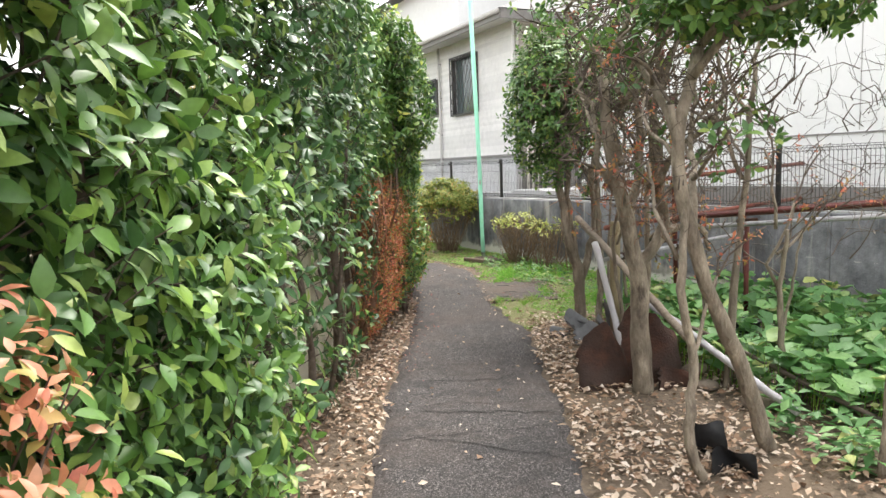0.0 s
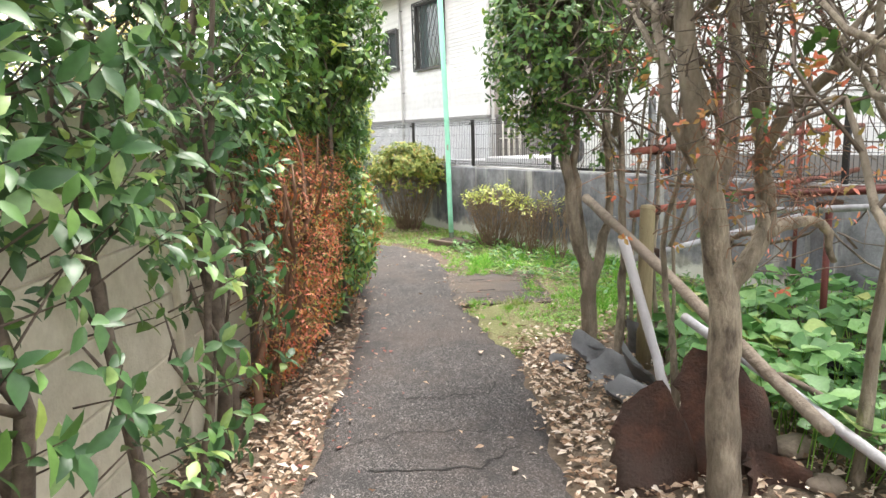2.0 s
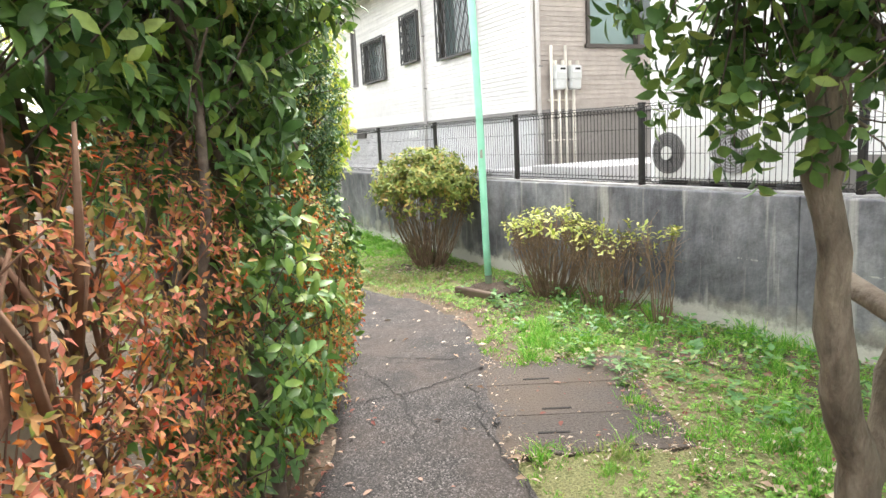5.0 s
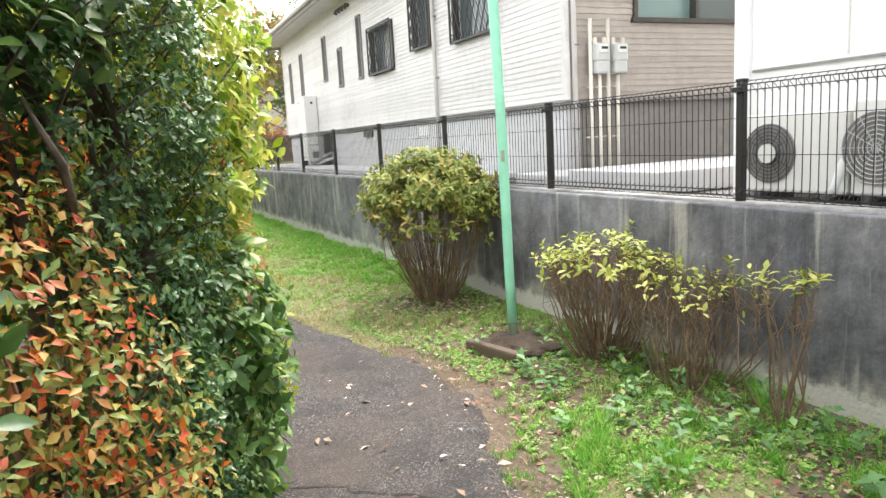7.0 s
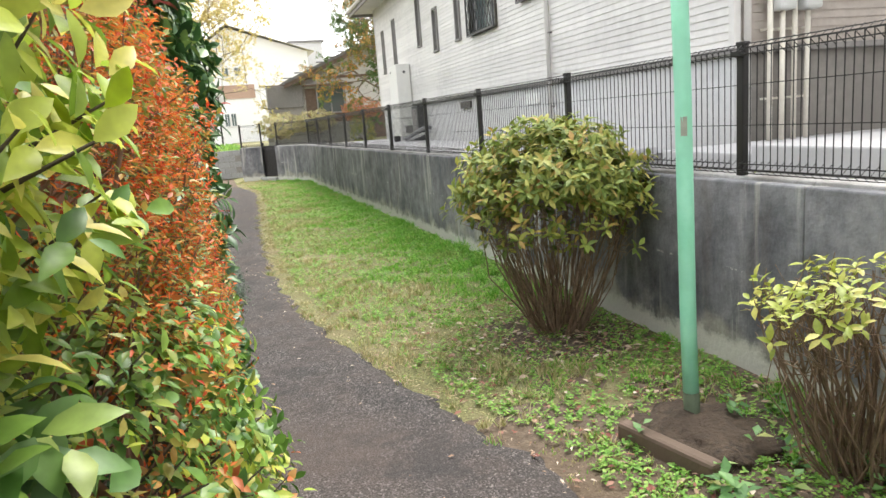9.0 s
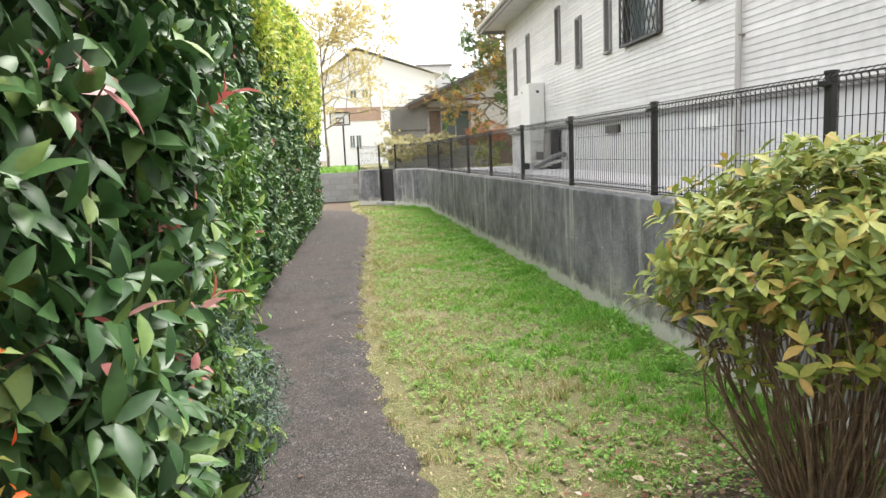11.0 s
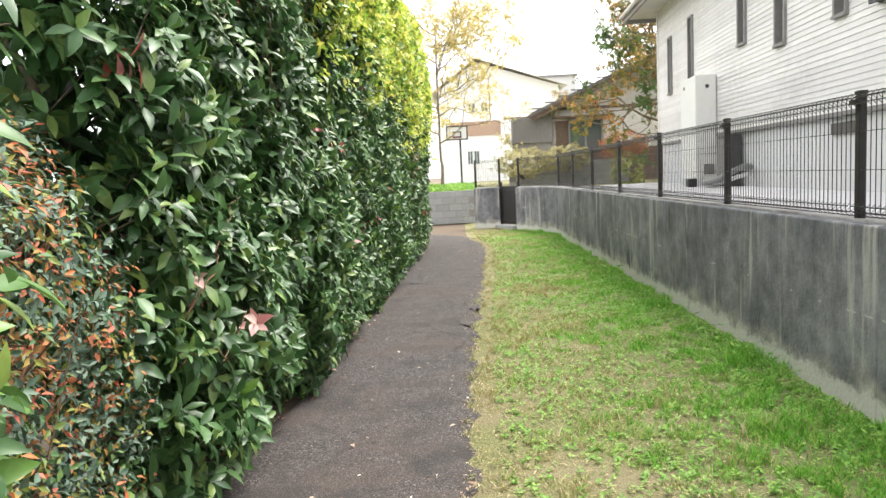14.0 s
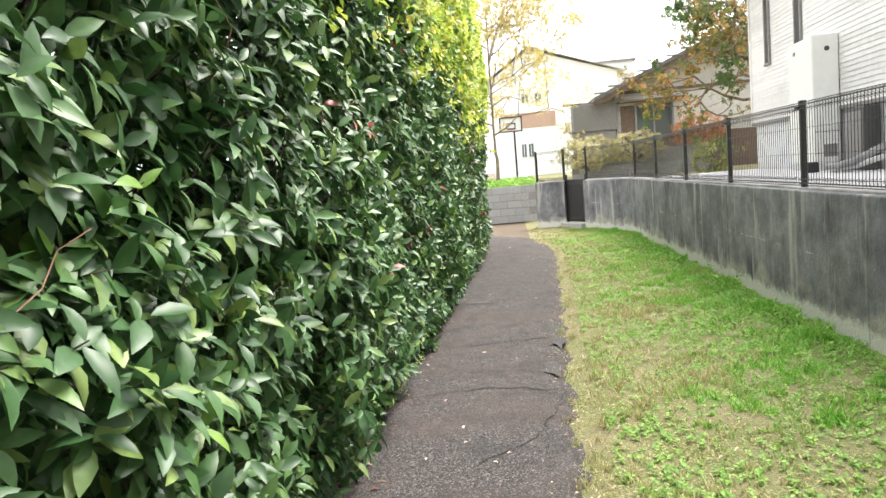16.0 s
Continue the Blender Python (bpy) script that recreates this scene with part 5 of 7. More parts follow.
hedge_plant("red_shrub", -3.62, -2.3, 0.0, 1.62, 560, L_RUSTY, "twiggy shrub with red and brown autumn leaves", ll=.036, lw=.016, k=6, seed=25, fine=False, depth=.30, set_back=-.03, category="shrub", trunks=7, inner=False, stem_mat=M_REDTWIG, singles=120,
            extra=((.10, L_ORANGE, 1.1), (.18, L_MIXED, 1.0)), upright=45)
hedge_plant("hedge_shrub", -3.9, -2.3, 1.45, 3.3, 190, L_GREEN, "evergreen hedge top above the red shrub", ll=.085, lw=.04, seed=26, set_back=.12, trunks=4, extra=((.06, L_YELLOW, 1.0),),
            keep=lambda y, z: np.where((y < -3.4) & (z > 2.0), 0.45, 0.95))
hedge_plant("hedge_shrub", -2.5, -1.75, 0.05, 3.35, 270, L_GREEN, "clipped evergreen hedge end with yellowish tips", ll=.085, lw=.038, seed=27, singles=200, extra=((.10, L_LIGHT, 1.0), (.03, L_YELLOW, .9)), set_back=-.04, upright=90, trunks=5, keep=lambda y, z: np.where(z < 1.5 + .25 * np.sin(5 * y), .55, .95))
hedge_plant("autumn_shrub", -1.95, -1.25, 0.0, 1.65, 800, L_MIXED, "shrub with mixed green, orange and red leaves", ll=.034, lw=.017, k=6, seed=28, fine=False, depth=.25, set_back=-.03, category="shrub", singles=150, extra=((.2, L_ORANGE, 1.0),), stem_mat=M_REDTWIG, upright=30)
hedge_plant("hedge_shrub", -1.95, -0.95, 1.5, 3.2, 190, L_GREEN, "evergreen hedge top over the autumn shrub", ll=.085, lw=.038, seed=29, set_back=.1)
hedge_plant("boxwood_shrub", -1.42, -0.70, 0.0, 2.35, 900, L_FINE, "dense dark shrub with tiny leaves", ll=.028, lw=.016, k=8, seed=30, fine=False, depth=.22, shoot=.07, set_back=0.0, category="shrub", singles=60)
# upper leaves in the raised yellow: strong light painted into the colour
hedge_plant("evergreen_shrub", -0.92, -0.05, 1.05, 2.6, 420, L_YELLOW, "yellow-green broadleaf shrub, strong sunlight put into its leaf colour", ll=.064, lw=.028, seed=31, category="shrub", singles=120, extra=((.14, L_LIGHT, 1.0),), set_back=-.06)
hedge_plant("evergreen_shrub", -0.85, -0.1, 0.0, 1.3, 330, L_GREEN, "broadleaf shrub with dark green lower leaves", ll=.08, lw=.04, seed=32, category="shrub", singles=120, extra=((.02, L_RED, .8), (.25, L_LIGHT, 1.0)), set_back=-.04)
hedge_plant("orange_shrub", -0.15, 1.7, 0.0, 1.95, 1500, L_ORANGE, "upright shrub with bright orange-red autumn leaves", ll=.021, lw=.0085, k=10, spread=.6, seed=33, fine=False, depth=.22, set_back=-.05, category="shrub", singles=200, stem_mat=M_REDTWIG, extra=((.24, L_MIXED, 1.3), (.08, L_FINE, 1.2)), upright=70, up=1.5, keep=lambda y, z: np.clip((z - 1.05 + .95 * np.clip((y - .2) / .8, 0, 1)) * 1.8, .06, 1))
hedge_plant("evergreen_shrub", -0.2, 1.0, 0.0, 1.3, 480, L_LIGHT, "low light green shrub beneath the orange leaves", ll=.05, lw=.026, seed=45, depth=.25, set_back=-.13, category="shrub", singles=120, extra=((.25, L_MIXED, .8), (.25, L_YELLOW, .9)), inner=False, trunks=2)
hedge_plant("photinia_shrub", 1.6, 2.95, 0.0, 2.45, 270, L_PHOT, "dark glossy photinia with red young shoots", ll=.095, lw=.042, seed=34, category="shrub", singles=200, extra=((.035, L_RED, .95),))
hedge_plant("evergreen_shrub", 2.9, 5.0, 0.0, 2.0, 215, L_GREEN, "fresh light green broadleaf shrub", ll=.085, lw=.034, seed=35, category="shrub", singles=260, extra=((.30, L_LIGHT, 1.0), (.2, L_PHOT, 1.0)), depth=.36, droop=.3, bulge=.2, skirt=.5)
hedge_plant("juniper_shrub", 3.0, 3.95, 0.1, 0.95, 1500, L_JUNI, "low blue-green fine-needled shrub", ll=.024, lw=.007, k=10, seed=36, fine=False, depth=.2, shoot=.10, set_back=-.20, category="shrub", inner=False)
hedge_plant("autumn_shrub", 4.9, 6.15, 0.0, 1.65, 850, L_JUNI, "blue-green fine-leaved shrub with rusty orange tips", ll=.035, lw=.016, k=7, seed=37, fine=False, depth=.2, set_back=.02, skirt=.62, category="shrub", singles=100, extra=((.26, L_RUSTY, 1.0), (.16, L_MIXED, .9), (.14, L_FINE, 1.0)), upright=20, stem_mat=M_REDTWIG)
hedge_plant("photinia_hedge", 5.95, 8.4, 0.0, 3.55, 235, L_PHOT, "tall dark glossy photinia hedge with a few pink-red shoots", ll=.098, lw=.041, k=8, seed=38, skirt=.45, singles=280, extra=((.010, L_RED, 1.0), (.03, L_LIGHT, 1.0)), droop=.35, depth=.35)
hedge_plant("photinia_hedge", 8.3, 11.2, 0.0, 3.2, 225, L_PHOT, "tall dark glossy photinia hedge with a few pink-red shoots", ll=.094, lw=.039, seed=39, skirt=.22, singles=120, extra=((.008, L_RED, 1.0), (.02, L_LIGHT, 1.0)), droop=.35)
hedge_plant("photinia_hedge", 11.1, 15.2, 0.0, 3.0, 190, L_PHOT, "tall dark glossy photinia hedge along the lane", ll=.105, lw=.048, seed=40, skirt=.12, fine=False, extra=((.012, L_RED, 1.0), (.05, L_LIGHT, 1.0)), droop=.3)
hedge_plant("photinia_hedge", 15.1, 20.2, 0.0, 2.9, 170, L_PHOT, "tall dark glossy photinia hedge along the lane", ll=.105, lw=.05, seed=41, skirt=.12, fine=False, extra=((.015, L_RED, 1.0), (.08, L_LIGHT, 1.0)), droop=.3)
# the sunny glow of the hedge top is put into these yellow leaves
hedge_plant("climbing_vine", 8.6, 13.0, 2.2, 3.8, 330, L_YELLOW, "yellow-green vine over the hedge top, sunlight put into its leaf colour", ll=.075, lw=.05, seed=42, fine=False, set_back=-.10, category="vine", trunks=2, keep=lambda y, z: np.clip((z - 2.3) * 1.2, .15, 1), extra=((.3, L_LIGHT, 1.0),), inner=False, skirt=0)
hedge_plant("climbing_vine", 12.8, 19.8, 1.8, 4.2, 260, L_YELLOW, "yellow-green vine over the hedge top, sunlight put into its leaf colour", ll=.08, lw=.055, seed=43, fine=False, set_back=-.12, category="vine", trunks=2, keep=lambda y, z: np.clip((z - 2.0) * .9, .12, 1), extra=((.25, L_LIGHT, 1.0),), inner=False, skirt=0)
hedge_plant("hedge_shrub", -2.6, -1.7, 2.0, 3.4, 240, L_GREEN, "overhanging hedge top with yellowish young tips", ll=.085, lw=.038, seed=44, set_back=-.2, trunks=1, extra=((.2, L_LIGHT, 1.0), (.08, L_YELLOW, .9)), skirt=0)


def photinia_sprig(a, b, c, label, n_green=7, n_red=5, tip=None):
    """One long shoot with big leaves and a red tip."""
    root = thing("photinia_sprig", a, label, "branch")
    A, B, C = Vector(a), Vector(b), Vector(c)
    part("stem", Mesh().tube([A, B, C], [.006, .005, .003], 6), M_REDTWIG, root, smooth=True)
    rows = []
    for i in range(n_green + n_red):
        f = (i + .5) / (n_green + n_red)
        p = A.lerp(B, f * 2) if f < .5 else B.lerp(C, f * 2 - 1)
        ax = (C - A).normalized()
        s = ax.orthogonal().normalized()
        s.rotate(Matrix.Rotation(i * 2.4, 3, ax))
        d = (s * .9 + ax * (.35 + .9 * (i >= n_green))).normalized()
        rows.append((p, d, (ax * .6 - s * .4 + Vector((.2, -.3, .5))).normalized(), i >= n_green))
    for p, d, nn, red in rows:
        V, T = leaves(np.array([p]), np.array([d]), np.array([nn]), np.array([.10 if not red else .095]), np.array([.05 if not red else .043]))
        part("leaf", raw_mesh("leaf", V, T, [(tip or L_RED) if red else L_PHOT]), None, root)


photinia_sprig((-3.02, 2.55, 1.45), (-2.9, 2.75, 1.62), (-2.78, 2.92, 1.72), "photinia shoot with large leaves and a dark red tip")
photinia_sprig((-3.05, 2.6, 0.98), (-2.96, 2.72, 1.05), (-2.86, 2.86, 1.13), "photinia shoot with large leaves and a pink tip")
photinia_sprig((-3.05, 2.45, 1.2), (-2.96, 2.6, 1.32), (-2.88, 2.7, 1.38), "photinia shoot with large glossy leaves", 10, 1)
photinia_sprig((-3.55, 6.80, 1.0), (-3.44, 6.60, 1.08), (-3.33, 6.38, 1.15), "photinia shoot with a pale pink young rosette", 3, 9, L_TIP)
photinia_sprig((-3.40, 7.05, 0.78), (-3.28, 6.85, 0.86), (-3.18, 6.62, 0.92), "photinia shoot with a pale pink young rosette", 3, 8, L_TIP)


def tendril(a, b, c, r=.0035):
    pts, rad = limb([a, Vector(a).lerp(Vector(b), .5) + Vector((.02, .03, .03)), b, c], r, r * .4, .012)
    return single("vine_tendril", Mesh().tube(pts, rad, 5), M_REDTWIG, "thin bare vine shoot hanging over the hedge", "vine", smooth=True)


# ---- shrubs before the retaining wall ----


def stem_bush(name, x, y, h, r_top, r_base, n_stems, mat, label, per_stem=3, ll=.05, lw=.022, dome=True, k=7, crown_n=0, crown=None, gap=0.0, bare=0.45, singles=0):
    """Many upright stems that fan out from one root, leafy towards their tips."""
    root = thing(name, (x, y, 0), label, "shrub")
    a = rng.uniform(0, 6.28, n_stems)
    rad = np.sqrt(rng.uniform(0, 1, n_stems))
    hh = h * (1 - (0.32 if dome else 0.15) * rad ** 2) * rng.uniform(.82, 1.0, n_stems)
    base = np.stack([x + r_base * rad * np.cos(a), y + r_base * rad * np.sin(a), np.full(n_stems, -.02)], 1)
    top = np.stack([np.minimum(x + r_top * rad * np.cos(a + rng.normal(0, .15, n_stems)), -0.14), y + r_top * rad * np.sin(a), hh], 1)
    mid = base * .5 + top * .5 + rng.normal(0, .05, (n_stems, 3)) + np.stack([np.cos(a) * rad, np.sin(a) * rad, 0 * a], 1) * r_top * .06
    mid[:, 0] = np.minimum(mid[:, 0], -0.14)
    low, high = base * .55 + mid * .45 + rng.normal(0, .022, (n_stems, 3)), mid * .5 + top * .5 + rng.normal(0, .03, (n_stems, 3))
    high[:, 0] = np.minimum(high[:, 0], -0.14)
    thick = rng.uniform(.6, 1.25, n_stems)
    segs = [(base, low, .0075 * thick, .0065 * thick), (low, mid, .0065 * thick, .0052 * thick), (mid, high, .0052 * thick, .0042 * thick), (high, top, .0042 * thick, .0025 * thick)]
    side = rng.integers(0, n_stems, n_stems * 4)
    f = rng.uniform(.3, .9, len(side))[:, None]
    sa = mid[side] * (1 - f) + top[side] * f
    sb = sa + rng.normal(0, .07, (len(side), 3)) + np.array([0, 0, .08])
    sb[:, 0] = np.minimum(sb[:, 0], -0.14)
    segs.append((sa, sb, .003, .0016))
    twigs("stem", segs, M_STEM, root)
    tips = [top]
    for _ in range(per_stem - 1):
        tips.append(top + rng.normal(0, 1, (n_stems, 3)) * np.array([.06, .06, .07]))
    P = np.concatenate(tips + [sb[rng.uniform(0, 1, len(sb)) > bare]])
    P[:, 0] = np.minimum(P[:, 0], -0.15)
    D = unit(P - np.array([x, y, h * .35]) + np.array([0, 0, .25]) + rng.normal(0, .15, P.shape))
    main = whorls(P, D, k, .05, ll, lw, .85, .05)
    foliage("foliage", [(*main, 0)], [mat], root)
    if crown_n:
        u = rng.normal(size=(crown_n, 3))
        u[:, 2] = np.abs(u[:, 2]) * 1.1 - .25
        u = unit(u)
        lump = 1 + .30 * waves(u[:, 0] * 4, u[:, 1] * 4 + u[:, 2] * 3, 51)
        C = np.array([x, y, crown[0]]) + u * lump[:, None] * np.array([r_top * 1.02, r_top * 1.02, crown[1]]) * rng.uniform(.72, 1.0, (crown_n, 1))
        C[:, 0] = np.minimum(C[:, 0], -0.16)
        foliage("crown", [(*whorls(C, unit(u + np.array([0, 0, .4]) + rng.normal(0, .3, u.shape)), k, .05, ll, lw, .85, .1), 0)], [mat], root)
    if singles:
        single_leaves(main, mat, root, singles, ll, lw)
    return root


stem_bush("azalea_bush", -0.64, 3.1, 1.36, .62, .17, 125, L_AZALEA, "round azalea bush with bare stems and leafy green top", per_stem=2, crown_n=600, crown=(1.03, .44), ll=.078, lw=.032, bare=.75, singles=150)
stem_bush("hydrangea_bush", -0.5, 0.72, .86, .46, .16, 110, L_SPRIG, "bare brown-stemmed bush with yellow-green leaf tufts", per_stem=1, ll=.062, lw=.028, dome=False, k=5, bare=.95, singles=90)
stem_bush("hydrangea_bush", -0.42, 0.02, .70, .42, .22, 60, L_SPRIG, "small bare-stemmed bush with yellowish leaf tufts", per_stem=1, ll=.055, lw=.026, dome=False, k=3, bare=.98, singles=50)
stem_bush("hydrangea_bush", -0.5, -0.72, .86, .26, .07, 14, L_SPRIG, "spindly bush with a few yellow-green leaf tufts", per_stem=1, ll=.075, lw=.032, dome=False, k=5, bare=.9, singles=40)

# ---- green pole ----
pole = thing("green_pole", (-.80, 1.45, 0), "mint green painted steel pole leaning slightly in a dark footing", "pole")
part("shaft", Mesh().tube([(-.783, 1.45, .0), (-.80, 1.45, .5), (-.815, 1.45, 1.6), (-.84, 1.45, 2.4), (-.915, 1.45, 4.6)], .038, 16), M_GREENPOLE, pole, smooth=True)
part("stain", Mesh().tube([(-.783, 1.45, .02), (-.7875, 1.45, .15)], [.0395, .0386], 16, cap=False), M_STAIN, pole, "brown dirt stain at the foot", smooth=True)
band = Mesh()
arc = [radians(a) for a in (212, 226, 240, 254)]
band.add([(-.8115 + .039 * math.cos(a), 1.45 + .039 * math.sin(a), z) for z in (1.385, 1.47) for a in arc], [(k, k + 1, k + 5, k + 4) for k in range(3)])
part("sticker", band, M_BAND, pole, "torn brown sticker", smooth=True)


def mound(c, r, seed):
    bm = bmesh.new()
    bmesh.ops.create_icosphere(bm, subdivisions=4, radius=1.0)
    out = [Vector(c) + Vector((v.co.x * r[0], v.co.y * r[1], v.co.z * r[2])) * (1 + .35 * noise.noise(v.co * 2.3 + Vector((seed, 0, 0))) + .16 * noise.noise(v.co * 9)) for v in bm.verts]
    fs = [[v.index for v in f.verts] for f in bm.faces]
    bm.free()
    return Mesh().add(out, fs)


part("footing", mound((-.84, 1.27, -.01), (.30, .36, .085), 3), M_DARKSOIL, pole, "dark earthy mound at the foot", smooth=True)
edging = single("timber_edging", Mesh().soft_box((-1.125, 1.18, .025), (.075, .54, .13), .018, 12), M_OLDWOOD, "old dark timber edging half sunk in soil", "edging")

# ---- grass, weeds, fallen leaves ----


def scatter_area(n, x0, x1, y0, y1, test):
    X, Y = rng.uniform(x0, x1, n), rng.uniform(y0, y1, n)
    ok = test(X, Y)
    return X[ok], Y[ok]


def build_grass():
    root = thing("grass", (-1.2, 9, 0), "bright green mown grass with dry straw patches", "grass", kind="stuff")

    def where(X, Y):
        lush = .5 + .5 * waves(X * 2, Y * 2, 14)
        near_wall = np.clip((X + 1.5) / 1.2, 0, 1)
        d = np.clip((X - right_edge(Y)) / .35, 0, 1)
        clump = np.clip(.62 + .75 * waves(X * 8, Y * 8, 24) + .3 * waves(X * 21, Y * 21, 25), .08, 1.2)
        keep = (.22 + .55 * lush ** 1.5 + .7 * near_wall) * (.25 + .75 * d) * clump * np.where(Y < 0, 1.6, 1.0)
        south = np.clip((Y + 3.6) / 1.5, 0, 1) * np.where((Y < 2.2) & (X > -1.25), .22, 1.0)
        u, v = (X + 2.91) * .471 + (Y + 1.97) * .882, (X + 2.91) * .882 - (Y + 1.97) * .471
        slab = (u > .10 + .08 * waves(X * 7, Y * 7, 33)) & (u < 1.40 + .08 * waves(X * 5, Y * 5, 3)) & (v > -.02) & (v < .80 + .1 * waves(X * 6, Y * 6, 4))
        ring = np.hypot(X + .62, Y - 3.0) < .66 + .12 * waves(X * 4, Y * 4, 8)
        return ~ring & (X < -.13) & (X > right_edge(Y) - .07 + .06 * waves(X * 9, Y * 9, 31)) & (rng.uniform(0, 1, len(X)) < keep * south) & ~slab

    CX, CY = scatter_area(31000, -3.4, -.1, -3.8, 22.5, where)
    per = rng.integers(10, 34, len(CX))
    X, Y = np.repeat(CX, per), np.repeat(CY, per)
    sp = np.repeat(rng.uniform(.012, .04, len(CX)), per)
    X, Y = np.minimum(X + rng.normal(0, 1, len(X)) * sp, -.13), Y + rng.normal(0, 1, len(Y)) * sp
    n = len(X)
    tuft = np.repeat(rng.uniform(.55, 1.75, len(CX)), per)
    tall = np.clip(.5 + waves(X * 1.7, Y * 1.7, 15) + .45 * waves(X * 8, Y * 8, 24), .15, 1.6) * (1 + .7 * np.clip((X + 1.1) / 1.0, 0, 1))
    h = rng.uniform(.018, .05, n) * tuft * tall * np.where(Y < 0, 1.5, 1.0) + .010
    lean = rng.normal(0, .55, (n, 2))
    a = rng.uniform(0, 6.28, n)
    w = rng.uniform(.002, .0042, n)
    base = np.stack([X, Y, np.zeros(n)], 1)
    s = np.stack([np.cos(a) * w, np.sin(a) * w, 0 * a], 1)
    mid = base + np.stack([lean[:, 0] * h * .4, lean[:, 1] * h * .4, h * .62], 1)
    tip = base + np.stack([lean[:, 0] * h * 1.1, lean[:, 1] * h * 1.1, h], 1)
    V = np.stack([base - s, base + s, mid - s * .8, mid + s * .8, tip], 1).reshape(-1, 3)
    T = (np.arange(n) * 5)[:, None, None] + np.array([(0, 1, 3), (0, 3, 2), (2, 3, 4)])[None]
    dry = np.clip(1.4 - (X - right_edge(Y)) / 1.15 + .8 * waves(X * 2.3, Y * 2.3, 19), 0.04, .92) * np.clip((Y + 1) / 3, .15, 1)
    idx = ((.55 * rng.uniform(0, 1, n) + .45 * np.repeat(rng.uniform(0, 1, len(CX)), per)) < dry * .9).astype(int)
    part("blades", raw_mesh("blades", V, T.reshape(-1, 3), [L_GRASS, L_STRAW], np.repeat(idx, 3)), None, root, kind="stuff")


build_grass()


def ground_leaves(name, X, Y, ll, lw, mat, label, category, z=.006, curl=.5, fine=True):
    n = len(X)
    P = np.stack([X, Y, z + rng.uniform(0, .03, n) * curl], 1)
    a = rng.uniform(0, 6.28, n)
    D = np.stack([np.cos(a), np.sin(a), rng.normal(0, .25 * curl, n)], 1)
    N = unit(np.stack([rng.normal(0, .35 * curl, n), rng.normal(0, .35 * curl, n), np.ones(n)], 1))
    size = .35 + rng.uniform(0, 1, n) ** 1.6
    V, T = leaves(P, D, N, ll * size, lw * size * rng.uniform(.7, 1.3, n), fine)
    me = raw_mesh(name, V, T, [mat])
    return single(name, me, None, label, category, kind="stuff")


def litter(X, Y):
    d_r, d_l = X - right_edge(Y), left_edge(Y) - X
    band = np.where(d_r > 0, np.clip(1.2 - d_r / 2.2, .12, 1), np.where(d_l > 0, .95, .0045 + .05 * np.exp(-np.minimum(-d_r, -d_l).clip(0) / .10)))
    drift = np.clip(.55 + .6 * waves(X * 2.2, Y * 2.2, 16), .05, 1)
    fade = np.where(d_r > 0, np.clip((-2.6 - Y) / 1.2, .0, 1), np.where(d_l > 0, np.clip((-.2 - Y) / 3, .08, 1), .9))
    return rng.uniform(0, 1, len(X)) < band * np.where((d_r > 0) | (d_l > 0), drift, 1) * fade


X, Y = scatter_area(190000, -9.5, -1.0, -11.5, 1.0, litter)
ground_leaves("fallen_leaves", X, Y, .058, .029, L_DEAD, "dry tan fallen leaves drifted beside the lane", "leaf litter", z=.018, curl=1.0, fine=False)
X, Y = scatter_area(5200, -6.0, -3.0, -4.6, 0.5, lambda X, Y: (np.abs(X - left_edge(Y) + .05) < rng.exponential(.16, len(X))))
ground_leaves("fallen_red_leaves", X, Y, .042, .02, L_DEADRED, "reddish fallen leaves along the hedge foot", "leaf litter", z=.022)
X, Y = scatter_area(3800, -4.2, -2.8, 0.5, 19.0, lambda X, Y: (np.abs(X - left_edge(Y)) < rng.exponential(.10, len(X))))
ground_leaves("fallen_leaves", X, Y, .045, .02, L_DEADRED, "brown leaf crumbs along the hedge foot", "leaf litter", z=.022)
X, Y = scatter_area(5200, -2.4, -.15, -3.4, 4.2, lambda X, Y: (X > right_edge(Y)) & (rng.uniform(0, 1, len(X)) < np.clip((X + 2.2) / 1.6, .08, .8)))
ground_leaves("fallen_leaves", X, Y, .04, .018, L_DEADRED, "dry fallen leaves under the bushes", "leaf litter", z=.012)
X, Y = scatter_area(2600, -1.7, -.15, -2.2, 3.9, lambda X, Y: (X > right_edge(Y) + .2) & (rng.uniform(0, 1, len(X)) < .25 + .75 * (np.hypot(X + .62, Y - 3.0) < .8)))
ground_leaves("fallen_leaves", X, Y, .05, .024, L_DEAD, "dry tan leaves under the azalea and bushes", "leaf litter", z=.016)
X, Y = scatter_area(900, -3.4, -1.9, -1.0, 19.0, lambda X, Y: (X > left_edge(Y)) & (X < right_edge(Y)) & (rng.uniform(0, 1, len(X)) < .25))
ground_leaves("fallen_leaves", X, Y, .035, .018, L_DEAD, "a few pale leaves scattered on the lane", "leaf litter", z=.034, curl=.2)


X, Y = scatter_area(9000, -3.1, -1.4, -2.7, -.5, lambda X, Y: (X > right_edge(Y) - .1) & (np.minimum(np.abs((X + 2.91) * .882 - (Y + 1.97) * .471 - .98), np.minimum(np.abs((X + 2.91) * .471 + (Y + 1.97) * .882), np.abs((X + 2.91) * .471 + (Y + 1.97) * .882 - 1.5))) < rng.exponential(.08, len(X))))
ground_leaves("edge_thatch", X, Y, .03, .011, L_DEAD, "dry grass bits and crumbs over the apron edges", "leaf litter", z=.024, fine=False)
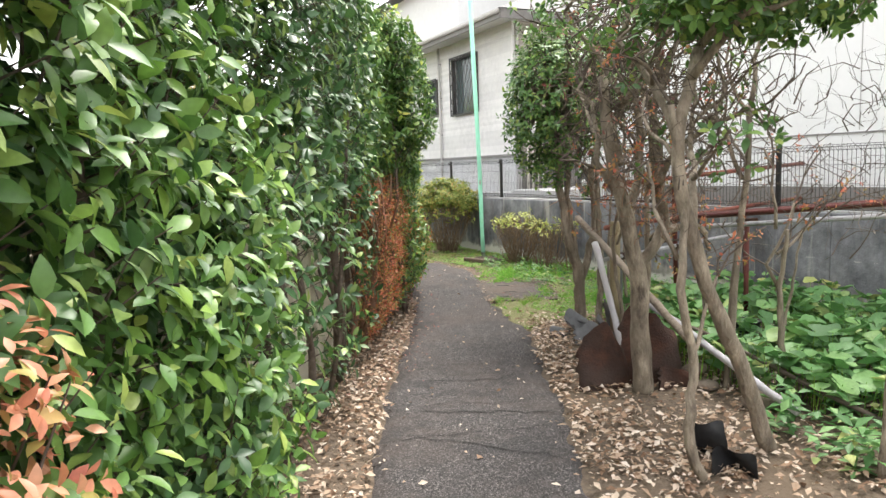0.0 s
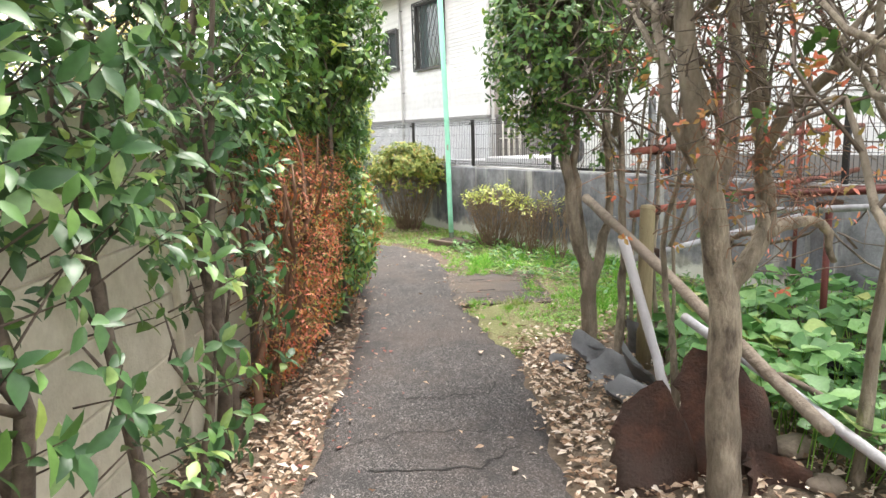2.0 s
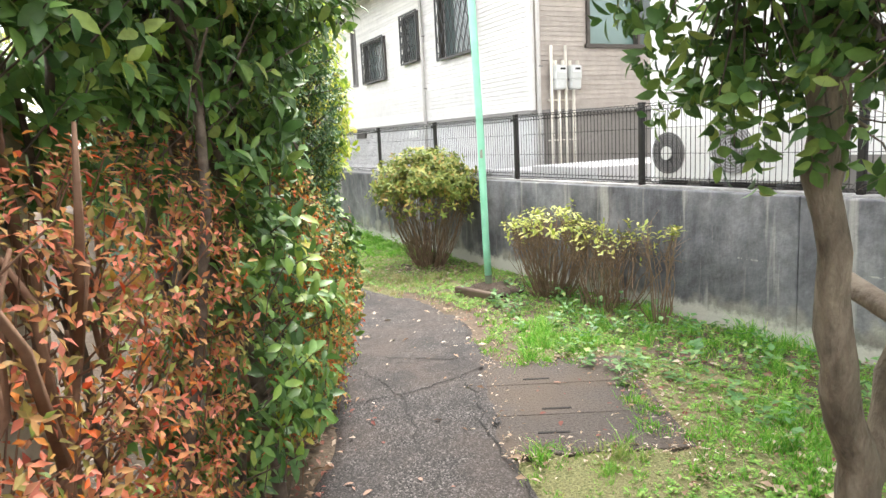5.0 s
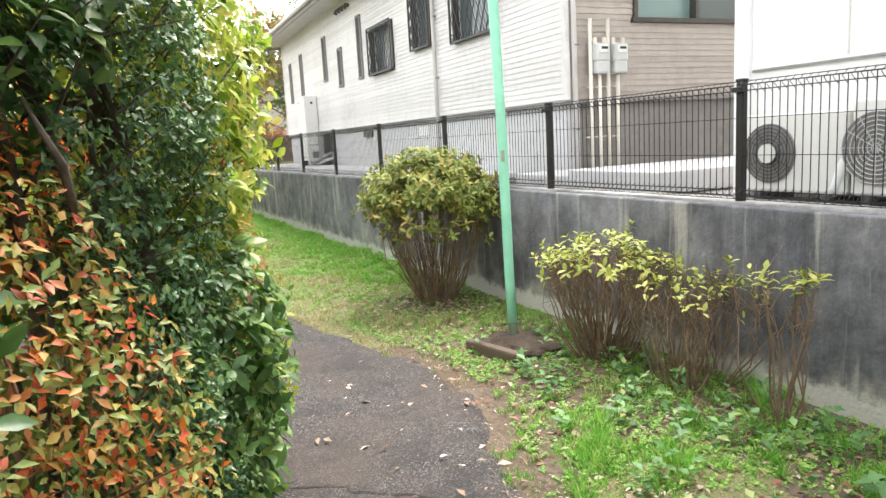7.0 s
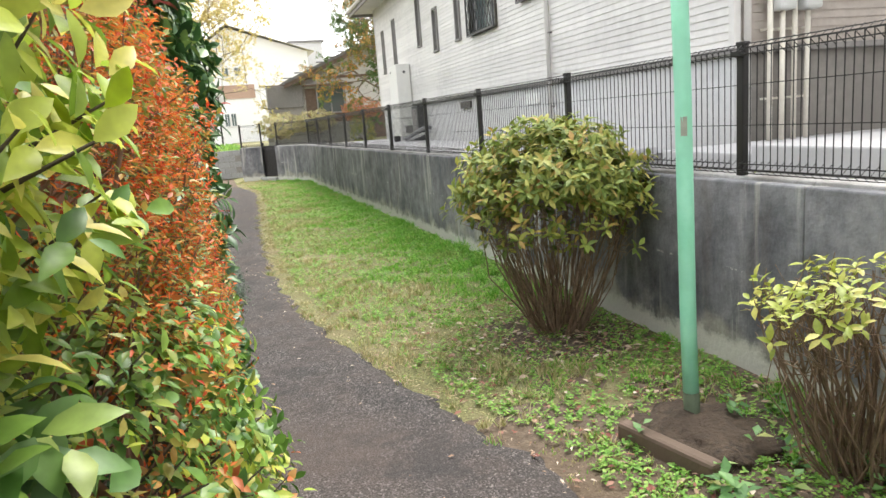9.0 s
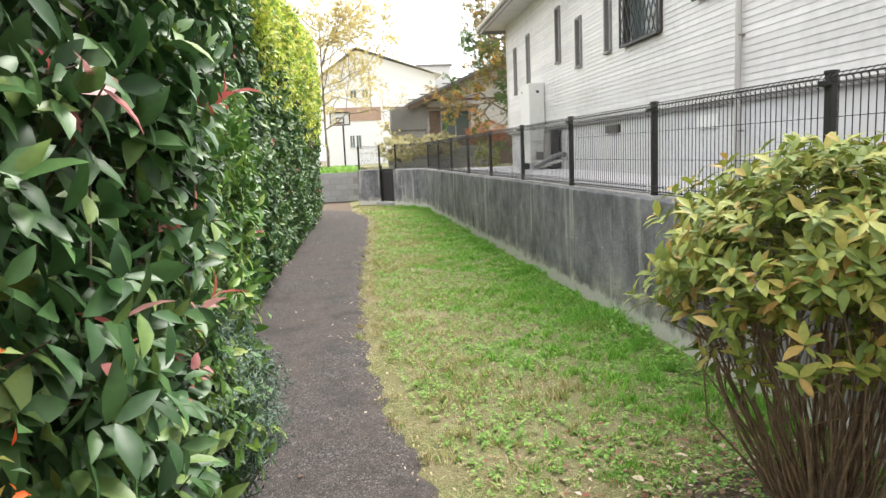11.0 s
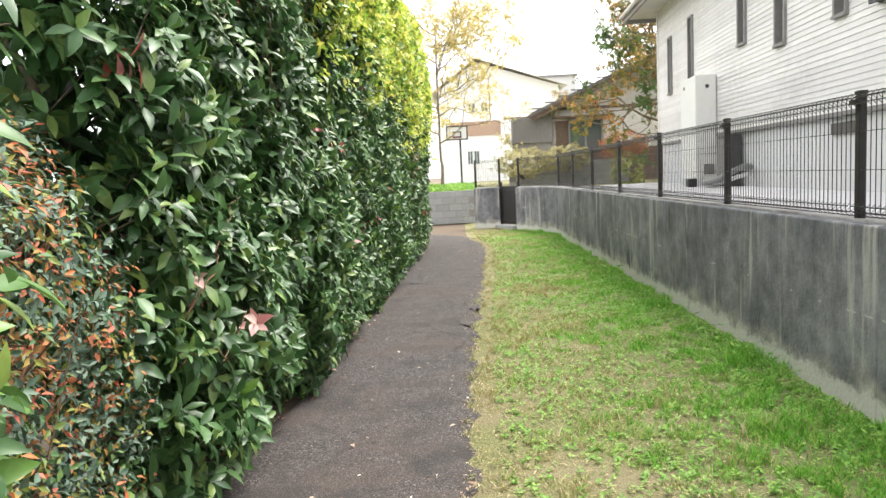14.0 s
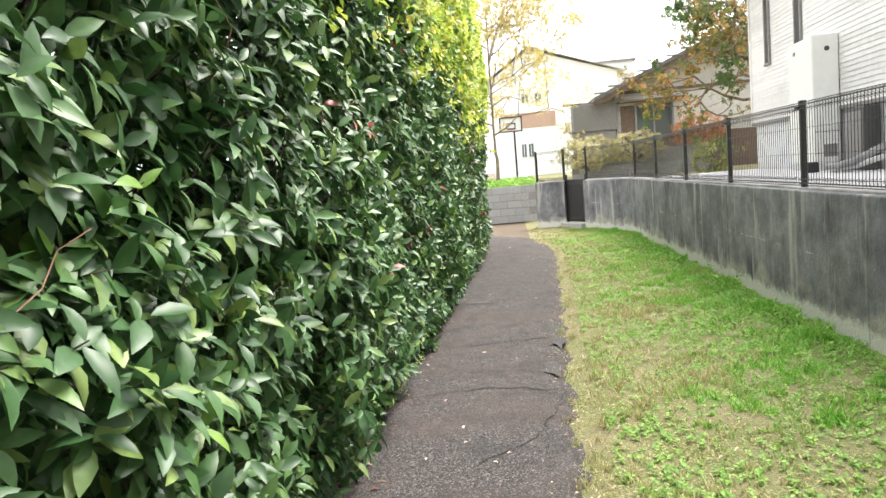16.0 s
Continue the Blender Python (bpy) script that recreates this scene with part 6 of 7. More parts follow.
X, Y = scatter_area(16000, -2.7, -1.3, -3.4, 20.0, lambda X, Y: np.abs(X - right_edge(Y)) < rng.exponential(.07, len(X)))
ground_leaves("edge_thatch", X, Y, .026, .009, L_DEAD, "dry grass bits and crumbs along the lane edge", "leaf litter", z=.026, fine=False)
X, Y = scatter_area(52000, -2.6, -.2, 2.0, 20.0, lambda X, Y: (X > right_edge(Y) - .03) & (rng.uniform(0, 1, len(X)) < np.clip(1.25 - (X - right_edge(Y)) / 1.7, .12, 1) * np.clip(.55 + .6 * waves(X * 3, Y * 3, 36), .15, 1) * np.where(Y < 10, 1, .45)))
ground_leaves("lawn_thatch", X, Y, .036, .007, L_STRAW, "dry straw clippings lying in the mown grass", "leaf litter", z=.012, fine=False)


def weed_tufts(name, X, Y, hmin, hmax, ll, lw, mat, label, k=6):
    n = len(X)
    P = np.stack([X, Y, np.zeros(n) + .005], 1)
    D = unit(np.stack([rng.normal(0, .25, n), rng.normal(0, .25, n), np.ones(n)], 1))
    H = rng.uniform(hmin, hmax, n)
    sets = [(*whorls(P[i::3], D[i::3], k, float(H[i::3].mean()), ll, lw, 1.0, .1), 0) for i in range(3) if len(P[i::3])]
    VV, TT, o = [], [], 0
    for P_, D_, N_, L_, W_, _ in sets:
        V, T = leaves(P_, D_, N_, L_, W_, False)
        VV.append(V)
        TT.append(T + o)
        o += len(V)
    return single(name, raw_mesh(name, np.concatenate(VV), np.concatenate(TT), [mat]), None, label, "weeds", kind="stuff")


def near_wall(X, Y):
    u, v = (X + 2.91) * .471 + (Y + 1.97) * .882, (X + 2.91) * .882 - (Y + 1.97) * .471
    off = ~((u > -.1) & (u < 1.6) & (v > -.1) & (v < 1.05))
    return off & (X > right_edge(Y) + .15) & (rng.uniform(0, 1, len(X)) < np.where(Y < 2.6, np.clip(.55 + .6 * waves(X * 2.4, Y * 2.4, 17), .12, 1), np.clip((X + .75) / .5, 0, 1) * .55 + np.clip(.34 + .4 * waves(X * 3, Y * 3, 32), .1, .7)))


X, Y = scatter_area(48000, -2.6, -.15, -3.4, 20.0, near_wall)
weed_tufts("weeds", X, Y, .010, .04, .026, .018, L_WEED, "low green weeds and clover at the foot of the wall", k=5)
X, Y = scatter_area(150, -1.7, -.25, -2.8, 1.4, lambda X, Y: X > right_edge(Y) + .4)
weed_tufts("broad_weeds", X, Y, .08, .17, .07, .044, L_BUTTER, "knee-low broad-leaved green weeds beneath the bushes", k=8)
X, Y = scatter_area(60, -.45, -.2, 4.0, 19.0, lambda X, Y: X < 0)
weed_tufts("weeds", X, Y, .08, .18, .07, .03, L_WEED, "taller weeds against the concrete wall", k=7)
X, Y = scatter_area(240, -3.7, -3.1, 1.0, 19.0, lambda X, Y: np.abs(X - left_edge(Y)) < .10)
weed_tufts("weeds", X, Y, .03, .08, .04, .02, L_WEED, "small weeds at the hedge foot", k=6)
X, Y = scatter_area(500, .15, .6, -9.5, 19.5, lambda X, Y: X > 0)
for_moss = weed_tufts("yard_weeds", X, Y, .02, .05, .04, .02, L_AZALEA, "sparse yellow-green weeds behind the fence", k=6)
for_moss.location.z = 0.99

# ---- overgrown garden on the right of the first stretch ----


def round_leaves(name, X, Y, label):
    """Broad kidney-shaped leaves on stalks, cupped."""
    n = len(X)
    H = rng.uniform(.10, .36, n)
    R = .035 + .075 * rng.uniform(0, 1, n) ** 1.4
    C = np.stack([X, Y, H], 1)
    N = unit(np.stack([rng.normal(0, .35, n), rng.normal(0, .35, n), np.ones(n)], 1))
    u = unit(np.cross(N, rng.normal(size=(n, 3))))
    w = np.cross(N, u)
    k = 15
    V = [C - N * .015]
    for i in range(k):
        a = .35 + (2 * math.pi - .7) * i / (k - 1)
        r = R * (1 + .10 * math.sin(5 * a)) * rng.uniform(.96, 1.04, n)
        V.append(C + (u * math.cos(a) + w * math.sin(a)) * r[:, None] + N * (R * (.14 + .12 * math.sin(2 * a)))[:, None])
    V = np.stack(V, 1)
    T = (np.arange(n) * (k + 1))[:, None, None] + np.array([(0, i, i + 1) for i in range(1, k)])[None]
    root = thing(name, (-1.4, -6, 0), label, "ground cover", kind="stuff")
    part("leaves", raw_mesh("leaves", V.reshape(-1, 3), T.reshape(-1, 3), [L_BUTTER]), None, root, kind="stuff")
    A = np.stack([X + rng.normal(0, .04, n), Y + rng.normal(0, .04, n), np.zeros(n)], 1)
    twigs("stalks", [(A, C, .004, .0025)], L_WEED, root)


X, Y = scatter_area(6500, -3.2, -.2, -11.5, -3.6, lambda X, Y: (X > right_edge(Y) + 1.0 + .3 * waves(X * 2, Y * 2, 18)) & (rng.uniform(0, 1, len(X)) < np.clip(.55 + .5 * waves(X * 3, Y * 3, 28), .12, .9)))
round_leaves("ground_cover", X, Y, "dense broad-leaved green ground cover in the garden")
X, Y = scatter_area(700, -4.6, -.3, -12, -6.4, lambda X, Y: X > right_edge(Y) + 1.3)
weed_tufts("garden_weeds", X, Y, .1, .3, .12, .06, L_BUTTER, "leafy green garden weeds", k=7)


def limb(pts, r0, r1, jitter=.02, sub=4):
    """A bent limb smoothed through its points."""
    pts = [Vector(p) for p in pts]
    out = []
    for i in range(len(pts) - 1):
        p0, p1, p2, p3 = pts[max(i - 1, 0)], pts[i], pts[i + 1], pts[min(i + 2, len(pts) - 1)]
        for s in range(sub):
            t = s / sub
            q = 0.5 * ((2 * p1) + (p2 - p0) * t + (2 * p0 - 5 * p1 + 4 * p2 - p3) * t * t + (3 * p1 - p0 - 3 * p2 + p3) * t ** 3)
            out.append(q + Vector(rng.normal(0, jitter, 3)) * (1 if out else 0))
    out.append(pts[-1])
    n = len(out)
    rad = [(r0 + (r1 - r0) * i / (n - 1)) * rng.uniform(.92, 1.1) for i in range(n)]
    return out, rad


def grow(start, direction, length, radius, depth, out, tips, rise=.15):
    """Crooked branching; gathers limbs in out and twig tips in tips."""
    p, d = Vector(start), Vector(direction).normalized()
    pts = [p.copy()]
    n = 4
    for i in range(n):
        d = (d + Vector(rng.normal(0, .24, 3)) + Vector((0, 0, rise * .3))).normalized()
        if p.z < 2.5 and -11 < p.y < -2 and p.x < float(right_edge(p.y)) + .35:
            d = Vector((abs(d.x) + .3, d.y, abs(d.z) + .3)).normalized()
        p = p + d * length / n
        pts.append(p.copy())
        if depth > 0 and i >= 1:
            side = (d + Vector(rng.normal(0, .75, 3))).normalized()
            grow(p, side, length * rng.uniform(.5, .75), radius * .55, depth - 1, out, tips, rise)
    out.append((pts, radius))
    tips.append((pts[-1], d))
    tips.append((pts[-2], d))


def build_tree(name, trunk, r0, r1, boughs, label, leaf=None, leaf_n=5, ll=.05, lw=.025, mat=None, depth=2, tip_keep=1.0, extra_trunks=(), category="tree", singles=0, more_tips=None):
    mat = mat or M_BARK
    root = thing(name, trunk[0], label, category)
    pts, rad = limb(trunk, r0, r1, .006)
    t = part("trunk", Mesh().tube(pts, rad, 12), mat, root, smooth=True)
    for tr, a, b in extra_trunks:
        q, rr = limb(tr, a, b, .006)
        part("trunk", Mesh().tube(q, rr, 9), mat, root, smooth=True)
    limbs, tips = [], []
    for start, dr, length, rad0 in boughs:
        grow(start, dr, length, rad0, depth, limbs, tips)
    big = [l for l in limbs if l[1] > .012]
    for p, r in big:
        part("branch", Mesh().tube(p, [r * (1 - .12 * i) for i in range(len(p))], 7), mat, root, smooth=True)
    A, B, R = [], [], []
    for p, r in limbs:
        if r <= .012:
            for a, b in zip(p, p[1:]):
                A.append(a)
                B.append(b)
                R.append(r)
    if A:
        R = np.array(R)
        twigs("twig", [(np.array(A), np.array(B), R, R * .7)], M_TWIG, root)
    if leaf is not None and tips:
        P = np.array([p for p, _ in tips])
        D = np.array([d for _, d in tips])
        if more_tips:
            P = np.concatenate([P + rng.normal(0, .10, P.shape) * (i > 0) for i in range(more_tips)])
            D = np.concatenate([D] * more_tips)
        ok = rng.uniform(0, 1, len(P)) < tip_keep
        if ok.any():
            main = whorls(P[ok], D[ok] + np.array([0, 0, .2]), leaf_n, .06, ll, lw, .9, .15)
            foliage("crown", [(*main, 0)], [leaf], root, trunk[0][1] < 20)
            if singles:
                single_leaves(main, leaf, root, singles, ll, lw)
    return root


# the stout tree beside the rusted sheets
build_tree("garden_tree", [(-3.71, -5.62, -.05), (-3.73, -5.62, .45), (-3.77, -5.63, .92), (-3.89, -5.65, 1.35), (-4.03, -5.66, 1.72), (-4.06, -5.6, 2.3)], .078, .034,
           [((-3.80, -5.63, .95), (.75, -.2, .35), .75, .032), ((-3.9, -5.65, 1.4), (-.35, .1, .9), .8, .032), ((-3.95, -5.66, 1.7), (.35, .3, .8), .9, .034), ((-3.56, -5.62, 1.75), (.2, .05, 1), .9, .03),
            ((-3.62, -5.66, 1.5), (.5, -.4, .9), .9, .03), ((-3.9, -5.6, 2.1), (-.1, -.6, .7), .9, .026), ((-3.9, -5.6, 2.2), (.3, .7, .6), .9, .026), ((-3.6, -5.6, 1.9), (.1, .2, .9), .9, .028)],
           "grey-barked small garden tree with crooked bare limbs", leaf=L_GREEN, leaf_n=4, ll=.06, lw=.03, depth=3, tip_keep=.2, singles=40,
           extra_trunks=(([(-3.77, -5.63, .92), (-3.62, -5.64, 1.08), (-3.50, -5.63, 1.22), (-3.54, -5.62, 1.55), (-3.60, -5.6, 1.9), (-3.5, -5.6, 2.5)], .048, .024), ([(-3.52, -5.63, 1.18), (-3.35, -5.66, 1.22), (-3.2, -5.7, 1.2), (-3.12, -5.72, 1.02)], .035, .014), ([(-3.89, -5.65, 1.35), (-3.75, -5.62, 1.6), (-3.72, -5.6, 2.0), (-3.8, -5.6, 2.5)], .035, .02)))
build_tree("garden_tree", [(-3.88, -6.82, -.05), (-4.05, -6.82, .4), (-4.3, -6.82, .85), (-4.5, -6.8, 1.3), (-4.55, -6.75, 1.8), (-4.35, -6.7, 2.3)], .05, .03,
           [((-4.5, -6.8, 1.35), (.5, .3, .8), .8, .028), ((-4.55, -6.75, 1.8), (-.3, .4, .7), .8, .026), ((-4.45, -6.7, 2.1), (.2, -.3, .8), .9, .026), ((-4.35, -6.7, 2.3), (.5, .5, .4), 1.0, .024), ((-4.35, -6.7, 2.3), (.3, -.8, .3), 1.0, .024)],
           "leaning grey-barked small tree with leafy crown overhead", leaf=L_GREEN, leaf_n=6, ll=.075, lw=.038, depth=3, tip_keep=.35, singles=60)
build_tree("garden_sapling", [(-4.5, -6.9, -.03), (-4.58, -6.86, .3), (-4.52, -6.84, .65), (-4.62, -6.84, 1.05), (-4.55, -6.8, 1.5), (-4.6, -6.75, 2.0)], .032, .016,
           [((-4.55, -6.84, .65), (.5, .1, .9), .5, .014), ((-4.6, -6.8, 1.2), (-.4, .2, .8), .6, .014), ((-4.58, -6.78, 1.7), (.3, .3, .8), .7, .013), ((-4.6, -6.75, 2.0), (-.2, .5, .6), .7, .012)],
           "thin twisting sapling with reddish twigs", leaf=L_RUSTY, leaf_n=4, ll=.035, lw=.018, depth=2, tip_keep=.6)
# the leafy crowned shrub tree with several stems
build_tree("crepe_tree", [(-2.68, -3.62, -.05), (-2.67, -3.63, .35), (-2.72, -3.64, .62), (-2.86, -3.66, .95), (-2.93, -3.66, 1.35), (-2.97, -3.66, 1.75)], .064, .036,
           [((-2.95, -3.66, 1.6), (-.25, .3, .9), .8, .034), ((-2.97, -3.66, 1.75), (.15, -.2, 1), .9, .034), ((-2.5, -3.62, 1.5), (.3, .3, .9), .9, .028), ((-2.42, -3.62, 1.6), (.2, -.5, .8), .9, .028), ((-2.95, -3.66, 1.7), (-.35, -.2, .8), .75, .028), ((-2.6, -3.6, 1.8), (-.1, .5, .7), .8, .026)],
           "many-stemmed pale-barked tree with a clipped leafy crown", leaf=L_GREEN, leaf_n=8, ll=.06, lw=.028, depth=3, tip_keep=.75, more_tips=2, singles=120,
           extra_trunks=(([(-2.67, -3.63, .45), (-2.55, -3.62, .75), (-2.44, -3.6, 1.15), (-2.5, -3.6, 1.7)], .045, .025), ([(-2.7, -3.64, .6), (-2.75, -3.6, 1.0), (-2.8, -3.6, 1.5), (-2.75, -3.6, 1.9)], .035, .022)))
build_tree("garden_sapling", [(-2.80, -4.05, -.03), (-2.77, -4.05, .35), (-2.75, -4.05, .7), (-2.77, -4.05, 1.1), (-2.79, -4.05, 1.5), (-2.84, -4.05, 2.1)], .034, .018,
           [((-2.77, -4.05, 1.1), (.2, .1, .9), .7, .014), ((-2.79, -4.05, 1.5), (-.3, .2, .8), .8, .014), ((-2.8, -4.05, 1.8), (.4, -.1, .7), .8, .014), ((-2.84, -4.05, 2.1), (.1, .3, .8), .8, .013)],
           "slim pale sapling beside the timber stake", leaf=L_GREEN, leaf_n=5, ll=.05, lw=.025, depth=3, tip_keep=.3)
for (x, y, lx, h, r) in ((-2.55, -3.95, .05, 2.3, .016), (-2.35, -4.0, -.1, 2.2, .018), (-2.62, -4.35, .12, 2.2, .015), (-3.35, -5.2, .2, 2.3, .03), (-3.15, -5.9, .25, 2.4, .035), (-2.85, -6.15, -.1, 1.2, .028), (-2.3, -5.75, .05, 1.1, .016), (-3.75, -7.4, .1, 2.2, .022), (-3.35, -5.05, -.15, 1.6, .022)):
    build_tree("garden_sapling", [(x, y, -.03), (x + lx * .3 + rng.normal(0, .02), y, h * .3), (x + lx * .6, y + rng.normal(0, .05), h * .65), (x + lx, y + rng.normal(0, .08), h)], r, r * .5,
               [((x + lx * .6, y, h * .65), (rng.normal(0, .5), rng.normal(0, .5), .8), .7, r * .55), ((x + lx, y, h), (rng.normal(0, .5), rng.normal(0, .5), .7), .6, r * .5), ((x + lx * .8, y, h * .85), (rng.normal(0, .6), rng.normal(0, .6), .5), .6, r * .45)],
               "bare thin-stemmed garden shrub with crooked twigs", leaf=L_GREEN if rng.uniform() < .6 else L_RUSTY, leaf_n=4, ll=.045, lw=.022, depth=2, tip_keep=.3)



def leaf_mass(parent_label, c, r, n, mat, ll, lw, seed, singles=0):
    """A clipped leafy crown with a lumpy outline and gaps."""
    root = thing("tree_crown", (c[0], c[1], c[2]), parent_label, "tree crown")
    u = unit(rng.normal(size=(n, 3)))
    lump = 1 + .3 * waves(u[:, 0] * 4 + c[0], u[:, 2] * 4 + u[:, 1] * 3, seed)
    P = np.array(c) + u * np.array(r) * (lump * rng.uniform(.45, 1, n) ** .6)[:, None]
    gap = waves(P[:, 0] * 5, P[:, 2] * 5 + P[:, 1] * 3, seed + 1) > -.28
    P, u = P[gap], u[gap]
    main = whorls(P, unit(u + np.array([0, 0, .35]) + rng.normal(0, .3, u.shape)), 6, .07, ll, lw, .9, .2)
    foliage("foliage", [(*main, 0)], [mat], root)
    A = np.array(c) + (P - np.array(c)) * .35 + rng.normal(0, .05, P.shape)
    k = rng.choice(len(P), min(len(P), 260), replace=False)
    twigs("twig", [(A[k], P[k], .006, .002)], M_TWIG, root)
    if singles:
        single_leaves(main, mat, root, singles, ll, lw)


leaf_mass("clipped green leafy crown of the many-stemmed tree", (-3.05, -3.55, 2.32), (.36, .45, .78), 1000, L_GREEN, .06, .03, 71, 120)
leaf_mass("clipped green leafy crown of the many-stemmed tree", (-2.65, -3.55, 2.6), (.36, .36, .45), 280, L_GREEN, .06, .03, 73)
leaf_mass("thin green leafy crown over the garden tree", (-3.75, -5.45, 2.85), (.6, .6, .35), 140, L_GREEN, .065, .032, 75)
leaf_mass("green leafy crown of the leaning tree", (-4.15, -6.9, 2.72), (.78, .55, .38), 700, L_GREEN, .075, .038, 77, 60)


def thicket(c, r, n, mat, label, ln=.35, rad=.006, leaf=None):
    """A tangle of dry twigs."""
    root = thing("twig_thicket", (c[0], c[1], 0), label, "thicket")
    u = unit(rng.normal(size=(n, 3))) * rng.uniform(0, 1, (n, 1)) ** .45
    P = np.array(c) + u * np.array(r)
    d = unit(rng.normal(0, 1, (n, 3)) * np.array([1, 1, .7]) + np.array([0, 0, .8]))
    L = rng.uniform(.4, 1.1, (n, 1)) * ln
    R = rng.uniform(.3, 1, n) ** 1.5 * rad
    segs = []
    for i in range(4):
        Q = P + d * L * .25
        segs.append((P, Q, R * (1 - .2 * i), R * (.8 - .2 * i)))
        P, d = Q, unit(d + rng.normal(0, .45, (n, 3)))
    C = P
    twigs("twig", segs, mat, root)
    if leaf is not None:
        k = rng.choice(n, n // 3, replace=False)
        foliage("foliage", [(*whorls(C[k], d[k], 4, .04, .034, .017), 0)], [leaf], root)


thicket((-3.75, -5.6, 1.95), (.6, .5, .7), 230, M_TWIG, "tangle of crooked bare twigs among the garden trees")
thicket((-3.75, -5.65, 1.45), (.55, .4, .35), 300, M_REDTWIG, "rust-brown dead twigs with withered leaves", .3, .004, L_RUSTY)
thicket((-3.85, -5.85, 2.25), (.65, .6, .5), 330, M_TWIG, "dark tangle of twigs with withered red-brown leaves", .4, .007, L_DEADRED)
thicket((-2.75, -3.8, 2.15), (.6, .5, .7), 260, M_BARK, "tangle of pale bare branches in the tree top", .45, .008)
thicket((-4.35, -6.75, 1.9), (.5, .4, .7), 130, M_TWIG, "tangle of crooked bare twigs among the garden trees")
thicket((-2.9, -6.4, 1.7), (.9, .9, .8), 160, M_TWIG, "sparse bare twigs over the garden", .5, .006)

for a, b, c in (((-3.34, 6.3, 1.0), (-3.27, 6.55, 1.25), (-3.3, 6.9, 1.42)), ((-3.36, 6.2, .86), (-3.24, 6.4, .84), (-3.26, 6.75, .95)), ((-3.36, 7.6, 2.5), (-3.3, 7.62, 2.1), (-3.33, 7.7, 1.75)), ((-3.38, 6.5, 2.2), (-3.3, 6.8, 2.15), (-3.34, 7.1, 2.3))):
    tendril(a, b, c)

# timber and poles
st = thing("timber_stake", (-2.72, -4.22, 0), "round pale timber stake standing upright by the logs", "stake")
part("shaft", Mesh().tube([(-2.70, -4.2, -.05), (-2.72, -4.22, .5), (-2.73, -4.24, 1.12), (-2.73, -4.24, 1.14)], [.05, .05, .05, .043], 14), M_STAKE, st, smooth=True)


def pole_thing(name, a, b, r, mat, label, category="pole"):
    pts, rad = limb([a, Vector(a).lerp(Vector(b), .35) + Vector((0, 0, .01)), Vector(a).lerp(Vector(b), .7), b], r, r * .85, .003)
    return single(name, Mesh().tube(pts, rad, 12), mat, label, category, smooth=True)


pole_thing("rail_log", (-2.55, -3.45, 1.12), (-3.75, -6.1, .50), .034, M_LOG, "weathered brown log sloping through the shrubs", "log")
pole_thing("pale_pole", (-3.14, -4.42, .98), (-3.30, -4.98, .06), .031, M_PALEPOLE, "pale grey peeled pole leaning to the ground", "pole")
pole_thing("pale_pole", (-2.95, -4.75, .52), (-3.52, -6.75, .14), .030, M_PALEPOLE, "long pale weathered pole lying against the trees", "pole")
pole_thing("fallen_branch", (-2.9, -5.2, .35), (-3.2, -7.2, .10), .018, M_TWIG, "thin dark branch lying over the garden", "branch")
# pipe frame
fr = thing("scaffold", (-1.6, -3.9, 0), "scaffold frame of red, white and grey pipes in the garden", "scaffold")
LP, RP = Vector((-2.48, -4.03, 0)), Vector((-1.58, -3.88, 0))
dirp = (RP - LP).normalized()
part("upright", Mesh().tube([LP + Vector((0, 0, -.1)), LP + Vector((0, 0, 1.85))], .026, 10), M_GREYPIPE, fr, "grey galvanised upright", smooth=True)
part("upright", Mesh().tube([RP + Vector((0.06, 0, -.1)), RP + Vector((-.02, 0, 2.4))], .026, 10), M_DARKRED, fr, "dark red upright", smooth=True)
up3 = RP + dirp * 1.5
part("upright", Mesh().tube([up3 + Vector((0, 0, -.1)), up3 + Vector((0, 0, 1.9))], .024, 10), M_DARKRED, fr, "dark red upright", smooth=True)
for z0, z1, mat, lab, r in ((1.49, 1.53, M_REDPIPE, "red oxide rail", .025), (1.07, 1.07, M_REDPIPE, "red oxide rail", .025), (.76, .74, M_PALEPOLE, "pale rail", .022)):
    a, b = LP - dirp * .28 + Vector((0, -.05, z0)), LP + dirp * 4.6 + Vector((0, -.05, z1 + .1))
    part("rail", Mesh().tube([a, a.lerp(b, .5), b], r, 10), mat, fr, lab, smooth=True)
    for p in (LP, RP):
        part("coupler", Mesh().soft_box((p.x, p.y - .03, z0 + .005), (.06, .09, .07), .01), M_RUST, fr)
for off, drop, mat in ((0, 0, M_DARKRED), (.09, .012, M_DARKRED), (.17, -.01, M_REDPIPE), (-.08, -.11, M_PALEPOLE)):
    a, b = Vector((-1.56 + off, -4.15, 1.11 + drop)), Vector((-.95 + off, -7.1, 1.40 + drop))
    part("loose_pipe", Mesh().tube([a, b], .024, 9), mat, fr, smooth=True)
for x, y, z in ((-1.42, -4.7, 1.08), (-1.0, -6.7, 1.3)):
    part("upright", Mesh().tube([(x, y, -.1), (x, y, z)], .024, 10), M_DARKRED, fr, "dark red upright", smooth=True)
    part("coupler", Mesh().soft_box((x, y, z + .005), (.26, .06, .04), .01), M_RUST, fr)


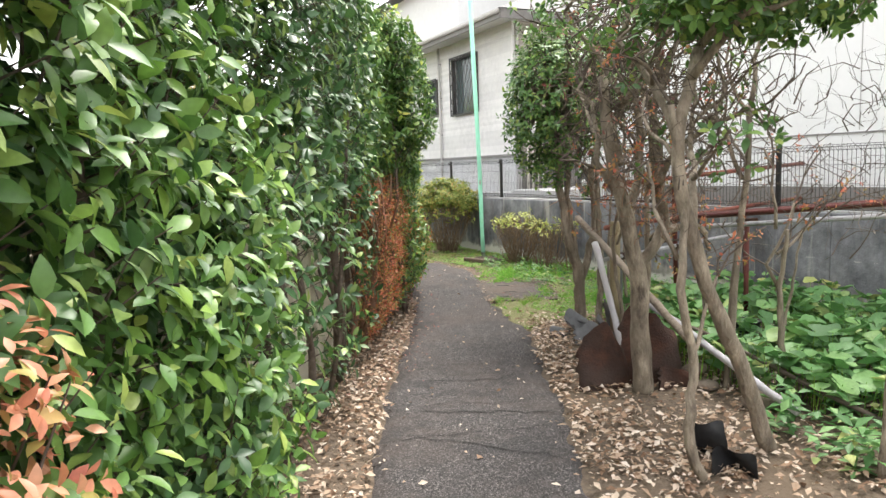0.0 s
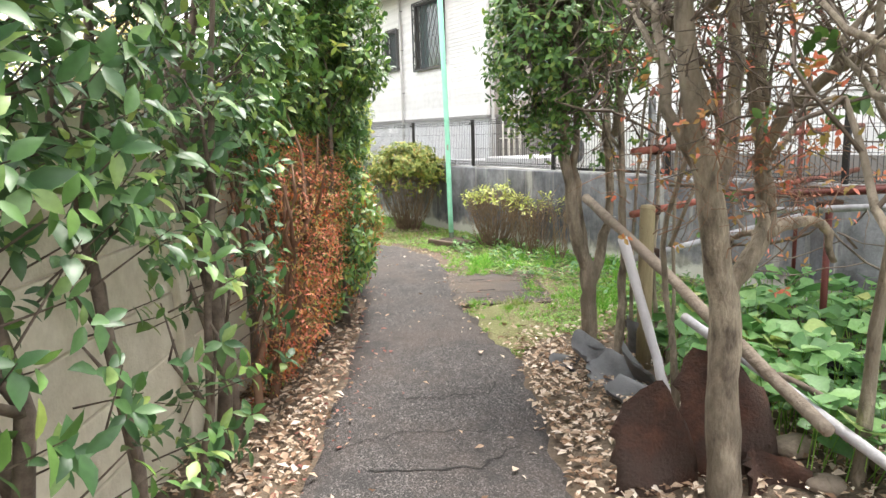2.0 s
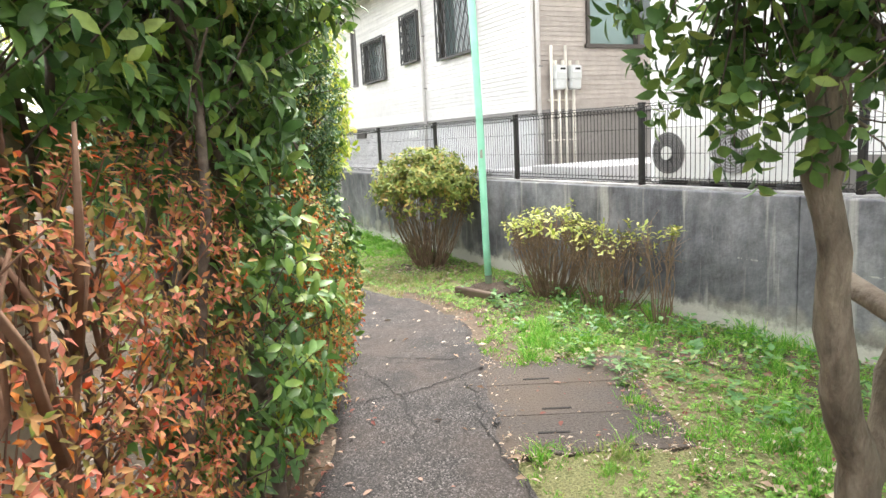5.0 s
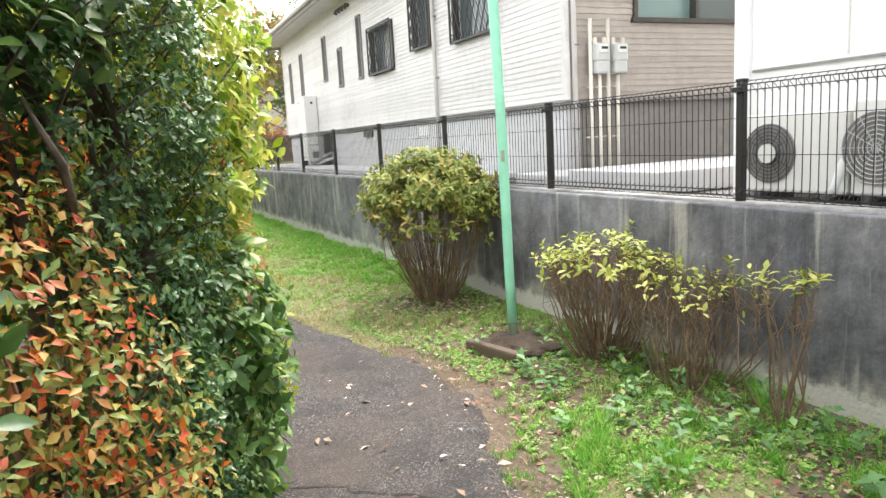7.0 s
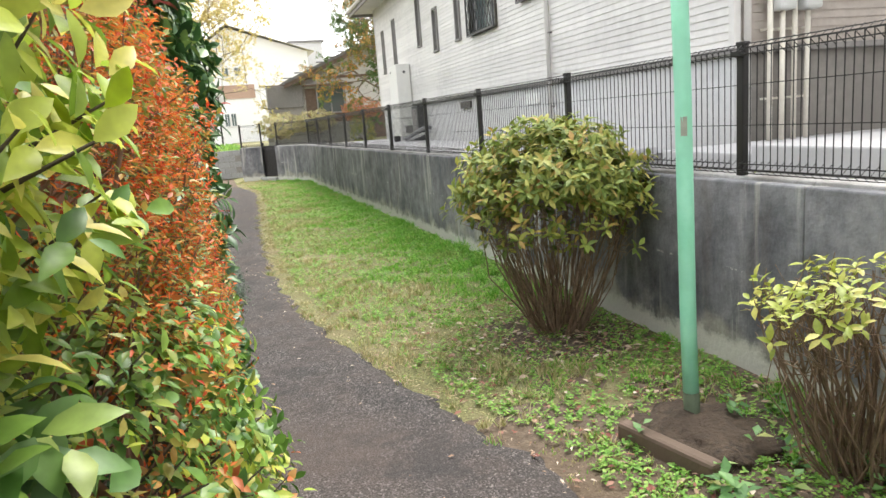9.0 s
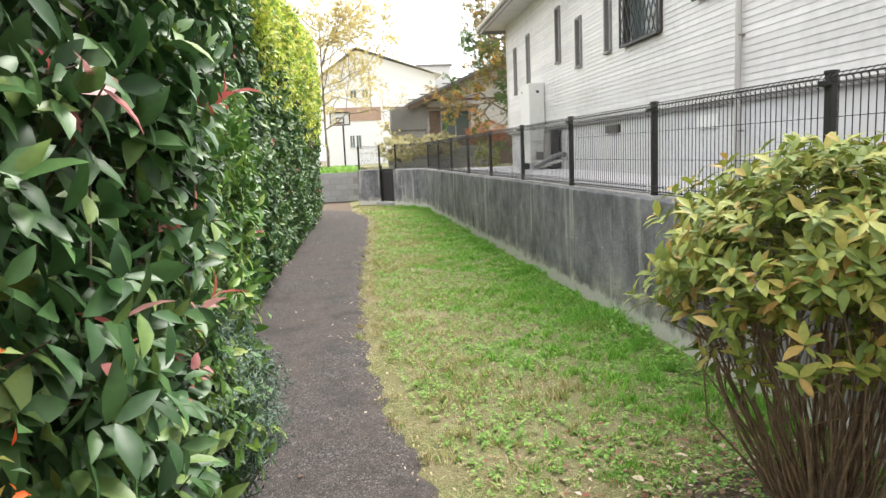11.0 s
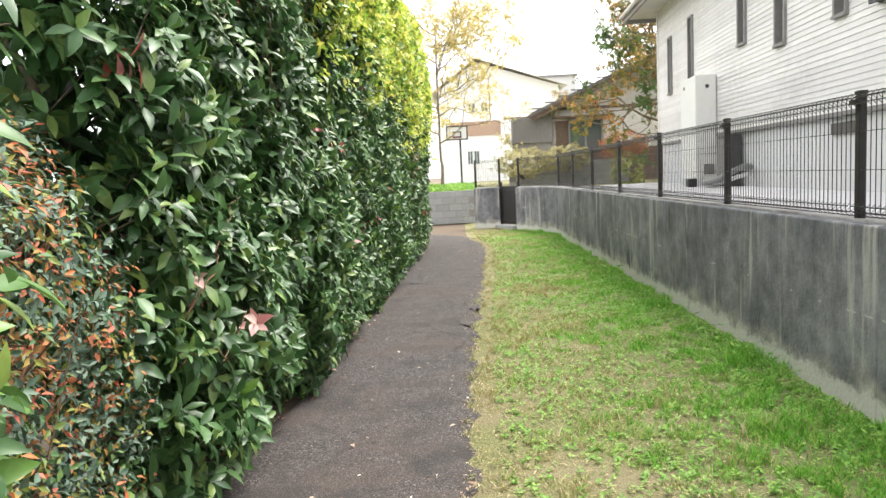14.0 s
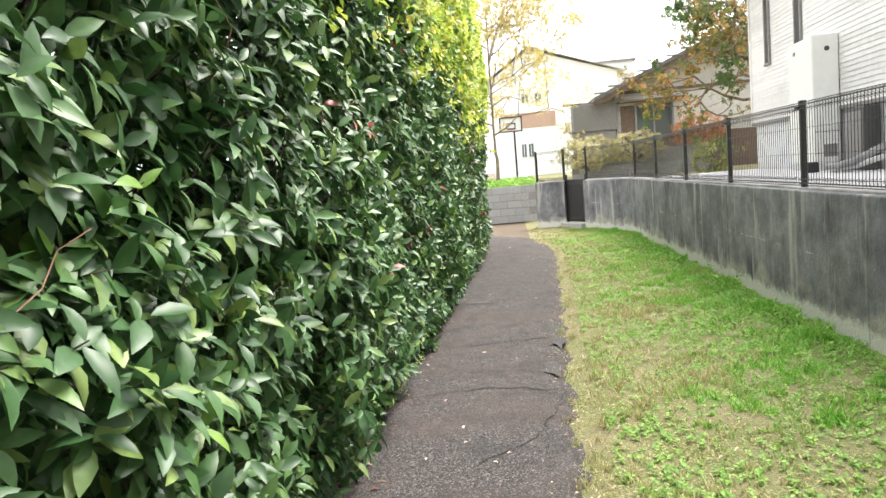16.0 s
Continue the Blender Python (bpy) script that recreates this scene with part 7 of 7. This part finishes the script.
# rusted sheets, tiles, black pipe, pot
def bent_sheet(name, c, w, h, rz, tilt, bow, mat, label, category, notch=0.15):
    m = Mesh()
    nx, nz = 12, 8
    M = pose(*c, tilt, 0, rz)
    front, back = [], []
    for j in range(nz + 1):
        for i in range(nx + 1):
            u, v = i / nx - .5, j / nz
            edge = 1 - notch * rng.uniform(0, 1) * (abs(u) > .42) - notch * .6 * rng.uniform(0, 1) * (v > .9)
            torn = 1 - notch * (abs(u + .18) * .9 + .25 * abs(math.sin(7 * u + 3 * c[1])))
            dome = 1 - (2.4 * notch) * u * u - .10 * math.sin(5 * u + c[0] * 7)
            p = Vector((u * w * edge * (1 - notch * .5 * v), bow * (1 - 4 * u * u) + .03 * math.sin(7 * u + 4 * v), v * h * torn * dome))
            front.append(M @ p)
            back.append(M @ (p + Vector((0, .006, 0))))
    k = nx + 1
    fs = [(j * k + i, j * k + i + 1, (j + 1) * k + i + 1, (j + 1) * k + i) for j in range(nz) for i in range(nx)]
    m.add(front, fs)
    m.add(back, [f[::-1] for f in fs])
    return single(name, m, mat, label, category, smooth=True)


bent_sheet("rusted_sheet", (-3.88, -5.38, -.02), .50, .52, -22, -14, -.10, M_RUST, "rusted brown steel sheet leaning behind the tree", "metal sheet", .35)
bent_sheet("rusted_sheet", (-3.47, -5.46, -.02), .58, .66, -34, -14, -.10, M_RUST, "rusted brown steel sheet bent and torn", "metal sheet", .35)
bent_sheet("rusted_sheet", (-3.48, -5.78, -.02), .40, .26, -30, -35, .05, M_RUST, "small rusted steel scrap on the leaf litter", "metal sheet", .35)
bent_sheet("black_sheet", (-4.30, -6.72, -.02), .26, .24, -10, 8, .10, M_BLACKPLASTIC, "curled black plastic edging standing in leaves", "edging", .04)
bent_sheet("black_sheet", (-4.34, -6.95, -.02), .24, .15, -40, 12, .10, M_BLACKPLASTIC, "curled black plastic edging standing in leaves", "edging", .04)
for i, (x, y, z, s, rz, tl) in enumerate(((-2.98, -4.1, .06, .32, 20, 35), (-3.12, -4.35, .05, .30, -30, 20), (-2.9, -4.45, .05, .34, 60, 40), (-2.78, -3.85, .05, .28, 100, 25), (-3.22, -4.7, .04, .30, 10, 15), (-2.6, -4.1, .12, .34, 70, 50), (-3.05, -3.95, .03, .24, 45, 10))):
    bent_sheet("roof_tile", (x, y, z - .05), s * 1.25, s * 1.0, rz, tl - 70, .035, M_TILE, "broken grey roof tile in a heap by the tree", "tile", .3)
pot = thing("plant_pot", (-2.05, -5.2, 0), "black ribbed plastic plant pot on the ground", "pot")
part("body", Mesh().tube([(-2.05, -5.2, 0), (-2.05, -5.2, .06), (-2.05, -5.2, .12), (-2.05, -5.2, .2), (-2.05, -5.2, .24)], [.10, .108, .114, .122, .125], 18), M_BLACKPLASTIC, pot)
ribs = Mesh()
for z in (.04, .09, .14, .19):
    ribs.ring((-2.05, -5.2, z), (0, 0, 1), .108 + z * .08, .008, 20, 5)
part("ribs", ribs, M_BLACKPLASTIC, pot)
part("rim", Mesh().ring((-2.05, -5.2, .24), (0, 0, 1), .128, .01, 20, 6), M_BLACKPLASTIC, pot)
for i, (x, y, s) in enumerate(((-3.3, -5.85, .16), (-3.05, -5.55, .2), (-2.9, -5.9, .14), (-.55, -3.4, .2), (-.9, -3.5, .16), (-3.3, -6.3, .22))):
    bm = bmesh.new()
    bmesh.ops.create_icosphere(bm, subdivisions=2, radius=s * .5)
    ms = Mesh().add([Vector((x, y, s * .22)) + Vector((v.co.x * 1.3, v.co.y, v.co.z * .5)) * (1 + .45 * noise.noise(v.co * 9 + Vector((i, 0, 0)))) for v in bm.verts], [[v.index for v in f.verts] for f in bm.faces])
    bm.free()
    single("stone", ms, M_LOG, "rough grey-brown stone half sunk in litter", "stone", "garden stones", smooth=True)

# ---- beyond the gate ----
block_wall("wall_garden", (-0.6, 27.0), (3.4, 27.0), .95, 4, "pale concrete block wall in the far garden")


def far_bush(name, c, r, n, mat, label, ll=.09, lw=.05):
    root = thing(name, (c[0], c[1], c[2] - r[2] * .8), label, "shrub")
    u = unit(rng.normal(size=(n, 3)))
    P = np.array(c) + u * np.array(r) * (rng.uniform(.5, 1, (n, 1)) ** .5) * (1 + .25 * waves(u[:, 0] * 5, u[:, 2] * 5, 61))[:, None]
    foliage("foliage", [(*whorls(P, unit(u + np.array([0, 0, .3])), 6, .06, ll, lw), 0)], [mat], root, False)
    A = np.repeat(np.array([[c[0], c[1], c[2] - r[2]]]), 30, 0) + rng.normal(0, .05, (30, 3))
    twigs("stem", [(A, P[:30], .012, .004)], M_TWIG, root)


far_bush("golden_shrub", (-.2, 26.4, 1.75), (.9, .5, .45), 420, L_STRAW, "yellow and green autumn shrub over the block wall")
far_bush("golden_shrub", (1.2, 26.5, 1.85), (.8, .5, .4), 360, L_STRAW, "golden yellow shrub over the block wall")
far_bush("russet_shrub", (3.3, 27.6, 2.15), (.85, .7, .5), 420, L_RUSTY, "rounded russet brown shrub by the old house")
far_bush("golden_shrub", (2.2, 22.6, 1.3), (.45, .4, .5), 160, L_AZALEA, "tufted pale shrub in the far garden")


def build_old_house():
    root = thing("old_house", (4.5, 33, 1.0), "old single-storey house with tiled gable roof and plaster walls", "house")
    y = 30.6
    for a, b, z0, z1 in ((1.35, 8.5, .95, 2.2), (1.35, 2.0, 2.2, 3.3), (3.25, 8.5, 2.2, 3.3), (1.35, 8.5, 3.3, 3.75)):
        part("wall", Mesh().box(((a + b) / 2, y + .1, (z0 + z1) / 2), (b - a, .2, z1 - z0)), M_OLDWALL if a != 1.35 or z0 > 3 else M_OLDWOOD, root)
    part("side_wall", Mesh().box((1.42, y + 3, 2.35), (.16, 6, 2.8)), M_OLDWALL, root)
    part("gable", Mesh().add([(1.3, y, 3.75), (8.5, y, 3.75), (4.9, y, 5.25), (1.3, y + .18, 3.75), (8.5, y + .18, 3.75), (4.9, y + .18, 5.25)], [(0, 1, 2), (5, 4, 3), (0, 3, 4, 1), (1, 4, 5, 2), (2, 5, 3, 0)]), M_OLDWALL, root)
    for sx in (-1, 1):
        m = Mesh()
        x_e, z_e = 4.9 + sx * 4.35, 3.62
        m.add([(4.9, y - .7, 5.45), (x_e, y - .7, z_e), (x_e, y + 7, z_e), (4.9, y + 7, 5.45), (4.9, y - .7, 5.32), (x_e, y - .7, z_e - .13), (x_e, y + 7, z_e - .13), (4.9, y + 7, 5.32)],
              [(0, 1, 2, 3), (7, 6, 5, 4), (0, 4, 5, 1), (1, 5, 6, 2), (2, 6, 7, 3)])
        rf = part("roof", m, M_ROOF, root)
        for i in range(9):
            p = Vector((4.9, 0, 5.47)).lerp(Vector((x_e, 0, z_e + .03)), (i + .5) / 9)
            part("verge_tile", Mesh().soft_box((p.x, y - .66, p.z), (.46, .14, .045), .015), M_TILE, rf)
        part("bargeboard", Mesh().add([(4.9, y - .6, 5.3), (x_e, y - .6, z_e - .12), (x_e, y - .6, z_e - .3), (4.9, y - .6, 5.1)], [(0, 1, 2, 3)]).add([(4.9, y - .64, 5.3), (x_e, y - .64, z_e - .12), (x_e, y - .64, z_e - .3), (4.9, y - .64, 5.1)], [(3, 2, 1, 0)]), M_OLDWOOD, root)
    win = part("window", Mesh().box((2.62, y + .12, 2.75), (1.25, .02, 1.1)), M_GLASS, root)
    for c, s in (((2.0, y, 2.75), (.06, .24, 1.15)), ((3.25, y, 2.75), (.06, .24, 1.15)), ((2.62, y, 2.75), (.05, .1, 1.1)), ((2.62, y, 3.3), (1.3, .24, .06)), ((2.62, y - .02, 2.2), (1.35, .3, .06))):
        part("window_frame", Mesh().soft_box(c, s, .008), M_GREYPIPE, win)
    part("eave_board", Mesh().soft_box((2.5, y - .25, 3.42), (2.2, .5, .06), .01), M_OLDWOOD, root)
    part("lintel", Mesh().box((4.9, y - .02, 3.75), (7.2, .08, .1)), M_OLDWOOD, root)
    sh = thing("grey_shed", (.6, 31.0, .95), "flat-roofed grey shed beside the old house", "shed")
    part("body", Mesh().soft_box((.62, 31.2, 2.0), (1.35, 1.4, 2.1), .02), M_PLINTH2, sh)
    part("parapet", Mesh().soft_box((.62, 30.85, 3.0), (1.5, .84, .95), .02), M_TRIM, sh)
    part("ledge", Mesh().soft_box((.2, 30.6, 3.5), (1.3, .1, .05), .01), M_OLDWOOD, sh)


build_old_house()


def build_far_house():
    root = thing("tall_white_house", (.5, 55, 1.0), "bright white two-storey house with brown band in the distance", "house")
    y = 52.0
    part("wall", Mesh().box((.8, y + 4, 4.0), (8.2, 8, 6.4)), M_WHITEWALL, root)
    part("gable", Mesh().add([(-3.3, y, 7.2), (4.9, y, 7.2), (-.7, y, 9.0), (-3.3, y + 8, 7.2), (4.9, y + 8, 7.2), (-.7, y + 8, 9.0)], [(0, 1, 2), (5, 4, 3), (1, 4, 5, 2), (2, 5, 3, 0)]), M_WHITEWALL, root)
    part("roof", Mesh().add([(-.7, y - .5, 9.2), (5.4, y - .5, 7.1), (5.4, y + 8, 7.1), (-.7, y + 8, 9.2), (-3.8, y - .5, 7.0), (-3.8, y + 8, 7.0)], [(0, 1, 2, 3), (0, 3, 5, 4)]), M_SOFFIT, root)
    part("brown_band", Mesh().box((-.9, y - .03, 4.55), (3.5, .08, .95)), M_BROWNBAND, root)
    for x, z, w, h in ((-1.05, 5.95, .45, .6), (-.2, 5.95, .45, .6), (-1.3, 2.6, .35, .9), (-.85, 2.6, .35, .9)):
        win = part("window", Mesh().box((x, y - .02, z), (w, .06, h)), M_GLASS, root)
        for c, s in (((x - w / 2, y - .04, z), (.05, .08, h + .05)), ((x + w / 2, y - .04, z), (.05, .08, h + .05)), ((x, y - .04, z - h / 2), (w, .1, .05)), ((x, y - .04, z + h / 2), (w, .08, .05)), ((x, y - .05, z), (.03, .06, h))):
            part("window_frame", Mesh().box(c, s), M_WHITE, win)
    wg = thing("white_annex", (4, 58, 1), "pale grey house block behind the shed", "house")
    part("wall", Mesh().box((5.6, 60, 4.6), (2.6, 6, 7.6)), M_BASEWALL, wg)
    part("roof", Mesh().box((5.6, 60, 8.45), (2.9, 6.3, .15)), M_ROOF, wg)
    hp = thing("basketball_hoop", (-2.05, 40, .95), "black basketball stand with framed backboard", "basketball hoop")
    part("post", Mesh().tube([(-2.05, 40, .9), (-2.05, 40, 3.4)], .05, 8), M_FENCE, hp)
    part("backboard", Mesh().soft_box((-2.2, 39.8, 3.6), (1.0, .04, .65), .01), M_WHITE, hp)
    for c, s in (((-2.2, 39.76, 3.94), (1.06, .04, .06)), ((-2.2, 39.76, 3.27), (1.06, .04, .06)), ((-2.72, 39.76, 3.6), (.06, .04, .7)), ((-1.68, 39.76, 3.6), (.06, .04, .7)), ((-2.2, 39.76, 3.65), (.4, .04, .05)), ((-2.2, 39.76, 3.4), (.4, .04, .05)), ((-2.4, 39.76, 3.52), (.05, .04, .3)), ((-2.0, 39.76, 3.52), (.05, .04, .3))):
        part("board_frame", Mesh().box(c, s), M_FENCE, hp)
    part("rim", Mesh().ring((-2.2, 39.5, 3.35), (0, 0, 1), .22, .012, 16, 5), M_REDPIPE, hp)


build_far_house()


def build_far_tree(name, base, h, spread, leaf, label, n_boughs, ll, lw, tips, depth=3, trunk_h=.4, keep=1.0, r=.12):
    x, y, z = base
    tr = [(x, y, z - .1), (x + .05, y, z + h * trunk_h * .5), (x, y + .05, z + h * trunk_h), (x + .05, y, z + h * .75)]
    b = []
    for i in range(n_boughs):
        a = i * 2.4 + rng.uniform(-.3, .3)
        f = trunk_h + (.75 - trunk_h) * i / n_boughs
        b.append(((x, y, z + h * f), (math.cos(a), math.sin(a), rng.uniform(.1, .7)), spread * rng.uniform(.6, .9), r * .4))
    return build_tree(name, tr, r, r * .4, b, label, leaf=leaf, leaf_n=7, ll=ll, lw=lw, depth=depth, more_tips=tips, tip_keep=keep)


build_far_tree("maple_tree", (4.5, 25.6, .95), 6.4, 2.4, L_MAPLE, "maple tree with dark green and rusty orange autumn foliage", 20, .10, .062, 3, trunk_h=.27)
build_far_tree("pale_tree", (-2.9, 30.0, .9), 8.0, 3.0, L_GOLD, "sparse tree with thin yellowish leaves", 13, .075, .042, 2, depth=4, trunk_h=.22, keep=.8, r=.07)
build_far_tree("pale_tree", (-6.5, 27.0, .9), 7.0, 2.6, L_YELLOW, "yellow-green tree behind the hedge, sunlight put into its leaf colour", 9, .09, .055, 2, depth=3, trunk_h=.35, keep=.6)
X, Y = scatter_area(1500, -8.5, -1.7, 25.1, 34, lambda X, Y: X < 0)
fw = weed_tufts("bank_weeds", X, Y, .1, .25, .14, .05, L_WEED, "weedy green bank behind the block wall", k=7)
fw.location.z = .93
